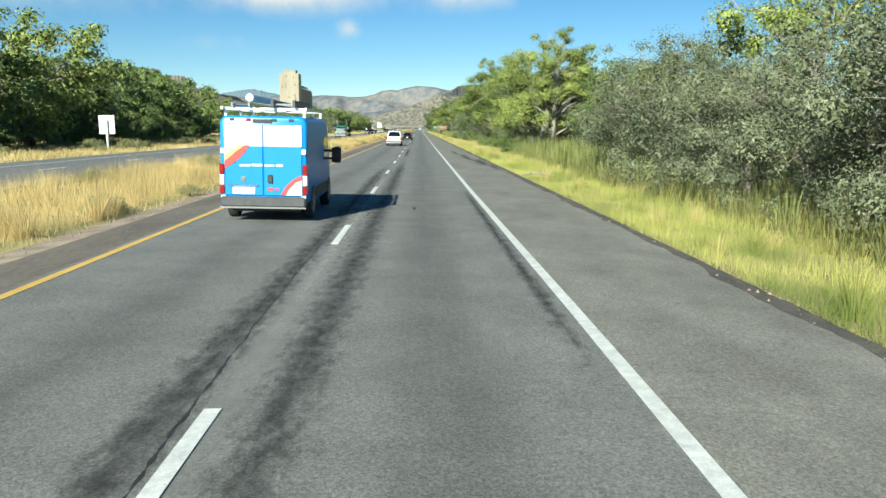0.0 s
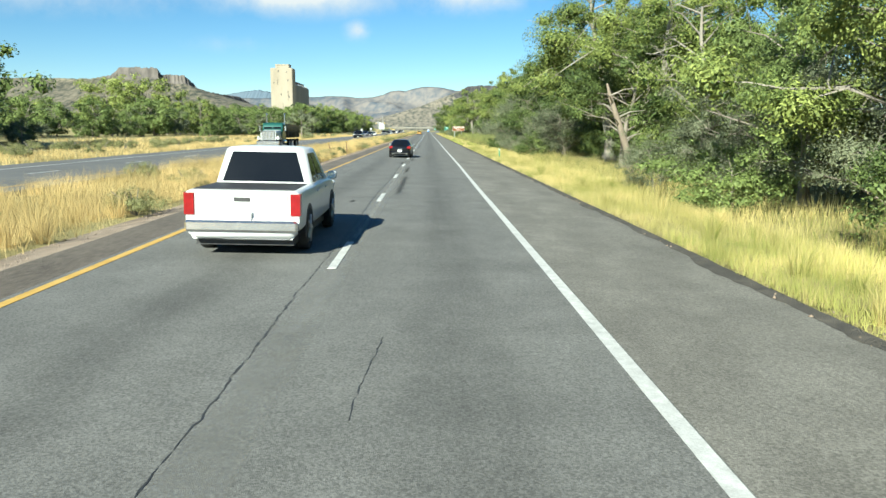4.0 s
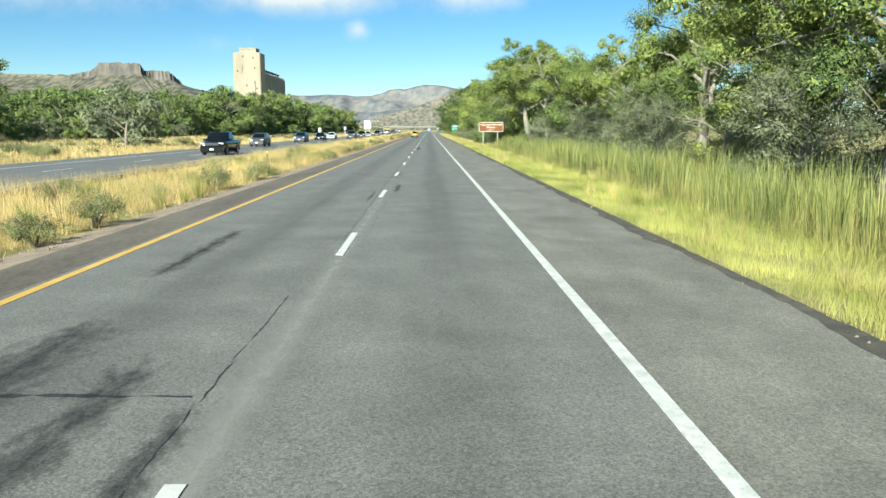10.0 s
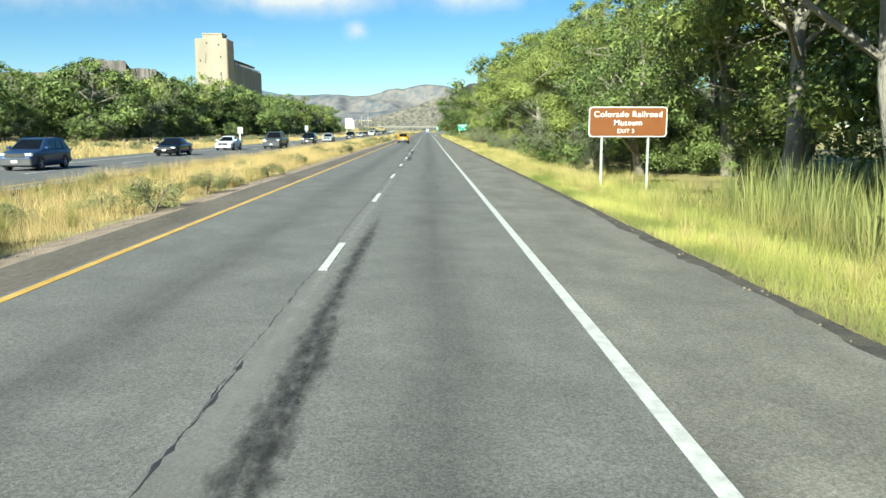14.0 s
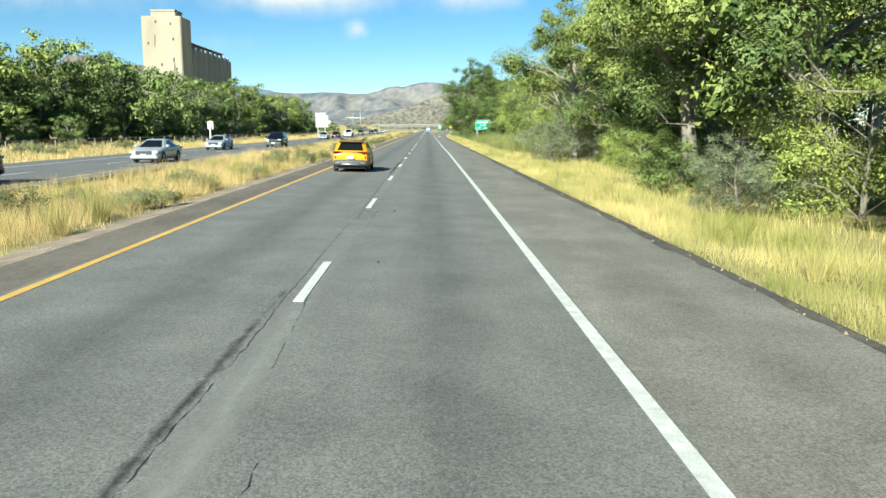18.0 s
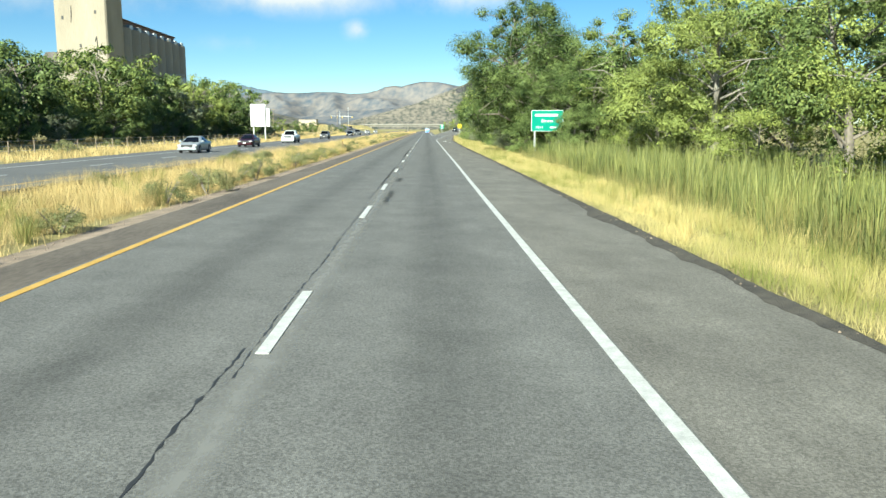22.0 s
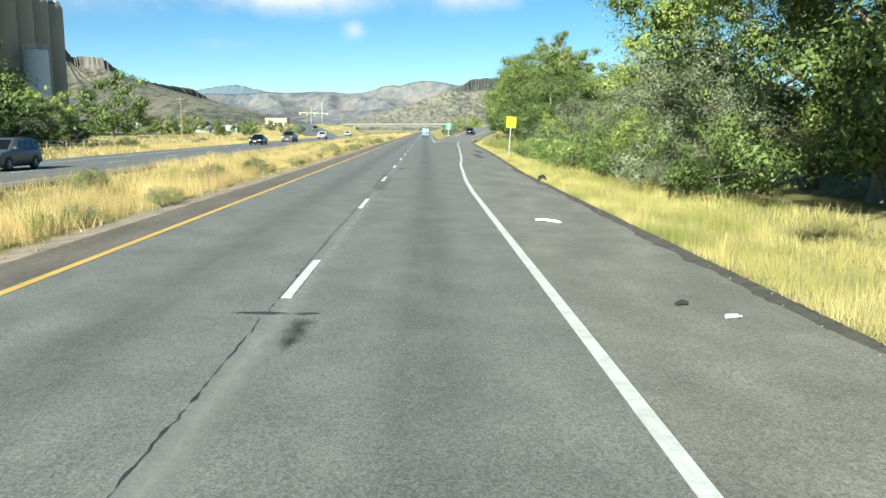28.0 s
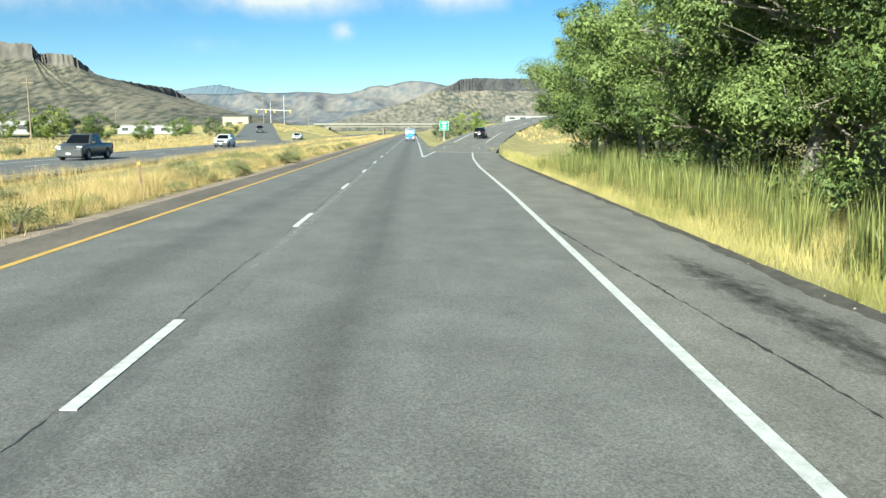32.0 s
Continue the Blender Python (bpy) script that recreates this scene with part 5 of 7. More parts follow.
# high crowns that close the wood over the hollows, and dark trees deep behind them
for y0, y1 in HOLLOWS:
    plant("cottonwood_b", 19.0 if y0 < 150 else 15.6, y0 - 1.5, 1.1, 31 * y0)
    plant("cottonwood_b", 17.8, (y0 + y1) / 2, 1.2, 47 * y0)
    plant("cottonwood_b", 19.4, y1 - 0.5, 1.15, 17 * y1)
    for k in range(3):
        plant("back_b", 22.0 + 1.6 * (k % 2), y0 + (y1 - y0) * (k + 0.5) / 3, 1.15, 50 * k + y0)
# trees that stand out by their pale trunks
for x, y, k, turn in ((15.0, 87, "cottonwood_b", 10), (17.0, 327, "cottonwood_b", 80), (16.3, 424, "cottonwood_b", 200), (14.5, 463, "cottonwood_b", 120), (15.6, 476, "snag", 10), (18.5, 716, "cottonwood_b", 40), (20.5, 720, "cottonwood_b", 250)):
    plant(k, x, y, 1.0, turn)
# shrubs at the foot of the trees
for y in np.arange(86, 690, 9.5):
    if not (hollow(y) or 130 < y < 148 or 200 < y < 336 or 428 < y < 478 or 478 < y < 556):
        plant(("thicket", "olive_b", "thicket")[int(y) % 3], rng_p.uniform(11.6, 13.2), y + rng_p.uniform(-2, 2), rng_p.uniform(0.6, 1.05) * (0.55 if int(y) % 3 == 1 else 1), rng_p.uniform(0, 360), group="roadside shrubs")
# a shaded understorey behind the first trees
for y in list(np.arange(88, 200, 4.2)) + list(np.arange(352, 478, 5.0)) + list(np.arange(558, 606, 6.0)):
    plant("thicket", rng_p.uniform(18.2, 20.8), y, rng_p.uniform(1.0, 1.45), rng_p.uniform(0, 360), group="roadside shrubs")
# the gore between highway and ramp
for x, y, s, kind in ((14, 905, 1.0, "far_c"), (18, 915, 1.0, "far_a"), (11, 930, 0.9, "far_c"), (22, 938, 0.9, "far_b"), (14, 960, 0.9, "far_a"), (25, 975, 0.9, "far_b")):
    plant(kind, x, y, s * 0.75, rng_p.uniform(0, 360), group="gore trees")
# the far side: from, to, spacing, nearest x, farthest x
LEFT = [
    (66, 132, 6.0, -52, -38), (76, 140, 10.0, -68, -50), (150, 210, 18, -130, -95), (190, 300, 11, -125, -85), (260, 420, 7, -100, -70), (150, 300, 8, -100, -74), (380, 450, 5, -80, -62),
    (300, 440, 7, -78, -60), (430, 520, 6, -66, -52), (420, 560, 14, -90, -66), (500, 660, 7.0, -60, -46), (560, 720, 12, -78, -60), (640, 720, 9, -56, -44),
    (760, 830, 22, -80, -66), (840, 980, 18, -150, -75), (700, 860, 18, -130, -85),
]
for y0, y1, step, x0, x1 in LEFT:
    y = y0 + rng_p.uniform(0, step * 0.5)
    while y < y1:
        size_k = (1.0, 1.35) if y < 140 else (0.75, 1.0) if y < 300 else (0.85, 1.1) if y < 440 else (1.05, 1.4) if y < 700 else (0.4, 0.7)
        kind = ("far_b", "far_b", "far_a", "far_b", "far_c", "far_b", "far_b")[rng_p.integers(7)]
        plant(kind, rng_p.uniform(x0, x1), y, rng_p.uniform(*size_k), rng_p.uniform(0, 360), group="far trees")
        y += step * rng_p.uniform(0.7, 1.3)
# low growth that closes the foot of the far tree line
rng_u = np.random.default_rng(57)
for y0, y1, x0, gap in ((66, 140, -38, 5.5), (140, 190, -47, 5.0), (150, 300, -72, 8.0), (300, 440, -58, 6.0), (430, 520, -50, 5.0), (500, 720, -43.5, 5.0)):
    y = y0
    while y < y1:
        plant(("far_b", "far_c", "far_b", "far_b")[rng_u.integers(4)], x0 - rng_u.uniform(0, 4), y, rng_u.uniform(0.28, 0.5), rng_u.uniform(0, 360), group="far shrubs")
        y += gap * rng_u.uniform(0.6, 1.4)
for x, y, sc in ((-104, 384, 1.75), (-110, 392, 1.9), (-116, 381, 1.7), (-99, 396, 1.5), (-122, 398, 1.8)):
    plant("far_a", x, y, sc, 37 * y, group="far trees")
for k, (x, y) in enumerate(((-50, 146), (-56, 152), (-63, 147), (-52, 160), (-59, 164), (-67, 160), (-50, 172), (-57, 176), (-65, 173), (-73, 168), (-61, 186), (-69, 184), (-78, 178))):
    plant(("far_b", "far_b", "far_a")[k % 3], x, y, (1.25, 1.45, 1.3)[k % 3], 71 * k, group="far trees")
plant("far_b", -66, 783, 1.4, 20, group="far trees")
plant("far_b", -63, 728, 1.25, 200, group="far trees")
plant("far_a", -76, 776, 0.9, 90, group="far trees")
for x, y, k, sc in ((-74, 838, "far_a", 0.5), (-69, 842, "far_b", 0.5), (-64, 836, "far_a", 0.55), (-59, 840, "far_c", 0.6), (-55, 834, "far_b", 0.5), (-51, 846, "far_b", 0.4), (-46, 880, "far_c", 0.5), (-62, 905, "far_b", 0.5), (-40, 872, "far_b", 0.35), (-66, 960, "far_b", 0.5)):
    plant(k, x, y, sc, 57 * x, group="far trees")
plant("far_c", -35, 316, 0.95, 90, group="far trees")
for kind in KINDS:
    if kind not in used:
        KINDS[kind].matrix_basis = HIDDEN


# ---- a leaning dead trunk with its tangle of fallen branches ----
def dead_trunk():
    rng = np.random.default_rng(88)
    base = float(land(15.2, 141))
    t = thing("leaning_trunk", "pale leaning dead trunk among the roadside trees", "tree", Matrix.Translation((15.5, 141, base)))
    child("stem", mesh("stem", *tube_data([(0, 0, -0.4), (-0.4, 0, 1.4), (-0.95, 0.1, 3.2), (-1.6, 0.2, 5.0), (-1.85, 0.3, 6.0)], [0.31, 0.24, 0.2, 0.16, 0.07], 10), M["trunk_wood"], True), t, "pale barkless stem")
    for k in range(7):
        z, a = 2.2 + 0.5 * k, 2.1 * k
        x = -0.31 * z
        child("branch", mesh("branch", *tube_data([(x, 0.1, z), (x + 0.9 * math.cos(a), 0.1 + 0.9 * math.sin(a), z + 0.4), (x + 1.9 * math.cos(a), 0.1 + 1.7 * math.sin(a), z + 0.5)], [0.07, 0.04, 0.01], 5), M["pale_bark"], True), t)
    heap = thing("brush_pile", "tangle of fallen grey branches at the tree's foot", "branches", Matrix.Translation((16.6, 138.5, float(land(16.6, 138.5)))))
    for k in range(26):
        a, r = rng.uniform(0, 6.28), rng.uniform(0.3, 2.0)
        p = Vector((math.cos(a) * r, math.sin(a) * r, rng.uniform(0.05, 0.9)))
        d = Vector((rng.normal(), rng.normal(), rng.normal() * 0.35)).normalized() * rng.uniform(0.7, 1.6)
        bend = Vector((0, 0, rng.uniform(-0.1, 0.25)))
        child("branch", mesh("branch", *tube_data([p - d, p + bend, p + d], [0.045, 0.03, 0.012], 5), M["bark"], True), heap)


dead_trunk()


# ---- grasses ----
def blades(name, label, mat, regions, seed, category="grass", uneven=0.3):
    """Thin bent blades in clumps. regions: x0, x1, y0, y1, per square metre, low, high, width."""
    rng = np.random.default_rng(seed)
    V, F, base = [], [], 0
    for x0, x1, y0, y1, per, low, high, width in regions:
        n = int((x1 - x0) * (y1 - y0) * per)
        x, y = rng.uniform(x0, x1, n), rng.uniform(y0, y1, n)
        # clumps: pull blades to scattered centres
        seeds = max(1, n // 9)
        sx, sy = rng.uniform(x0, x1, seeds), rng.uniform(y0, y1, seeds)
        pick = rng.integers(0, seeds, n)
        tuft = rng.random(n) < 0.55
        spread_t = rng.normal(0, 0.09, (n, 2))
        x, y = np.where(tuft, sx[pick] + spread_t[:, 0], x), np.where(tuft, sy[pick] + spread_t[:, 1], y)
        patch = 0.5 + 0.5 * np.sin(x * 0.8 + 1.7 * np.sin(y * 0.21)) * np.sin(y * 0.33 + 1.3 * np.sin(x * 0.6))
        stand = 0.5 + 0.5 * np.sin(x * 1.7 + y * 0.9 + 2.1 * np.sin(y * 0.47)) * np.sin(y * 1.1 - x * 0.7)
        h = low + (high - low) * ((1 - 0.4 - uneven) * patch + uneven * stand + 0.40 * rng.random(n))
        shift = veer(y) * (x < -11)
        x = x + shift
        edge = np.where(x > 0, np.interp(y, [600, 655, 690, 720, 757, 775], [6.6, 7.2, 8.6, 9.6, 10.6, 12.0]) + 0.12, -99)
        keep = (x > edge) & (rng.random(n) < 0.45 + 0.4 * patch + 0.35 * stand) & ~((y > 845) & (np.abs(x + 29 + 0.19 * (y - 850) + 0.5) < 5.6)) & ~((y > 757) & (x > 3) & (x < ramp_edges(y)[1] + 2.6))
        x, y, h = x[keep], y[keep], h[keep]
        n = len(x)
        z = land(x, y) - 0.04
        a = rng.uniform(0, 6.28, n)
        lean = h * rng.uniform(0.05, 0.62, n)
        b = rng.uniform(0, 6.28, n)
        w = width * rng.uniform(0.6, 1.4, n)
        p0 = np.stack([x - np.cos(a) * w, y - np.sin(a) * w, z], 1)
        p1 = np.stack([x + np.cos(a) * w, y + np.sin(a) * w, z], 1)
        p3 = np.stack([x + np.cos(b) * lean, y + np.sin(b) * lean, z + h], 1)
        V.append(np.stack([p0, p1, p3], 1).reshape(-1, 3))
        F.append(np.arange(3 * n).reshape(-1, 3) + base)
        base += 3 * n
    ob = new(name, big_mesh(name, np.concatenate(V), np.concatenate(F), mat))
    return tagged(ob, label, category, kind="stuff")


blades("verge_grass", "yellow-green mown grass along the right shoulder", M["verge_grass"], [(6.7, 8.6, 98, 212, 320, 0.10, 0.45, 0.0034), (8.4, 11.0, 98, 212, 150, 0.22, 0.70, 0.0045), (10.8, 15, 98, 212, 34, 0.3, 0.9, 0.010), (6.7, 8.6, 345, 770, 320, 0.10, 0.45, 0.0034), (8.4, 11.0, 345, 780, 150, 0.22, 0.70, 0.0045), (10.8, 15, 345, 790, 34, 0.3, 0.9, 0.010)], 41)
blades("green_verge_grass", "yellow-green grass along the damp stretches of the verge", M["verge_green"], [(6.7, 8.6, 0, 105, 320, 0.10, 0.42, 0.0034), (8.4, 11.0, 0, 105, 150, 0.22, 0.65, 0.0045), (10.8, 15, 0, 105, 34, 0.3, 0.9, 0.010), (6.7, 8.6, 206, 348, 320, 0.10, 0.42, 0.0034), (8.4, 11.0, 206, 348, 150, 0.22, 0.65, 0.0045), (10.8, 15, 206, 348, 34, 0.3, 0.9, 0.010)], 45)
blades("median_grass", "tall golden dry grass in the median", M["dry_grass"], [(-6.9, -5.95, -10, 1050, 34, 0.10, 0.4, 0.006), (-9.2, -6.4, -10, 800, 210, 0.20, 0.92, 0.0036), (-12.2, -9.0, -10, 800, 80, 0.25, 1.0, 0.006), (-12.0, -6.6, 20, 150, 40, 0.6, 1.2, 0.004), (-12.2, -6.6, 800, 1080, 12, 0.4, 0.9, 0.04)], 42)
blades("far_grass", "dry grass beyond the far carriageway", M["dry_grass"], [(-34, -24.2, 0, 860, 16, 0.25, 0.6, 0.02), (-60, -34, 60, 860, 2, 0.25, 0.6, 0.05), (-80, -30, 840, 1085, 2.5, 0.25, 0.5, 0.04), (5.2, 11, 800, 1080, 10, 0.3, 0.6, 0.03), (11, 40, 830, 1080, 4, 0.3, 0.6, 0.05)], 43)
blades("reeds", "tall green cattail reeds in the ditch", M["reed"], [(11.0, 17.5, 40, 84, 60, 0.5, 1.5, 0.007), (10.2, 17.8, 202, 336, 64, 0.5, 1.6, 0.007), (10.2, 17.8, 478, 556, 66, 0.6, 1.7, 0.007), (11.5, 17, 690, 745, 60, 0.6, 1.6, 0.007), (10.2, 12.5, 12, 44, 22, 0.8, 1.7, 0.012), (11.5, 15.5, 84, 200, 14, 0.5, 1.4, 0.010)], 44, "reeds", 0.42)


def bunchgrass(name, label, mat, spots, seed, low, high, per=110, fan=1.0, width=0.0032, category="grass"):
    """Dense fountains of fine bent blades. spots: x, y."""
    rng = np.random.default_rng(seed)
    spots = np.array(spots)
    m = len(spots) * per
    size = np.repeat(rng.uniform(low, high, len(spots)), per)
    cx, cy = np.repeat(spots[:, 0], per), np.repeat(spots[:, 1], per)
    z = np.repeat(land(spots[:, 0], spots[:, 1]), per) - 0.05
    a = rng.uniform(0, 6.28, m)
    r0, reach = size * 0.16 * rng.random(m) ** 0.5, fan * size * rng.uniform(0.08, 0.62, m)
    h = size * rng.uniform(0.55, 1.08, m)
    x0, y0 = cx + np.cos(a) * r0, cy + np.sin(a) * r0
    x1, y1 = x0 + np.cos(a) * reach * 0.4, y0 + np.sin(a) * reach * 0.4
    x2, y2 = x0 + np.cos(a) * reach, y0 + np.sin(a) * reach
    b, w = rng.uniform(0, 6.28, m), width * rng.uniform(0.7, 1.3, m)
    dx, dy = np.cos(b) * w, np.sin(b) * w
    P = np.stack([np.stack([x0 - dx, y0 - dy, z], 1), np.stack([x0 + dx, y0 + dy, z], 1), np.stack([x1 + dx, y1 + dy, z + h * 0.65], 1), np.stack([x1 - dx, y1 - dy, z + h * 0.65], 1), np.stack([x2, y2, z + h], 1)], 1).reshape(-1, 3)
    k = np.arange(m)[:, None] * 5
    F = np.concatenate([k + [0, 1, 2], k + [0, 2, 3], k + [3, 2, 4]])
    return tagged(new(name, big_mesh(name, P, F, mat)), label, category, kind="stuff")


rng_b = np.random.default_rng(71)
gold = [(rng_b.uniform(-8.4, -6.15) if rng_b.random() < 0.7 else rng_b.uniform(-12, -8), y) for y in np.concatenate([rng_b.uniform(0, 230, 360), rng_b.uniform(230, 800, 300)])]
bunchgrass("bunchgrass", "tall golden bunchgrass tufts in the median", M["dry_grass"], gold, 72, 0.55, 1.05)
lush = [(rng_b.uniform(-11.5, -6.2), y) for y in np.concatenate([rng_b.uniform(225, 345, 170), rng_b.uniform(405, 560, 170), rng_b.uniform(560, 800, 130)])]
bunchgrass("green_bunchgrass", "yellow-green bunchgrass tufts in the median", M["green_grass"], lush, 73, 0.45, 0.9)
edge_tufts = [(float(np.interp(y, [600, 655, 690, 720, 757, 775], [6.6, 7.2, 8.6, 9.6, 10.6, 12.0])) + rng_b.uniform(0.5, 4.2), y) for y in rng_b.uniform(5, 765, 620)]
bunchgrass("verge_bunchgrass", "pale straw tufts along the right verge", M["verge_grass"], edge_tufts, 74, 0.4, 0.85)

marsh = [(rng_b.uniform(x0, 17.5) if rng_b.random() < 0.6 else x0 + abs(rng_b.normal(0, 1.6)), rng_b.uniform(y0, y1)) for x0, y0, y1, n in ((11.4, 41, 84, 170), (11.0, 203, 335, 620), (10.9, 479, 555, 430), (11.9, 690, 745, 190), (10.8, 14, 44, 50)) for _ in range(n)]
bunchgrass("cattails", "clumps of tall green cattails in the roadside ditch", M["cattail"], marsh, 75, 1.3, 2.5, 40, 0.34, 0.011, "reeds")


# ---- sagebrush in the median ----
def sage(seed, label):
    rng = np.random.default_rng(seed)
    s = thing("sagebrush", label, "shrub", group="median shrubs")
    for a in rng.uniform(0, 6.28, 4):
        child("stem", mesh("stem", *tube_data([(0, 0, -0.1), (math.cos(a) * 0.2, math.sin(a) * 0.2, 0.3), (math.cos(a) * 0.42, math.sin(a) * 0.42, 0.55)], [0.03, 0.018, 0.006], 5), M["bark"]), s)
    n = 30
    a, r = rng.uniform(0, 6.28, n), 0.6 * rng.uniform(0.02, 1, n) ** 0.6
    v, f = leaf_cards(np.stack([np.cos(a) * r, np.sin(a) * r, 0.16 + 0.5 * rng.random(n) * (1 - 0.8 * (r / 0.62) ** 2)], 1), rng.uniform(0.11, 0.2, n), 4200, 0.021, rng)
    v[:, 2] = np.maximum(v[:, 2], 0.02)
    child("foliage", big_mesh("foliage", v, f, M["leaf_sage"]), s)
    return s


sages = [sage(61, "grey-green sagebrush among the dry grass"), sage(62, "round grey-green rabbitbrush at the median edge")]
first = [True, True]
y = 2.0
while y < 800:
    k = int(rng_p.integers(2))
    x = rng_p.uniform(-7.6, -6.1) if rng_p.random() < 0.72 else rng_p.uniform(-11.8, -8)
    sc = rng_p.uniform(0.7, 1.6)
    m = Matrix.Translation((x, y, float(land(x, y)))) @ pose(0, 0, 0, 0, 0, rng_p.uniform(0, 360)) @ Matrix.Diagonal((sc, sc, sc * rng_p.uniform(0.8, 1.1), 1))
    ob = sages[k] if first[k] else copy_thing(sages[k], m)
    ob.matrix_basis = m
    first[k] = False
    bushy = 215 < y < 345 or 405 < y < 560 or y > 690
    y += rng_p.uniform(0.5, 1.4) if rng_p.random() < (0.5 if bushy else 0.2) else rng_p.uniform(1.5, 5.5) if bushy else rng_p.uniform(2.5, 9)


# grey brush beyond the far carriageway
rng_f = np.random.default_rng(63)
for y in np.concatenate([rng_f.uniform(60, 330, 90), rng_f.uniform(330, 760, 60)]):
    x = rng_f.uniform(-40, -27) + float(veer(y))
    sc = rng_f.uniform(0.9, 2.0)
    brush = copy_thing(sages[int(rng_f.integers(2))], Matrix.Identity(4))
    brush.matrix_basis = Matrix.Translation((x, y, float(land(x, y)))) @ pose(0, 0, 0, 0, 0, rng_f.uniform(0, 360)) @ Matrix.Diagonal((sc, sc, sc, 1))
    tagged(brush, "grey-green brush on the far verge", group="far verge brush")


# ---- loose stones along both edges of the pavement ----
def loose_stones():
    rng = np.random.default_rng(91)
    n = 9000
    y = rng.uniform(-5, 765, n)
    right = rng.random(n) < 0.5
    rim = np.interp(y, [600, 655, 690, 720, 757, 775], [6.6, 7.2, 8.6, 9.6, 10.6, 12.0])
    x = np.where(right, rim - 0.25 + np.abs(rng.normal(0, 0.3, n)), -5.35 - np.abs(rng.normal(0, 0.35, n)))
    z = np.where(right, -0.021 * x - 0.12 * np.maximum(0, x - rim), -0.021 * x - 0.004 - 0.14 * np.maximum(0, -4.9 - x))
    r = 0.008 + 0.03 * rng.random(n) ** 3
    corner = np.array([(1, 0, 0), (0, 1, 0), (-1, 0, 0), (0, -1, 0), (0, 0, 0.9), (0, 0, -0.5)], float)
    v = np.stack([x, y, z + 0.3 * r], 1)[:, None, :] + corner[None] * r[:, None, None] * rng.uniform(0.6, 1.5, (n, 6, 1))
    face = np.array([(0, 1, 4), (1, 2, 4), (2, 3, 4), (3, 0, 4), (1, 0, 5), (2, 1, 5), (3, 2, 5), (0, 3, 5)])
    f = (np.arange(n)[:, None, None] * 6 + face[None]).reshape(-1, 3)
    tagged(new("loose_stones", big_mesh("loose_stones", v.reshape(-1, 3), f, M["gravel"])), "loose stones and crumbs along the pavement edges", "gravel", kind="stuff")


loose_stones()


# ---- litter on the shoulder ----
def litter(name, label, category, verts_faces, mat, x, y, turn):
    ob = thing(name, label, category, Matrix.Translation((x, y, -0.021 * x)) @ pose(0, 0, 0, 0, 1.2, turn))
    child("piece", mesh("piece", *verts_faces, mat, True), ob)


litter("plastic_strip", "pale broken plastic strip lying on the shoulder", "litter", tube_data([(-0.36, 0.02, 0.035), (-0.1, 0, 0.05), (0.2, -0.02, 0.04), (0.36, -0.06, 0.03)], [0.03, 0.035, 0.035, 0.02], 6), M["sign_white"], 4.9, 630.5, -30)
litter("rubber_scrap", "small black scrap of tyre on the shoulder", "litter", tube_data([(-0.1, 0, 0.03), (0.02, 0.03, 0.05), (0.1, 0, 0.03)], [0.03, 0.04, 0.025], 6), M["tar"], 5.2, 620.9, 20)
litter("bottle", "flattened plastic bottle on the shoulder", "litter", tube_data([(-0.1, 0, 0.035), (0.05, 0, 0.035), (0.09, 0, 0.03), (0.12, 0, 0.03)], [0.035, 0.035, 0.015, 0.015], 8), M["sheet"], 5.62, 620.2, 10)
litter("tyre_tread", "curled strip of tyre tread at the shoulder's rim", "litter", tube_data([(-0.5, 0, 0.05), (-0.2, 0.06, 0.16), (0.1, 0.02, 0.2), (0.45, -0.04, 0.05)], [0.05, 0.1, 0.1, 0.05], 6), M["tar"], 7.3, 647.7, 60)
litter("rubber_scrap", "thin black strip of rubber in the lane", "litter", tube_data([(-0.16, 0, 0.015), (0, 0.01, 0.02), (0.16, 0, 0.015)], [0.012, 0.018, 0.012], 5), M["tar"], 1.58, 665.2, 0)
litter("fallen_branch", "dry fallen branch in the verge", "branch", joined([tube_data([(-0.9, 0, 0.1), (0, 0.1, 0.22), (0.9, 0, 0.12)], [0.03, 0.05, 0.02], 6), tube_data([(0, 0.1, 0.22), (0.4, 0.4, 0.35)], [0.03, 0.01], 5), tube_data([(-0.3, 0.06, 0.18), (-0.6, -0.3, 0.3)], [0.025, 0.01], 5)]), M["pale_bark"], 7.4, 38.4, 15)


# ---- vehicles ----
def car_paint(name, colour, rough=0.28, metal=0.25):
    dark = tuple(c * 0.86 for c in colour)
    return surface(name, dark, colour, 1.2, rough, metal, fine=9, spec=0.6)


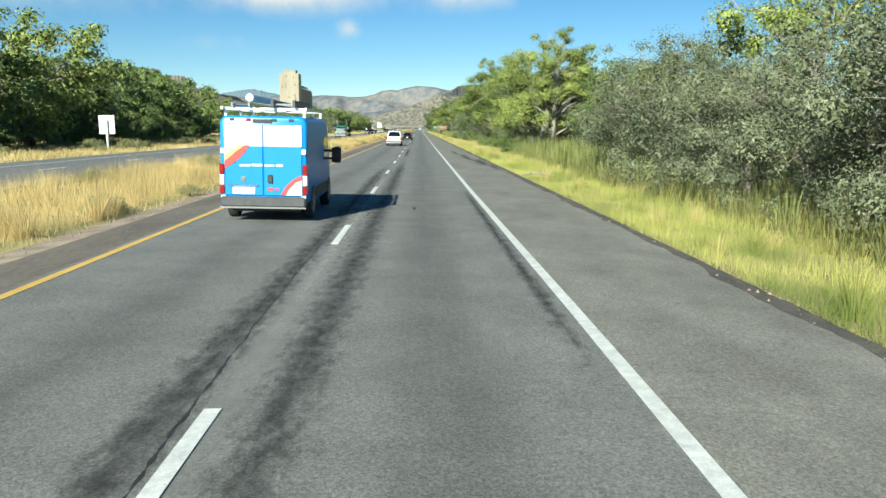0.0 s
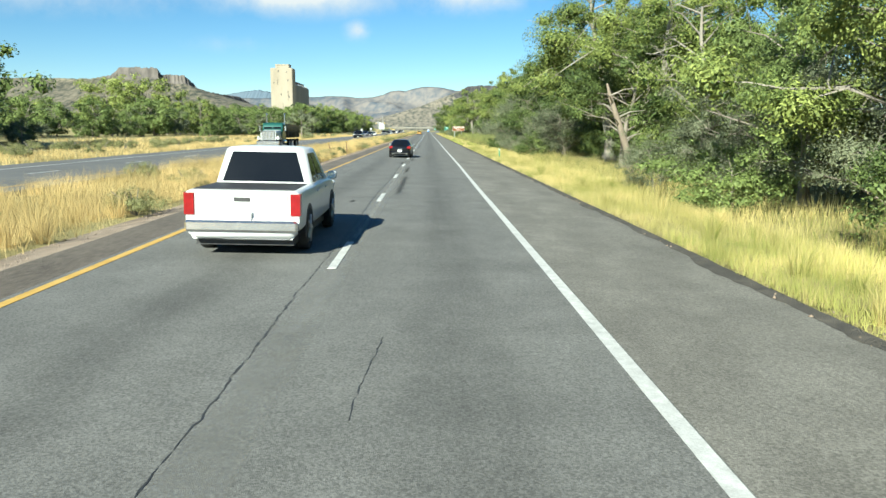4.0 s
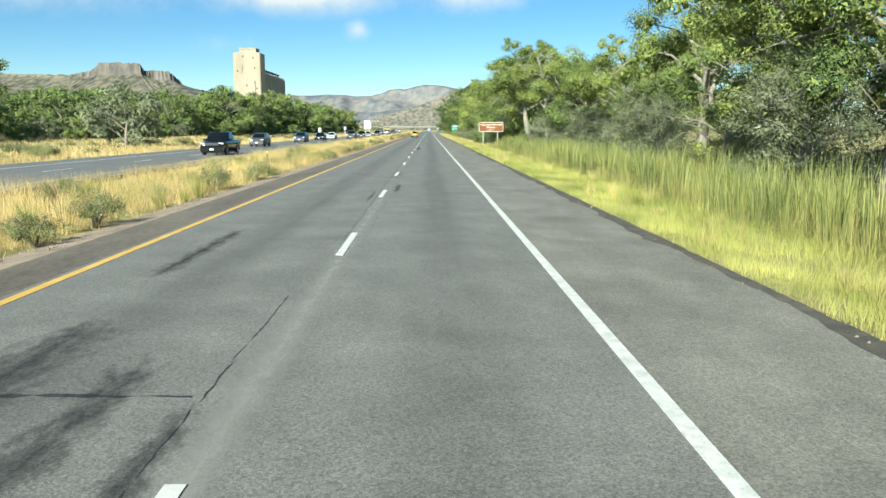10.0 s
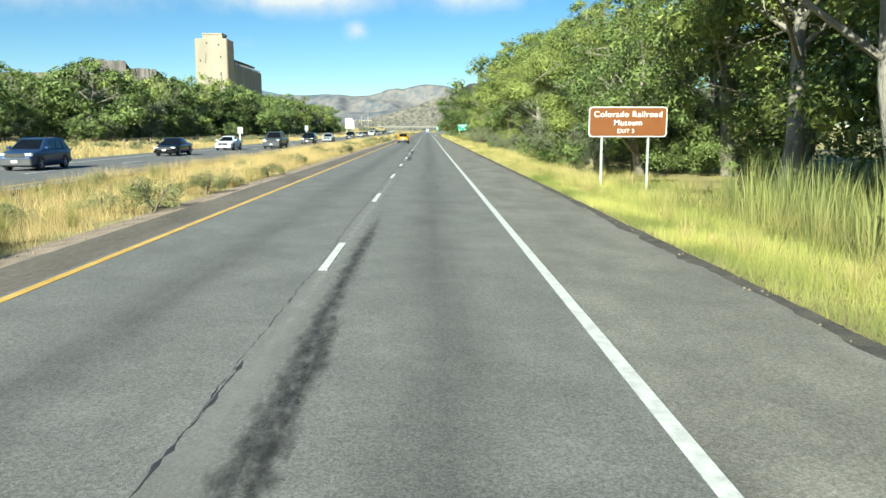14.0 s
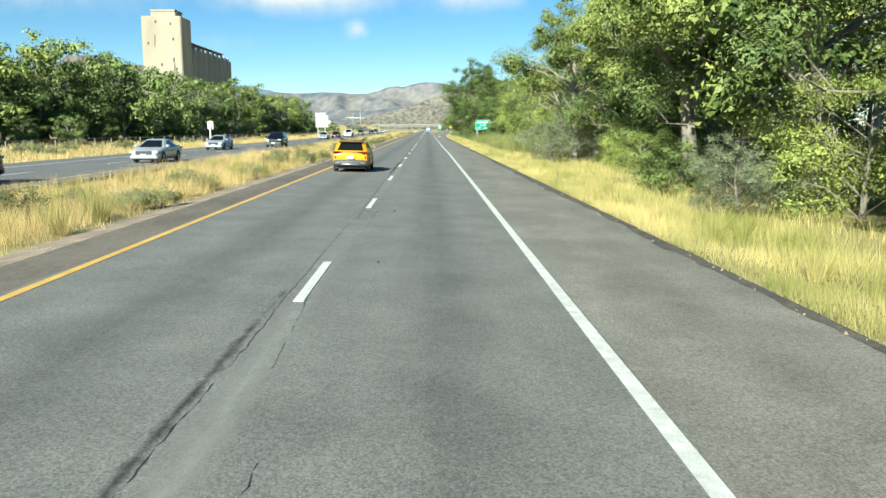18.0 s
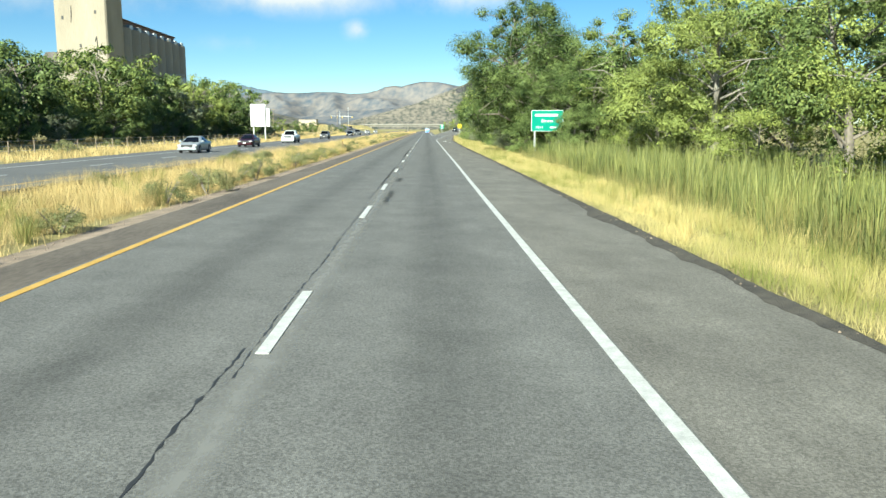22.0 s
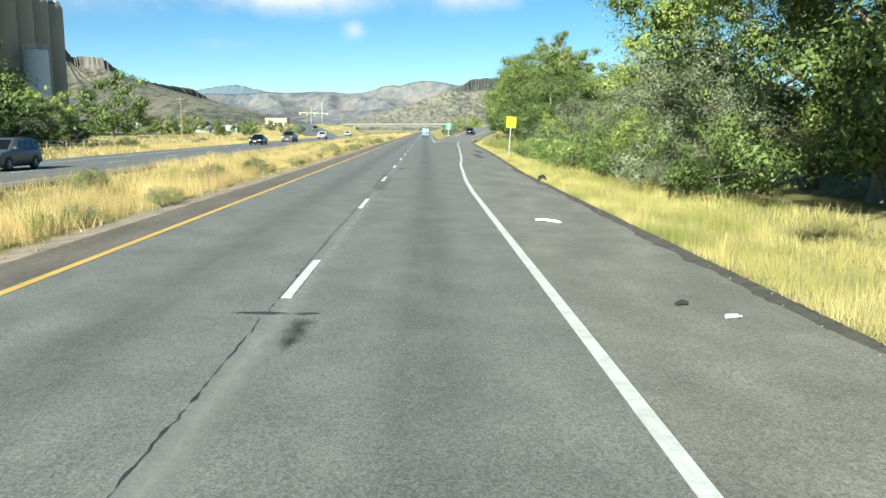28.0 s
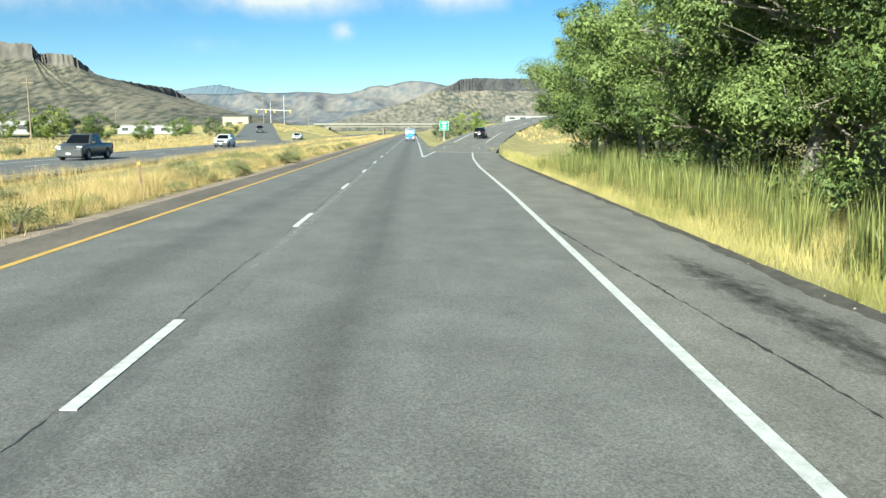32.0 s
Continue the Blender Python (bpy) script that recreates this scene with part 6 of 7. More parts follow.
V = {
    "glass": surface("dark_car_glass", (0.004, 0.005, 0.006), (0.009, 0.010, 0.012), 1, 0.05, spec=0.4),
    "tyre": surface("tyre_rubber", (0.018, 0.018, 0.018), (0.035, 0.035, 0.034), 8, 0.85, bump=0.3, bump_scale=40),
    "rim": surface("alloy_rim", (0.30, 0.30, 0.31), (0.45, 0.45, 0.46), 6, 0.35, 0.8),
    "trim": surface("black_plastic", (0.022, 0.022, 0.023), (0.045, 0.045, 0.046), 6, 0.6),
    "grey_trim": surface("grey_plastic", (0.045, 0.046, 0.05), (0.085, 0.086, 0.09), 6, 0.6),
    "chrome": surface("chrome", (0.6, 0.6, 0.6), (0.75, 0.75, 0.75), 4, 0.15, 0.9),
    "red": surface("red_lens", (0.17, 0.005, 0.007), (0.30, 0.01, 0.013), 10, 0.2),
    "dark_red": surface("dark_red_lens", (0.07, 0.004, 0.006), (0.15, 0.007, 0.010), 10, 0.15),
    "clear": surface("clear_lens", (0.42, 0.43, 0.44), (0.56, 0.56, 0.56), 10, 0.12),
    "plate": surface("number_plate", (0.66, 0.67, 0.66), (0.8, 0.8, 0.79), 4, 0.5),
    "white": car_paint("white_paint", (0.74, 0.75, 0.75), metal=0.0),
    "black": car_paint("black_paint", (0.007, 0.0075, 0.009), 0.12, 0.0),
    "grey": car_paint("grey_paint", (0.10, 0.105, 0.11)),
    "silver": car_paint("silver_paint", (0.42, 0.45, 0.47)),
    "navy": car_paint("navy_paint", (0.03, 0.065, 0.15)),
    "yellow": car_paint("yellow_paint", (0.72, 0.36, 0.012), 0.3),
    "van_blue": car_paint("van_blue", (0.015, 0.23, 0.62), 0.35, 0.0),
    "van_red": car_paint("van_red", (0.72, 0.07, 0.06), 0.4, 0.0),
    "van_orange": car_paint("van_orange", (0.80, 0.40, 0.16), 0.4, 0.0),
    "teal": car_paint("teal_paint", (0.02, 0.10, 0.085), 0.3),
    "dump_green": car_paint("dump_green", (0.010, 0.018, 0.016), 0.5, 0.0),
    "tarp": car_paint("tarpaulin", (0.03, 0.20, 0.19), 0.7, 0.0),
    "cream": car_paint("cream_paint", (0.52, 0.55, 0.54), 0.35, 0.0),
    "maroon": car_paint("maroon_paint", (0.05, 0.012, 0.018)),
}


def shell_data(stations, n=5):
    """A body lofted along y. stations: y, floor, top, half width, roundness of the upper edge."""
    v, f = [], []
    rows = np.array(stations, float)
    steps = np.arange(len(rows))
    fine = np.linspace(0, len(rows) - 1, 3 * (len(rows) - 1) + 1)
    slope = np.gradient(rows, axis=0)
    k = np.minimum(fine.astype(int), len(rows) - 2)
    u = (fine - k)[:, None]
    curve = (2 * u ** 3 - 3 * u ** 2 + 1) * rows[k] + (u ** 3 - 2 * u ** 2 + u) * slope[k] + (3 * u ** 2 - 2 * u ** 3) * rows[k + 1] + (u ** 3 - u ** 2) * slope[k + 1]
    lin = np.stack([np.interp(fine, steps, rows[:, j]) for j in range(5)], 1)
    stations = 0.5 * curve + 0.5 * lin
    for y, z0, z1, w, r in stations:
        half = [(w * 0.9, z0), (w, z0 + 0.10), (w, z0 + (z1 - z0) * 0.55)]
        half += [(w - r * 0.6 * (1 - math.cos(a)) - 0.02 * k, z1 - r * (1 - math.sin(a))) for k, a in enumerate(np.linspace(0, math.pi / 2, n))]
        v += [(x, y, z) for x, z in half] + [(-x, y, z) for x, z in reversed(half)]
    m = 2 * (3 + n)
    stations = list(stations)
    for i in range(len(stations) - 1):
        f += [(i * m + k, (i + 1) * m + k, (i + 1) * m + (k + 1) % m, i * m + (k + 1) % m) for k in range(m)]
    return v, f + [tuple(range(m)), tuple(reversed(range(len(v) - m, len(v))))]


def wheel(parent, x, y, r, w, name="wheel"):
    side = 1 if x > 0 else -1
    wh = child(name, mesh("hub", *tube_data([(x - side * w, y, r), (x - side * 0.02, y, r)], [r * 0.3, r * 0.3], 10), V["trim"]), parent)
    n, ring = 22, []
    prof = [(-w, 0.72), (-w, 0.94), (-w * 0.85, 1.0), (-w * 0.15, 1.0), (0.0, 0.94), (0.0, 0.68)]
    v = [(x + side * px, y + r * pr * math.cos(2 * math.pi * k / n), r + r * pr * math.sin(2 * math.pi * k / n)) for px, pr in prof for k in range(n)]
    m = len(prof)
    f = [(i * n + k, i * n + (k + 1) % n, ((i + 1) % m) * n + (k + 1) % n, ((i + 1) % m) * n + k) for i in range(m) for k in range(n)]
    child("tyre", mesh("tyre", v, f, V["tyre"], True), wh)
    spokes = []
    for k in range(5):
        a = 2 * math.pi * k / 5
        spokes.append(tube_data([(x - side * 0.012, y, r), (x - side * 0.02, y + 0.66 * r * math.cos(a), r + 0.66 * r * math.sin(a))], [r * 0.13, r * 0.10], 5))
    spokes.append(tube_data([(x - side * 0.05, y + r * 0.67 * math.cos(a), r + r * 0.67 * math.sin(a)) for a in np.linspace(0, 2 * math.pi, 19)], [r * 0.05] * 19, 5, False))
    child("rim", mesh("rim", *joined(spokes), V["rim"], True), wh)


def arch_data(x, y, r, t=0.02):
    side = 1 if x > 0 else -1
    n = 16
    pts = [(y + r * math.cos(a), r * 0.86 + r * math.sin(a)) for a in np.linspace(-0.25, math.pi + 0.25, n)]
    v = [(x, p, z) for p, z in pts] + [(x + side * t, p, z) for p, z in pts]
    return v, [tuple(range(n)), tuple(range(n, 2 * n))] + [(i, i + 1, i + n + 1, i + n) for i in range(n - 1)]


def pane(parent, name, corners, mat, proud, label=""):
    """A flat pane on four corners, pushed out along its normal, with a thickness."""
    c = [Vector(p) for p in corners]
    nrm = (c[1] - c[0]).cross(c[3] - c[0]).normalized()
    v = [tuple(p + nrm * proud) for p in c] + [tuple(p - nrm * 0.01) for p in c]
    return child(name, mesh(name, v, [(0, 1, 2, 3), (7, 6, 5, 4), (0, 4, 5, 1), (1, 5, 6, 2), (2, 6, 7, 3), (3, 7, 4, 0)], mat), parent, label)


def inset(a, b, u, w):
    """A point between two edges: a = (low, high) at one side, b at the other."""
    lo = Vector(a[0]).lerp(Vector(b[0]), u)
    hi = Vector(a[1]).lerp(Vector(b[1]), u)
    return lo.lerp(hi, w)


def cabin_of(car, paint, y0, y1, y2, y3, wb, wt, zb, zt, panes, side=0.01):
    """The cabin: its foot from y0 (rear) to y3 (front) at zb, its roof from y1 to y2 at zt, with the glass in it. panes: shares along each side."""
    def ring(ya, yb, w, z, c):
        return [(-w + c, ya, z), (w - c, ya, z), (w, ya + c, z), (w, yb - c * 1.3, z), (w - c, yb, z), (-w + c, yb, z), (-w, yb - c * 1.3, z), (-w, ya + c, z)]
    foot, top = ring(y0, y3, wb, zb, 0.10), ring(y1, y2, wt, zt - 0.06, 0.13)
    v = foot + top + ring(y1 + 0.06, y2 - 0.08, wt - 0.05, zt - 0.022, 0.15) + ring(y1 + 0.24, y2 - 0.3, wt - 0.2, zt, 0.2)
    f = [(8 * j + i, 8 * j + (i + 1) % 8, 8 * j + 8 + (i + 1) % 8, 8 * j + 8 + i) for j in range(3) for i in range(8)] + [tuple(range(24, 32)), tuple(reversed(range(8)))]
    cab = child("cabin", mesh("cabin", v, f, paint, True), car, "painted pillars and roof")
    rear = ((foot[0], top[0]), (foot[1], top[1]))
    pane(cab, "rear_window", [inset(*rear, side * 0.6, 0.10), inset(*rear, 1 - side * 0.6, 0.10), inset(*rear, 1 - side, 0.93), inset(*rear, side, 0.93)], V["glass"], 0.012, "dark rear window")
    front = ((foot[4], top[4]), (foot[5], top[5]))
    pane(cab, "windscreen", [inset(*front, 0.01, 0.06), inset(*front, 0.99, 0.06), inset(*front, 0.99, 0.94), inset(*front, 0.01, 0.94)], V["glass"], 0.012, "windscreen")
    for s in (1, -1):
        edge = ((foot[2], top[2]), (foot[3], top[3])) if s > 0 else ((foot[6], top[6]), (foot[7], top[7]))
        for a, b in panes:
            a, b = (a, b) if s > 0 else (1 - b, 1 - a)
            pane(cab, "side_window", [inset(*edge, a, 0.08), inset(*edge, b, 0.08), inset(*edge, b, 0.9), inset(*edge, a, 0.9)], V["glass"], 0.01)
    return cab


def car(name, label, at, paint, L, W, H, belt, stations, cab, panes, wheel_r, axles, rear_z, front_z, group, rails=False, clad=None, style="sedan", cabin_paint=None):
    """A passenger vehicle from its rear at y = 0 to its nose at y = L."""
    c = thing(name, label, "car" if style != "pickup" else "pickup truck", at, group)
    w = W / 2
    body = child("body", mesh("body", *shell_data(stations), paint, True), c)
    cabin_of(c, cabin_paint or paint, *cab, w - 0.05, w - {"sedan": 0.30, "suv": 0.2, "pickup": 0.22}[style], belt - 0.02, H, panes, 0.07 if style == "suv" else 0.03)
    for s in (1, -1):
        for y in axles:
            child("wheel_arch", mesh("wheel_arch", *arch_data(s * (w - 0.015), y, wheel_r * 1.17), V["trim"]), body)
            wheel(c, s * (w + 0.012), y, wheel_r, 0.22)
        # lamps
        lamp = [(w - 0.03, 0.0), (w - 0.05, 0.10), (w - 0.14, 0.15), (w - 0.24, 0.14), (w - 0.36, 0.06), (w - 0.55, 0.02), (w - 0.55, -0.04), (w - 0.40, -0.06), (w - 0.20, -0.06), (w - 0.07, -0.05)] if style == "sedan" else [(w - 0.03, -0.07), (w - 0.03, 0.05), (w - 0.30, 0.05), (w - 0.52, 0.03), (w - 0.52, -0.01), (w - 0.34, -0.03), (w - 0.24, -0.09)] if style == "suv" else [(w + 0.01, -0.24), (w + 0.01, 0.14), (w - 0.16, 0.14), (w - 0.16, -0.24)]
        child("tail_lamp", mesh("tail_lamp", [(s * x, y, rear_z + z) for y in (-0.03, 0.16) for x, z in lamp], [tuple(range(len(lamp))), tuple(range(len(lamp), 2 * len(lamp)))] + [(i, (i + 1) % len(lamp), (i + 1) % len(lamp) + len(lamp), i + len(lamp)) for i in range(len(lamp))], V["dark_red" if style == "suv" else "red"], style == "sedan"), body, "red tail lamp")
        child("headlamp", mesh("headlamp", *box_data(*sorted((s * (w - 0.05), s * (w - 0.48))), L - 0.22, L - 0.02, front_z - 0.07, front_z + 0.08, 0.03), V["clear"]), body, "clear headlamp")
        mirror = child("mirror", mesh("mirror", *box_data(*sorted((s * (w - 0.02), s * (w + 0.2))), cab[3] - 0.45, cab[3] - 0.28, belt + 0.0, belt + 0.17, 0.04), paint), c)
        child("mirror_glass", mesh("mirror_glass", *box_data(*sorted((s * (w + 0.0), s * (w + 0.18))), cab[3] - 0.458, cab[3] - 0.45, belt + 0.02, belt + 0.15), V["chrome"]), mirror)
        for k, y in enumerate((0.40, 0.62)):
            child("door_handle", mesh("door_handle", *box_data(*sorted((s * (w - 0.01), s * (w + 0.025))), L * y - 0.1, L * y + 0.1, belt - 0.16, belt - 0.12, 0.01), paint), body)
        if rails:
            y0, y1 = cab[1] + 0.15, cab[2] - 0.2
            child("roof_rail", mesh("roof_rail", *tube_data([(s * (w - 0.33), y0, H - 0.03), (s * (w - 0.33), y0 + 0.15, H + 0.06), (s * (w - 0.33), y1 - 0.15, H + 0.06), (s * (w - 0.33), y1, H - 0.03)], [0.025] * 4, 6), V["trim"]), c)
    lower = V["grey_trim"] if clad else paint
    child("rear_bumper", mesh("rear_bumper", *box_data(-w + 0.05, w - 0.05, -0.09, 0.15, 0.32, rear_z - (0.37 if style == "suv" else 0.24), 0.07 if style == "suv" else 0.09), lower, True), body, "rear bumper")
    child("front_bumper", mesh("front_bumper", *box_data(-w + 0.06, w - 0.06, L - 0.12, L + 0.07, 0.26, front_z - 0.2, 0.05), lower), body, "front bumper")
    child("grille", mesh("grille", *box_data(-w * 0.55, w * 0.55, L - 0.06, L + 0.02, front_z - 0.16, front_z + 0.07, 0.02), V["trim"]), body, "dark grille")
    child("rear_plate", mesh("rear_plate", *box_data(-0.17, 0.17, -0.112, -0.085, rear_z - 0.32, rear_z - 0.15), V["plate"]), body)
    child("front_plate", mesh("front_plate", *box_data(-0.16, 0.16, L + 0.07, L + 0.085, 0.42, 0.55), V["plate"]), body)
    child("underbody", mesh("underbody", *box_data(-w + 0.14, w - 0.14, 0.15, L - 0.2, 0.2, 0.36), V["trim"]), c, "dark underbody")
    return c


def on_road(x, y, turn, far):
    z = 0.156 if far else -0.021 * x
    return Matrix.Translation((x, y, z)) @ pose(0, 0, 0, 0, 0 if far else 1.2, turn)


def sedan(label, at, paint, group, name="sedan"):
    c = car(name, label, at, paint, 4.75, 1.8, 1.44, 0.93,
            [(-0.04, 0.40, 0.84, 0.62, 0.14), (0.02, 0.30, 0.95, 0.77, 0.13), (0.16, 0.25, 1.0, 0.85, 0.12), (0.75, 0.2, 1.02, 0.9, 0.10), (1.4, 0.2, 0.97, 0.9, 0.08), (3.1, 0.2, 0.95, 0.9, 0.08), (3.9, 0.2, 0.86, 0.89, 0.12), (4.5, 0.24, 0.74, 0.84, 0.16), (4.75, 0.32, 0.62, 0.74, 0.18)],
            (0.62, 1.55, 2.60, 3.62), ((0.20, 0.50), (0.53, 0.82)), 0.33, (0.95, 3.80), 0.80, 0.66, group)
    return c


def suv(label, at, paint, group, clad=True, H=1.66, L=4.45, W=1.82, name="suv", cabin_paint=None):
    k = L / 4.45
    return car(name, label, at, paint, L, W, H, 1.07,
               [(0, 0.42, 1.02, W / 2 - 0.08, 0.10), (0.12, 0.34, 1.07, W / 2 - 0.02, 0.08), (0.7, 0.24, 1.08, W / 2, 0.07), (3.0 * k, 0.24, 1.07, W / 2, 0.07), (3.7 * k, 0.24, 1.0, W / 2 - 0.01, 0.10), (4.25 * k, 0.28, 0.90, W / 2 - 0.06, 0.14), (L, 0.34, 0.78, W / 2 - 0.14, 0.16)],
               (0.05, 0.52, 2.5 * k, 3.4 * k), ((0.05, 0.22), (0.26, 0.52), (0.55, 0.84)), 0.35, (0.86, 3.55 * k), 1.0, 0.82, group, rails=True, clad=clad, style="suv", cabin_paint=cabin_paint)


def pickup(label, at, paint, group, L=5.6, W=1.98, name="pickup_truck"):
    c = car(name, label, at, paint, L, W, 1.88, 1.16,
            [(0, 0.52, 1.14, W / 2 - 0.04, 0.05), (0.1, 0.44, 1.17, W / 2, 0.05), (2.0, 0.38, 1.18, W / 2, 0.06), (4.0, 0.38, 1.17, W / 2, 0.07), (4.9, 0.40, 1.12, W / 2 - 0.02, 0.10), (5.45, 0.42, 1.02, W / 2 - 0.07, 0.12), (L, 0.46, 0.92, W / 2 - 0.12, 0.12)],
            (1.75, 1.95, 3.35, 4.15), ((0.06, 0.36), (0.41, 0.80)), 0.40, (1.1, 4.55), 0.98, 0.94, group, style="pickup")
    child("bed_liner", mesh("bed_liner", *boxes_data((-W / 2 + 0.12, W / 2 - 0.12, 0.12, 1.7, 1.172, 1.186)), V["trim"]), c, "open dark cargo bed")
    body = next(o for o in c.children if o.name.startswith("body"))
    gate = child("tailgate", mesh("tailgate", *box_data(-W / 2 + 0.2, W / 2 - 0.2, -0.03, 0.04, 0.68, 1.12, 0.02), paint), body, "flat tailgate")
    child("gate_handle", mesh("gate_handle", *box_data(-0.14, 0.14, -0.045, -0.03, 0.98, 1.05, 0.005), V["trim"]), gate, "black handle")
    child("step_bumper", mesh("step_bumper", *box_data(-W / 2 + 0.02, W / 2 - 0.02, -0.16, 0.08, 0.46, 0.66, 0.04), V["chrome"]), body, "chrome step bumper")
    return c


def work_van(label, at):
    c = thing("work_van", label, "van", at)
    W, L, H = 2.05, 5.6, 2.5
    w = W / 2
    body = child("body", mesh("body", *shell_data([(0, 0.52, 2.42, w - 0.05, 0.16), (0.1, 0.42, 2.48, w - 0.01, 0.14), (1.2, 0.34, 2.5, w, 0.14), (3.7, 0.34, 2.5, w, 0.14), (4.15, 0.34, 2.42, w, 0.18), (4.85, 0.34, 1.42, w - 0.01, 0.2), (5.35, 0.34, 1.15, w - 0.06, 0.2), (L, 0.4, 0.85, w - 0.14, 0.2)]), V["van_blue"], True), c)
    # twin rear doors in their coloured areas, 8 mm proud one on another
    for s in (-1, 1):
        x0, x1 = sorted((s * 0.006, s * (w - 0.12)))
        door = child("rear_door", mesh("rear_door", *box_data(x0, x1, -0.03, 0.06, 0.62, 2.3, 0.02), V["van_blue"]), body, "blue rear door")
        child("door_top", mesh("door_top", *box_data(x0 + 0.01, x1 - 0.01, -0.038, -0.03, 1.78, 2.28), V["white"]), door, "white upper panel")
        child("hinge", mesh("hinge", *box_data(*sorted((s * (w - 0.13), s * (w - 0.03))), -0.05, 0.02, 1.6, 1.72, 0.01), V["white"]), door)
        for z0, z1, m in ((1.12, 1.36, "red"), (0.86, 1.11, "clear"), (0.66, 0.85, "red")):
            child("tail_lamp", mesh("tail_lamp", *box_data(*sorted((s * (w - 0.11), s * (w + 0.0))), -0.04, 0.14, z0, z1, 0.015), V[m]), body, "tall tail lamp in red and clear")
        for z0, z1, m in ((0.55, 0.63, "clear"), (0.40, 0.48, "red")):
            child("marker_lamp", mesh("marker_lamp", *box_data(*sorted((s * (w - 0.14), s * (w - 0.03))), -0.055, 0.05, z0, z1), V[m]), body)
        for y in (1.05, 4.55):
            child("wheel_arch", mesh("wheel_arch", *arch_data(s * (w - 0.01), y, 0.44), V["trim"]), body)
            wheel(c, s * (w + 0.005), y, 0.36, 0.23)
        mirror = child("mirror", mesh("mirror", *box_data(*sorted((s * (w + 0.14), s * (w + 0.40))), 4.05, 4.25, 1.25, 1.70, 0.04), V["trim"]), c, "large black towing mirror")
        child("mirror_arm", mesh("mirror_arm", *boxes_data((*sorted((s * (w - 0.03), s * (w + 0.16))), 4.12, 4.2, 1.34, 1.40), (*sorted((s * (w - 0.03), s * (w + 0.16))), 4.12, 4.2, 1.56, 1.62)), V["trim"]), mirror)
        child("side_window", mesh("side_window", *box_data(*sorted((s * (w - 0.02), s * (w + 0.006))), 3.3, 4.25, 1.35, 2.0), V["glass"]), body)
        child("sill", mesh("sill", *box_data(*sorted((s * (w - 0.02), s * (w + 0.012))), 1.5, 4.1, 0.5, 0.75), V["trim"]), body)
    poly = lambda nm, pts, m, y, lab: child(nm, mesh(nm, [(x, y, z) for x, z in pts], [tuple(range(len(pts)))], V[m]), body, lab)
    poly("stripe", [(-0.90, 1.25), (-0.90, 1.42), (-0.62, 1.66), (-0.42, 1.80), (-0.30, 1.80), (-0.44, 1.62), (-0.66, 1.40)], "van_red", -0.042, "curved red stripe")
    poly("stripe", [(-0.90, 1.42), (-0.90, 1.56), (-0.56, 1.80), (-0.42, 1.80), (-0.62, 1.66)], "van_orange", -0.044, "orange stripe")
    poly("stripe", [(-0.90, 1.56), (-0.90, 1.79), (-0.56, 1.79)], "white", -0.041, "white corner")
    poly("stripe", [(0.90, 1.0), (0.90, 1.12), (0.70, 1.02), (0.50, 0.82), (0.40, 0.64), (0.52, 0.64), (0.62, 0.80), (0.76, 0.94)], "van_red", -0.042, "curved red stripe")
    poly("stripe", [(0.90, 0.64), (0.90, 1.0), (0.76, 0.94), (0.62, 0.80), (0.52, 0.64)], "white", -0.044, "white lower corner")
    for x0, x1, z, h in ((-0.55, -0.30, 1.33, 0.045), (-0.27, -0.02, 1.34, 0.055), (0.03, 0.26, 1.335, 0.045), (0.30, 0.46, 1.34, 0.05), (0.10, 0.22, 0.78, 0.07), (0.26, 0.38, 0.78, 0.04)):
        child("lettering_bar", mesh("lettering_bar", *box_data(x0, x1, -0.045, -0.038, z - h / 2, z + h / 2), V["white" if z > 1 else "van_red"]), body)
    child("badge", mesh("badge", *tube_data([(-0.47, -0.05, 1.02), (-0.47, -0.03, 1.02)], [0.06, 0.06], 10), V["chrome"]), body)
    child("door_handle", mesh("door_handle", *box_data(0.10, 0.22, -0.06, -0.03, 0.92, 1.12, 0.02), V["trim"]), body, "black handle recess")
    child("plate_bar", mesh("plate_bar", *box_data(-0.82, -0.12, -0.06, -0.03, 0.84, 0.88, 0.01), V["chrome"]), body)
    child("number_plate", mesh("number_plate", *box_data(-0.72, -0.2, -0.048, -0.03, 0.66, 0.82), V["plate"]), body)
    child("rear_bumper", mesh("rear_bumper", *box_data(-w + 0.03, w - 0.03, -0.13, 0.2, 0.36, 0.6, 0.04), V["grey_trim"]), body, "dark grey rear step bumper")
    child("bumper_edge", mesh("bumper_edge", *box_data(-w + 0.02, w - 0.02, -0.15, -0.02, 0.33, 0.37), V["chrome"]), body)
    child("brake_lamp", mesh("brake_lamp", *box_data(-0.24, 0.20, -0.03, 0.06, 2.33, 2.41), V["trim"]), body, "high brake lamp housing")
    for x in (-0.72, -0.34, 0.26, 0.66):
        child("roof_lamp", mesh("roof_lamp", *box_data(x - 0.06, x + 0.06, -0.02, 0.08, 2.36, 2.42, 0.01), V["red" if x == -0.34 else "trim"]), body)
    child("windscreen", mesh("windscreen", [(-0.86, 4.21, 2.38), (0.86, 4.21, 2.38), (0.9, 4.83, 1.5), (-0.9, 4.83, 1.5)], [(0, 1, 2, 3)], V["glass"]), body)
    child("underbody", mesh("underbody", *box_data(-0.8, 0.8, 0.3, 5.2, 0.22, 0.5), V["trim"]), c)
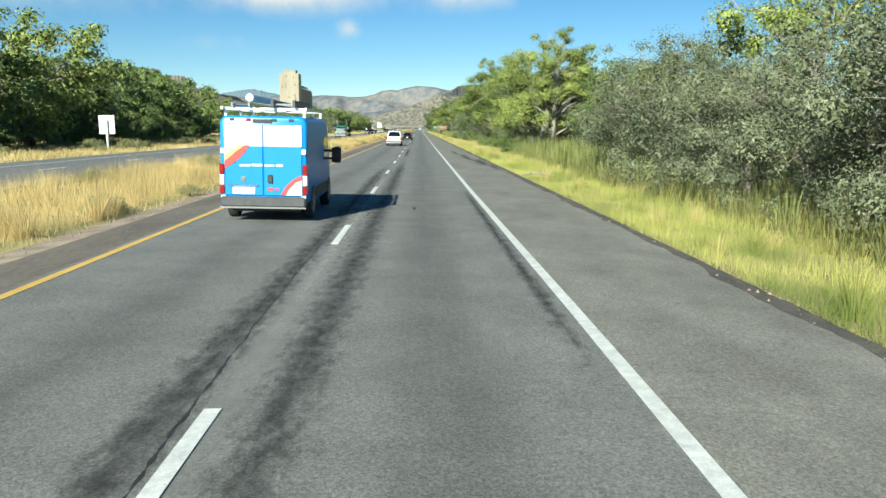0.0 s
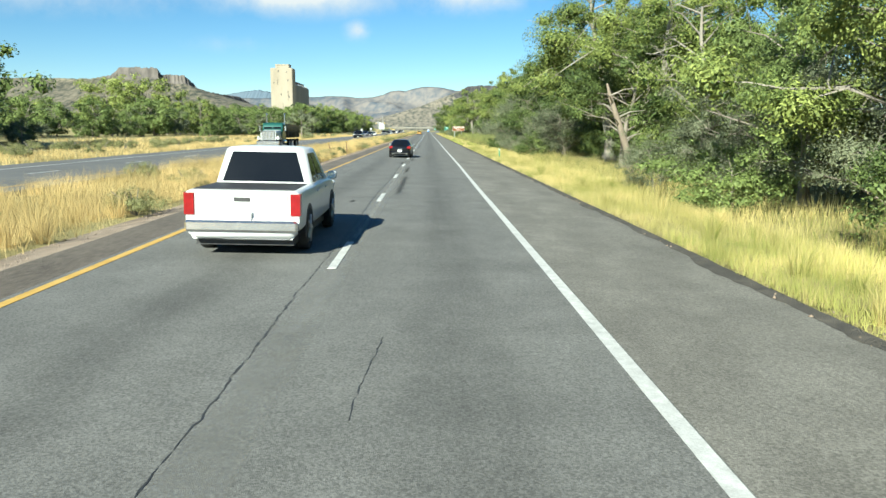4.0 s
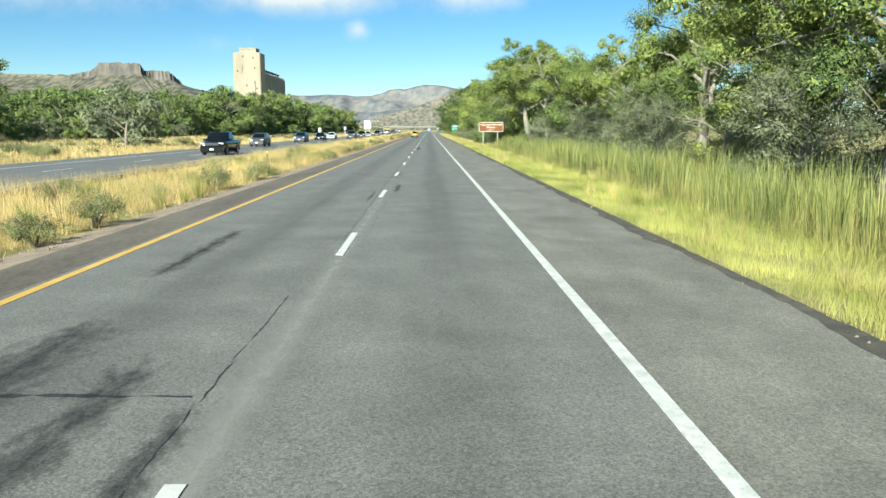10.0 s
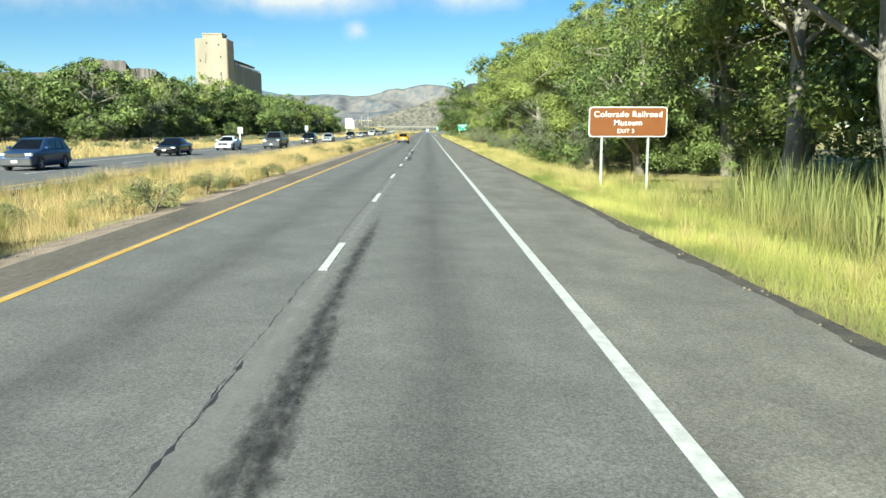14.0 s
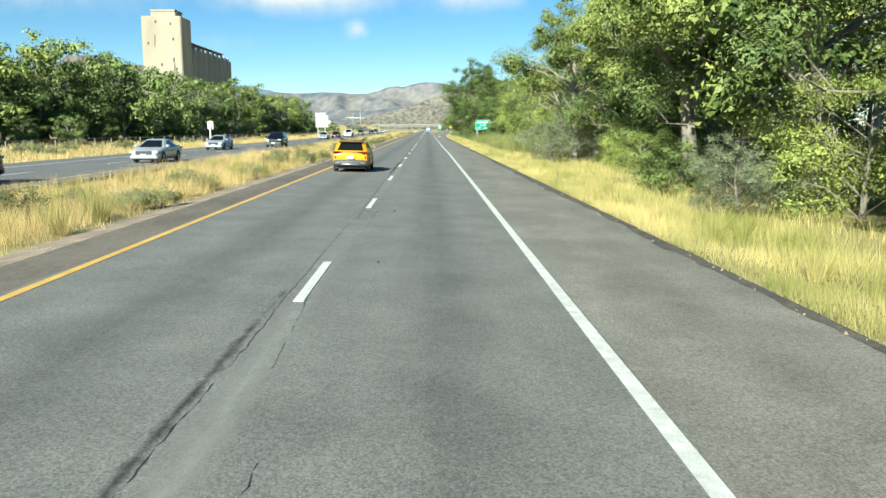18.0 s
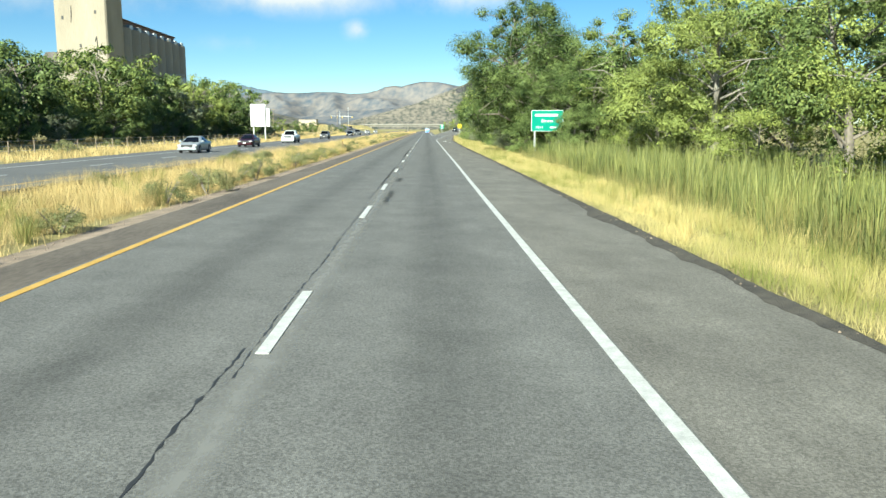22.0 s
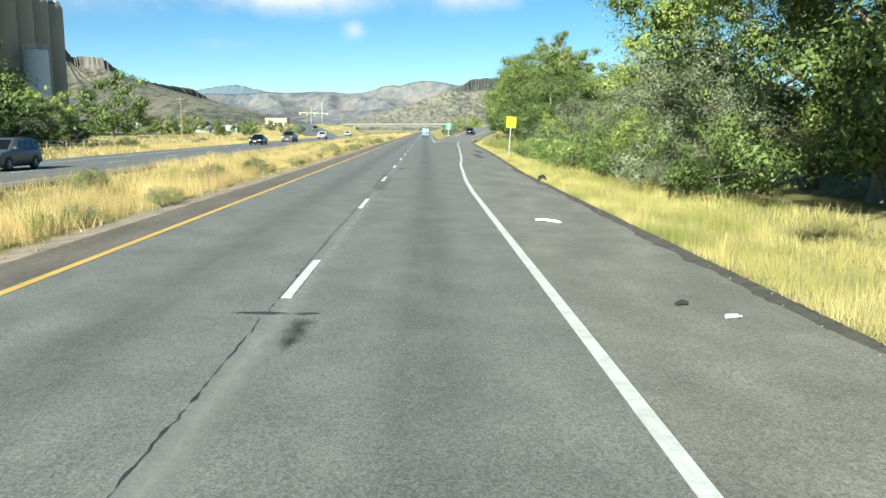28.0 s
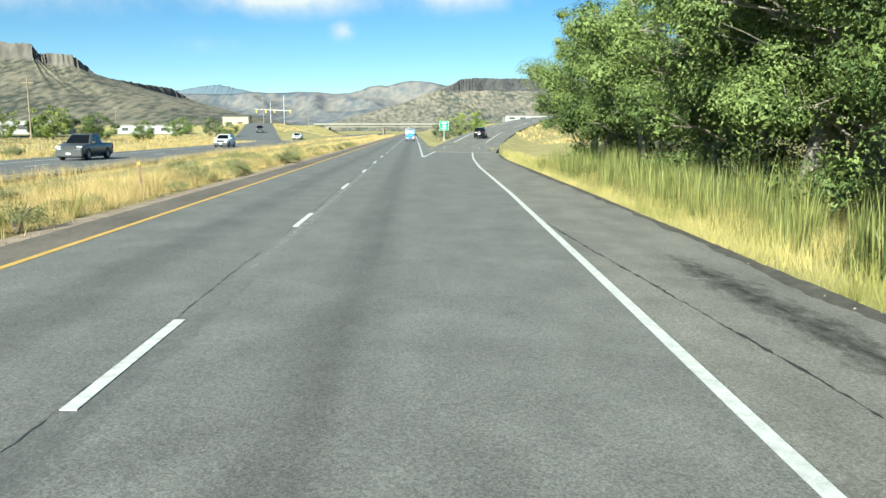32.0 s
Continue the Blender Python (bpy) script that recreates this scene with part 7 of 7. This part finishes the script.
    rack = child("roof_rack", mesh("roof_rack", *boxes_data(*[(-1.0, 1.0, y, y + 0.06, 2.62, 2.68) for y in (0.25, 1.9, 3.4)], (-1.0, -0.95, 0.1, 3.7, 2.62, 2.69), (0.95, 1.0, 0.1, 3.7, 2.62, 2.69)), V["white"]), c, "white ladder rack")
    for x in (-0.92, 0.92):
        for y in (0.28, 1.93, 3.43):
            child("foot", mesh("foot", *box_data(x - 0.03, x + 0.03, y - 0.03, y + 0.03, 2.4, 2.63), V["white"]), rack)
    ladder = thing("ladder", "aluminium ladder strapped to the van's rack", "ladder", c.matrix_basis @ Matrix.Translation((-0.55, 0.15, 2.70)))
    for x in (-0.2, 0.2):
        child("rail", mesh("rail", *box_data(x - 0.02, x + 0.02, 0, 3.4, 0, 0.09), V["chrome"]), ladder)
    for k in range(10):
        child("rung", mesh("rung", *tube_data([(-0.2, 0.2 + 0.33 * k, 0.045), (0.2, 0.2 + 0.33 * k, 0.045)], [0.018, 0.018], 6), V["chrome"]), ladder)
    load = thing("step_ladder", "dark folded step ladder on the van's rack", "ladder", c.matrix_basis @ Matrix.Translation((0.45, 0.1, 2.70)))
    for x in (-0.25, 0.25):
        child("rail", mesh("rail", *box_data(x - 0.03, x + 0.03, 0, 2.6, 0, 0.16), V["grey_trim"]), load)
    for k in range(6):
        child("step", mesh("step", *box_data(-0.25, 0.25, 0.15 + 0.42 * k, 0.25 + 0.42 * k, 0.04, 0.08), V["chrome"]), load)
    pipe = thing("pipe_roll", "pale rolled pipe on the van's rack", "pipe", c.matrix_basis @ Matrix.Translation((-0.30, -0.02, 2.90)))
    child("roll", mesh("roll", *tube_data([(0, 0, 0), (0, 3.0, 0)], [0.09, 0.09], 12), V["plate"]), pipe)


work_van("blue and white work van with a roof rack and ladders", on_road(-2.12, 18.55, 0.3, False))
work_van("blue and white work van in the outer lane before the bridge", on_road(1.75, 858, 0.0, False))


def black_sedan():
    c = sedan("black sedan with red tail lamps in the passing lane", on_road(-0.80, 150.7, -1.0, False), V["black"], "cars going ahead")
    body = next(o for o in c.children if o.name.startswith("body"))
    for x in (-0.55, 0.55):
        child("exhaust", mesh("exhaust", *tube_data([(x, -0.13, 0.33), (x, 0.1, 0.33)], [0.05, 0.05], 10), V["chrome"]), body, "chrome exhaust tip")
    child("boot_lip", mesh("boot_lip", *box_data(-0.60, 0.60, 0.02, 0.14, 1.0, 1.045, 0.015), V["black"], True), body)
    child("diffuser", mesh("diffuser", *box_data(-0.66, 0.66, -0.115, 0.0, 0.30, 0.40, 0.03), V["trim"]), body, "matt black lower valance")
    child("lettering_bar", mesh("lettering_bar", *box_data(-0.17, 0.17, -0.052, -0.03, 0.745, 0.765), V["rim"]), body)
    child("chrome_strip", mesh("chrome_strip", *box_data(-0.36, 0.36, -0.03, 0.0, 0.80, 0.83), V["chrome"]), body)


black_sedan()


def yellow_suv():
    c = suv("yellow compact SUV with grey cladding and black glass", on_road(-2.33, 434.5, 0.3, False), V["yellow"], "cars going ahead", H=1.6, W=1.8)
    body = next(o for o in c.children if o.name.startswith("body"))
    child("lamp_bar", mesh("lamp_bar", *box_data(-0.40, 0.40, -0.03, 0.02, 1.0, 1.035, 0.01), V["chrome"]), body, "bright strip between the lamps")
    child("roof_panel", mesh("roof_panel", *box_data(-0.60, 0.60, 0.62, 2.30, 1.598, 1.615, 0.006), V["black"], True), c, "glossy dark roof")
    child("spoiler", mesh("spoiler", *box_data(-0.62, 0.62, 0.28, 0.66, 1.50, 1.56, 0.02), V["trim"]), body, "black roof spoiler")
    child("skid_plate", mesh("skid_plate", *box_data(-0.46, 0.46, -0.125, 0.0, 0.36, 0.45, 0.03), V["rim"], True), body, "silver skid plate")
    for s in (-1, 1):
        child("exhaust_trim", mesh("exhaust_trim", *box_data(*sorted((s * 0.52, s * 0.76)), -0.112, -0.05, 0.45, 0.51, 0.015), V["rim"]), body)
        child("reflector", mesh("reflector", *box_data(*sorted((s * 0.72, s * 0.79)), -0.03, 0.02, 0.70, 0.82, 0.01), V["red"]), body, "red reflector")


yellow_suv()
pickup("white pickup with a canopy glass in the passing lane", on_road(-1.75, 101, 0, False), V["white"], "cars going ahead")
suv("black SUV that climbs the exit ramp", Matrix.Translation((13.2, 815, 1.04)) @ pose(0, 0, 0, 2.3, 0, -11), V["black"], "cars going ahead", clad=False)


def dump_truck():
    c = thing("dump_truck", "dump truck with a pale nose, teal cab and black bed", "truck", on_road(-15.7, 172.5, 180, True) @ Matrix.Translation((0, -9.6, 0)))
    hood = child("hood", mesh("hood", *shell_data([(7.0, 1.0, 2.1, 0.95, 0.14), (7.6, 1.0, 2.06, 0.92, 0.14), (9.0, 0.95, 1.95, 0.86, 0.14), (9.5, 0.95, 1.9, 0.82, 0.1)]), V["cream"], True), c, "long pale hood")
    child("grille", mesh("grille", *box_data(-0.72, 0.72, 9.48, 9.60, 0.95, 1.98, 0.05), V["chrome"]), hood, "tall chrome grille")
    for k in range(9):
        child("grille_bar", mesh("grille_bar", *box_data(-0.62 + 0.15 * k, -0.57 + 0.15 * k, 9.6, 9.62, 1.02, 1.9), V["rim"]), hood)
    child("bumper", mesh("bumper", *box_data(-1.22, 1.22, 9.62, 9.85, 0.45, 0.92, 0.06), V["chrome"]), c, "chrome bumper")
    cab = child("cab", mesh("cab", *shell_data([(5.2, 1.0, 2.75, 1.08, 0.1), (5.3, 0.9, 2.85, 1.1, 0.12), (6.7, 0.9, 2.85, 1.1, 0.12), (7.05, 0.9, 2.2, 1.08, 0.1), (7.15, 0.9, 2.08, 1.05, 0.1)]), V["teal"], True), c, "teal cab")
    for s in (-1, 1):
        pane(cab, "windscreen", [(s * 0.5 + 0.46, 7.06, 2.2), (s * 0.5 - 0.46, 7.06, 2.2), (s * 0.5 - 0.44, 6.76, 2.72), (s * 0.5 + 0.44, 6.76, 2.72)], V["glass"], 0.02)
        child("side_window", mesh("side_window", *box_data(*sorted((s * 1.09, s * 1.105)), 5.7, 6.6, 2.05, 2.65), V["glass"]), cab)
        child("fender", mesh("fender", *boxes_data((*sorted((s * 0.85, s * 1.22)), 8.1, 9.5, 1.05, 1.2, 0.05)), V["white"]), c, "pale fender")
        child("headlamp", mesh("headlamp", *box_data(*sorted((s * 0.92, s * 1.16)), 9.4, 9.58, 1.2, 1.42, 0.03), V["clear"]), c)
        child("exhaust_stack", mesh("exhaust_stack", *tube_data([(s * 1.0, 5.05, 0.8), (s * 1.0, 5.05, 3.75), (s * 1.0, 4.9, 3.9)], [0.1, 0.08, 0.08], 10), V["chrome"]), c, "tall chrome exhaust stack")
        child("mirror", mesh("mirror", *box_data(*sorted((s * 1.3, s * 1.5)), 6.9, 7.0, 1.95, 2.5, 0.02), V["chrome"]), c)
        for y in (8.75, 3.3, 2.0, -1.4, -2.7):
            wheel(c, s * 1.2, y, 0.52, 0.3)
        child("tank", mesh("tank", *tube_data([(s * 0.95, 5.4, 0.75), (s * 0.95, 6.9, 0.75)], [0.32, 0.32], 14), V["chrome"]), c)
    child("frame", mesh("frame", *boxes_data((-0.45, -0.3, -3.9, 9.3, 0.75, 1.0), (0.3, 0.45, -3.9, 9.3, 0.75, 1.0), (-0.9, 0.9, 1.5, 3.8, 0.4, 0.7)), V["trim"]), c)
    bed = child("dump_bed", mesh("dump_bed", [(-1.1, -3.6, 1.2), (1.1, -3.6, 1.2), (1.1, 4.75, 1.2), (-1.1, 4.75, 1.2), (-1.25, -4.2, 2.55), (1.25, -4.2, 2.55), (1.25, 4.9, 2.75), (-1.25, 4.9, 2.75), (-1.1, -4.0, 2.4), (1.1, -4.0, 2.4), (1.1, 4.75, 2.5), (-1.1, 4.75, 2.5)], [(3, 2, 1, 0), (0, 1, 5, 4), (1, 2, 6, 5), (2, 3, 7, 6), (3, 0, 4, 7), (4, 5, 9, 8), (5, 6, 10, 9), (6, 7, 11, 10), (7, 4, 8, 11), (8, 9, 10, 11)], V["dump_green"]), c, "dark green dump bed")
    for k in range(9):
        for s in (-1, 1):
            child("rib", mesh("rib", *box_data(*sorted((s * 1.15, s * 1.24)), -3.3 + 0.95 * k, -3.2 + 0.95 * k, 1.2, 2.4), V["dump_green"]), bed)
    child("load", mesh("load", [(-1.0, -3.8, 2.42), (1.0, -3.8, 2.42), (1.0, 4.6, 2.5), (-1.0, 4.6, 2.5), (-0.2, -1.5, 2.75), (0.2, 3.3, 2.8)], [(0, 1, 4), (1, 2, 5, 4), (2, 3, 5), (3, 0, 4, 5)], V["tarp"]), bed, "teal tarpaulin over the load")


dump_truck()

FAR_CARS = [
    (suv, "white SUV", -19.4, 92, "white"), (pickup, "dark pickup", -16.0, 285, "black"), (suv, "dark SUV", -19.4, 316, "grey"),
    (suv, "dark blue SUV with a pale roof", -19.3, 347, "navy"), (sedan, "black sedan", -19.3, 370, "black"), (sedan, "white sedan", -19.3, 388, "white"),
    (pickup, "dark grey pickup", -15.8, 396, "grey"), (suv, "dark SUV", -15.8, 421, "black"), (sedan, "silver sedan", -15.7, 443, "silver"),
    (sedan, "silver sedan", -19.6, 473, "silver"), (suv, "black SUV", -15.9, 484, "black"), (sedan, "pale grey hatchback", -19.2, 551, "silver"),
    (sedan, "maroon sedan", -19.5, 574, "maroon"), (pickup, "white pickup", -19.3, 602, "white"), (suv, "dark SUV", -20.3, 650, "grey"),
    (sedan, "black sedan", -21.8, 720, "black"), (pickup, "dark pickup", -21.6, 745, "grey"), (suv, "white SUV", -21.5, 787, "white"), (suv, "white SUV", -23.2, 862, "white"),
]
for make, what, x, y, colour in FAR_CARS:
    make(what + " coming along the far carriageway", on_road(x, y, 180, True) @ Matrix.Translation((0, -4.6, 0)), V[colour], "oncoming cars")
pickup("dark pickup coming down the ramp", Matrix.Translation((-39.4, 905, 1.9)) @ pose(0, 0, 0, -1.8, 0, 190.8) , V["grey"], "oncoming cars")
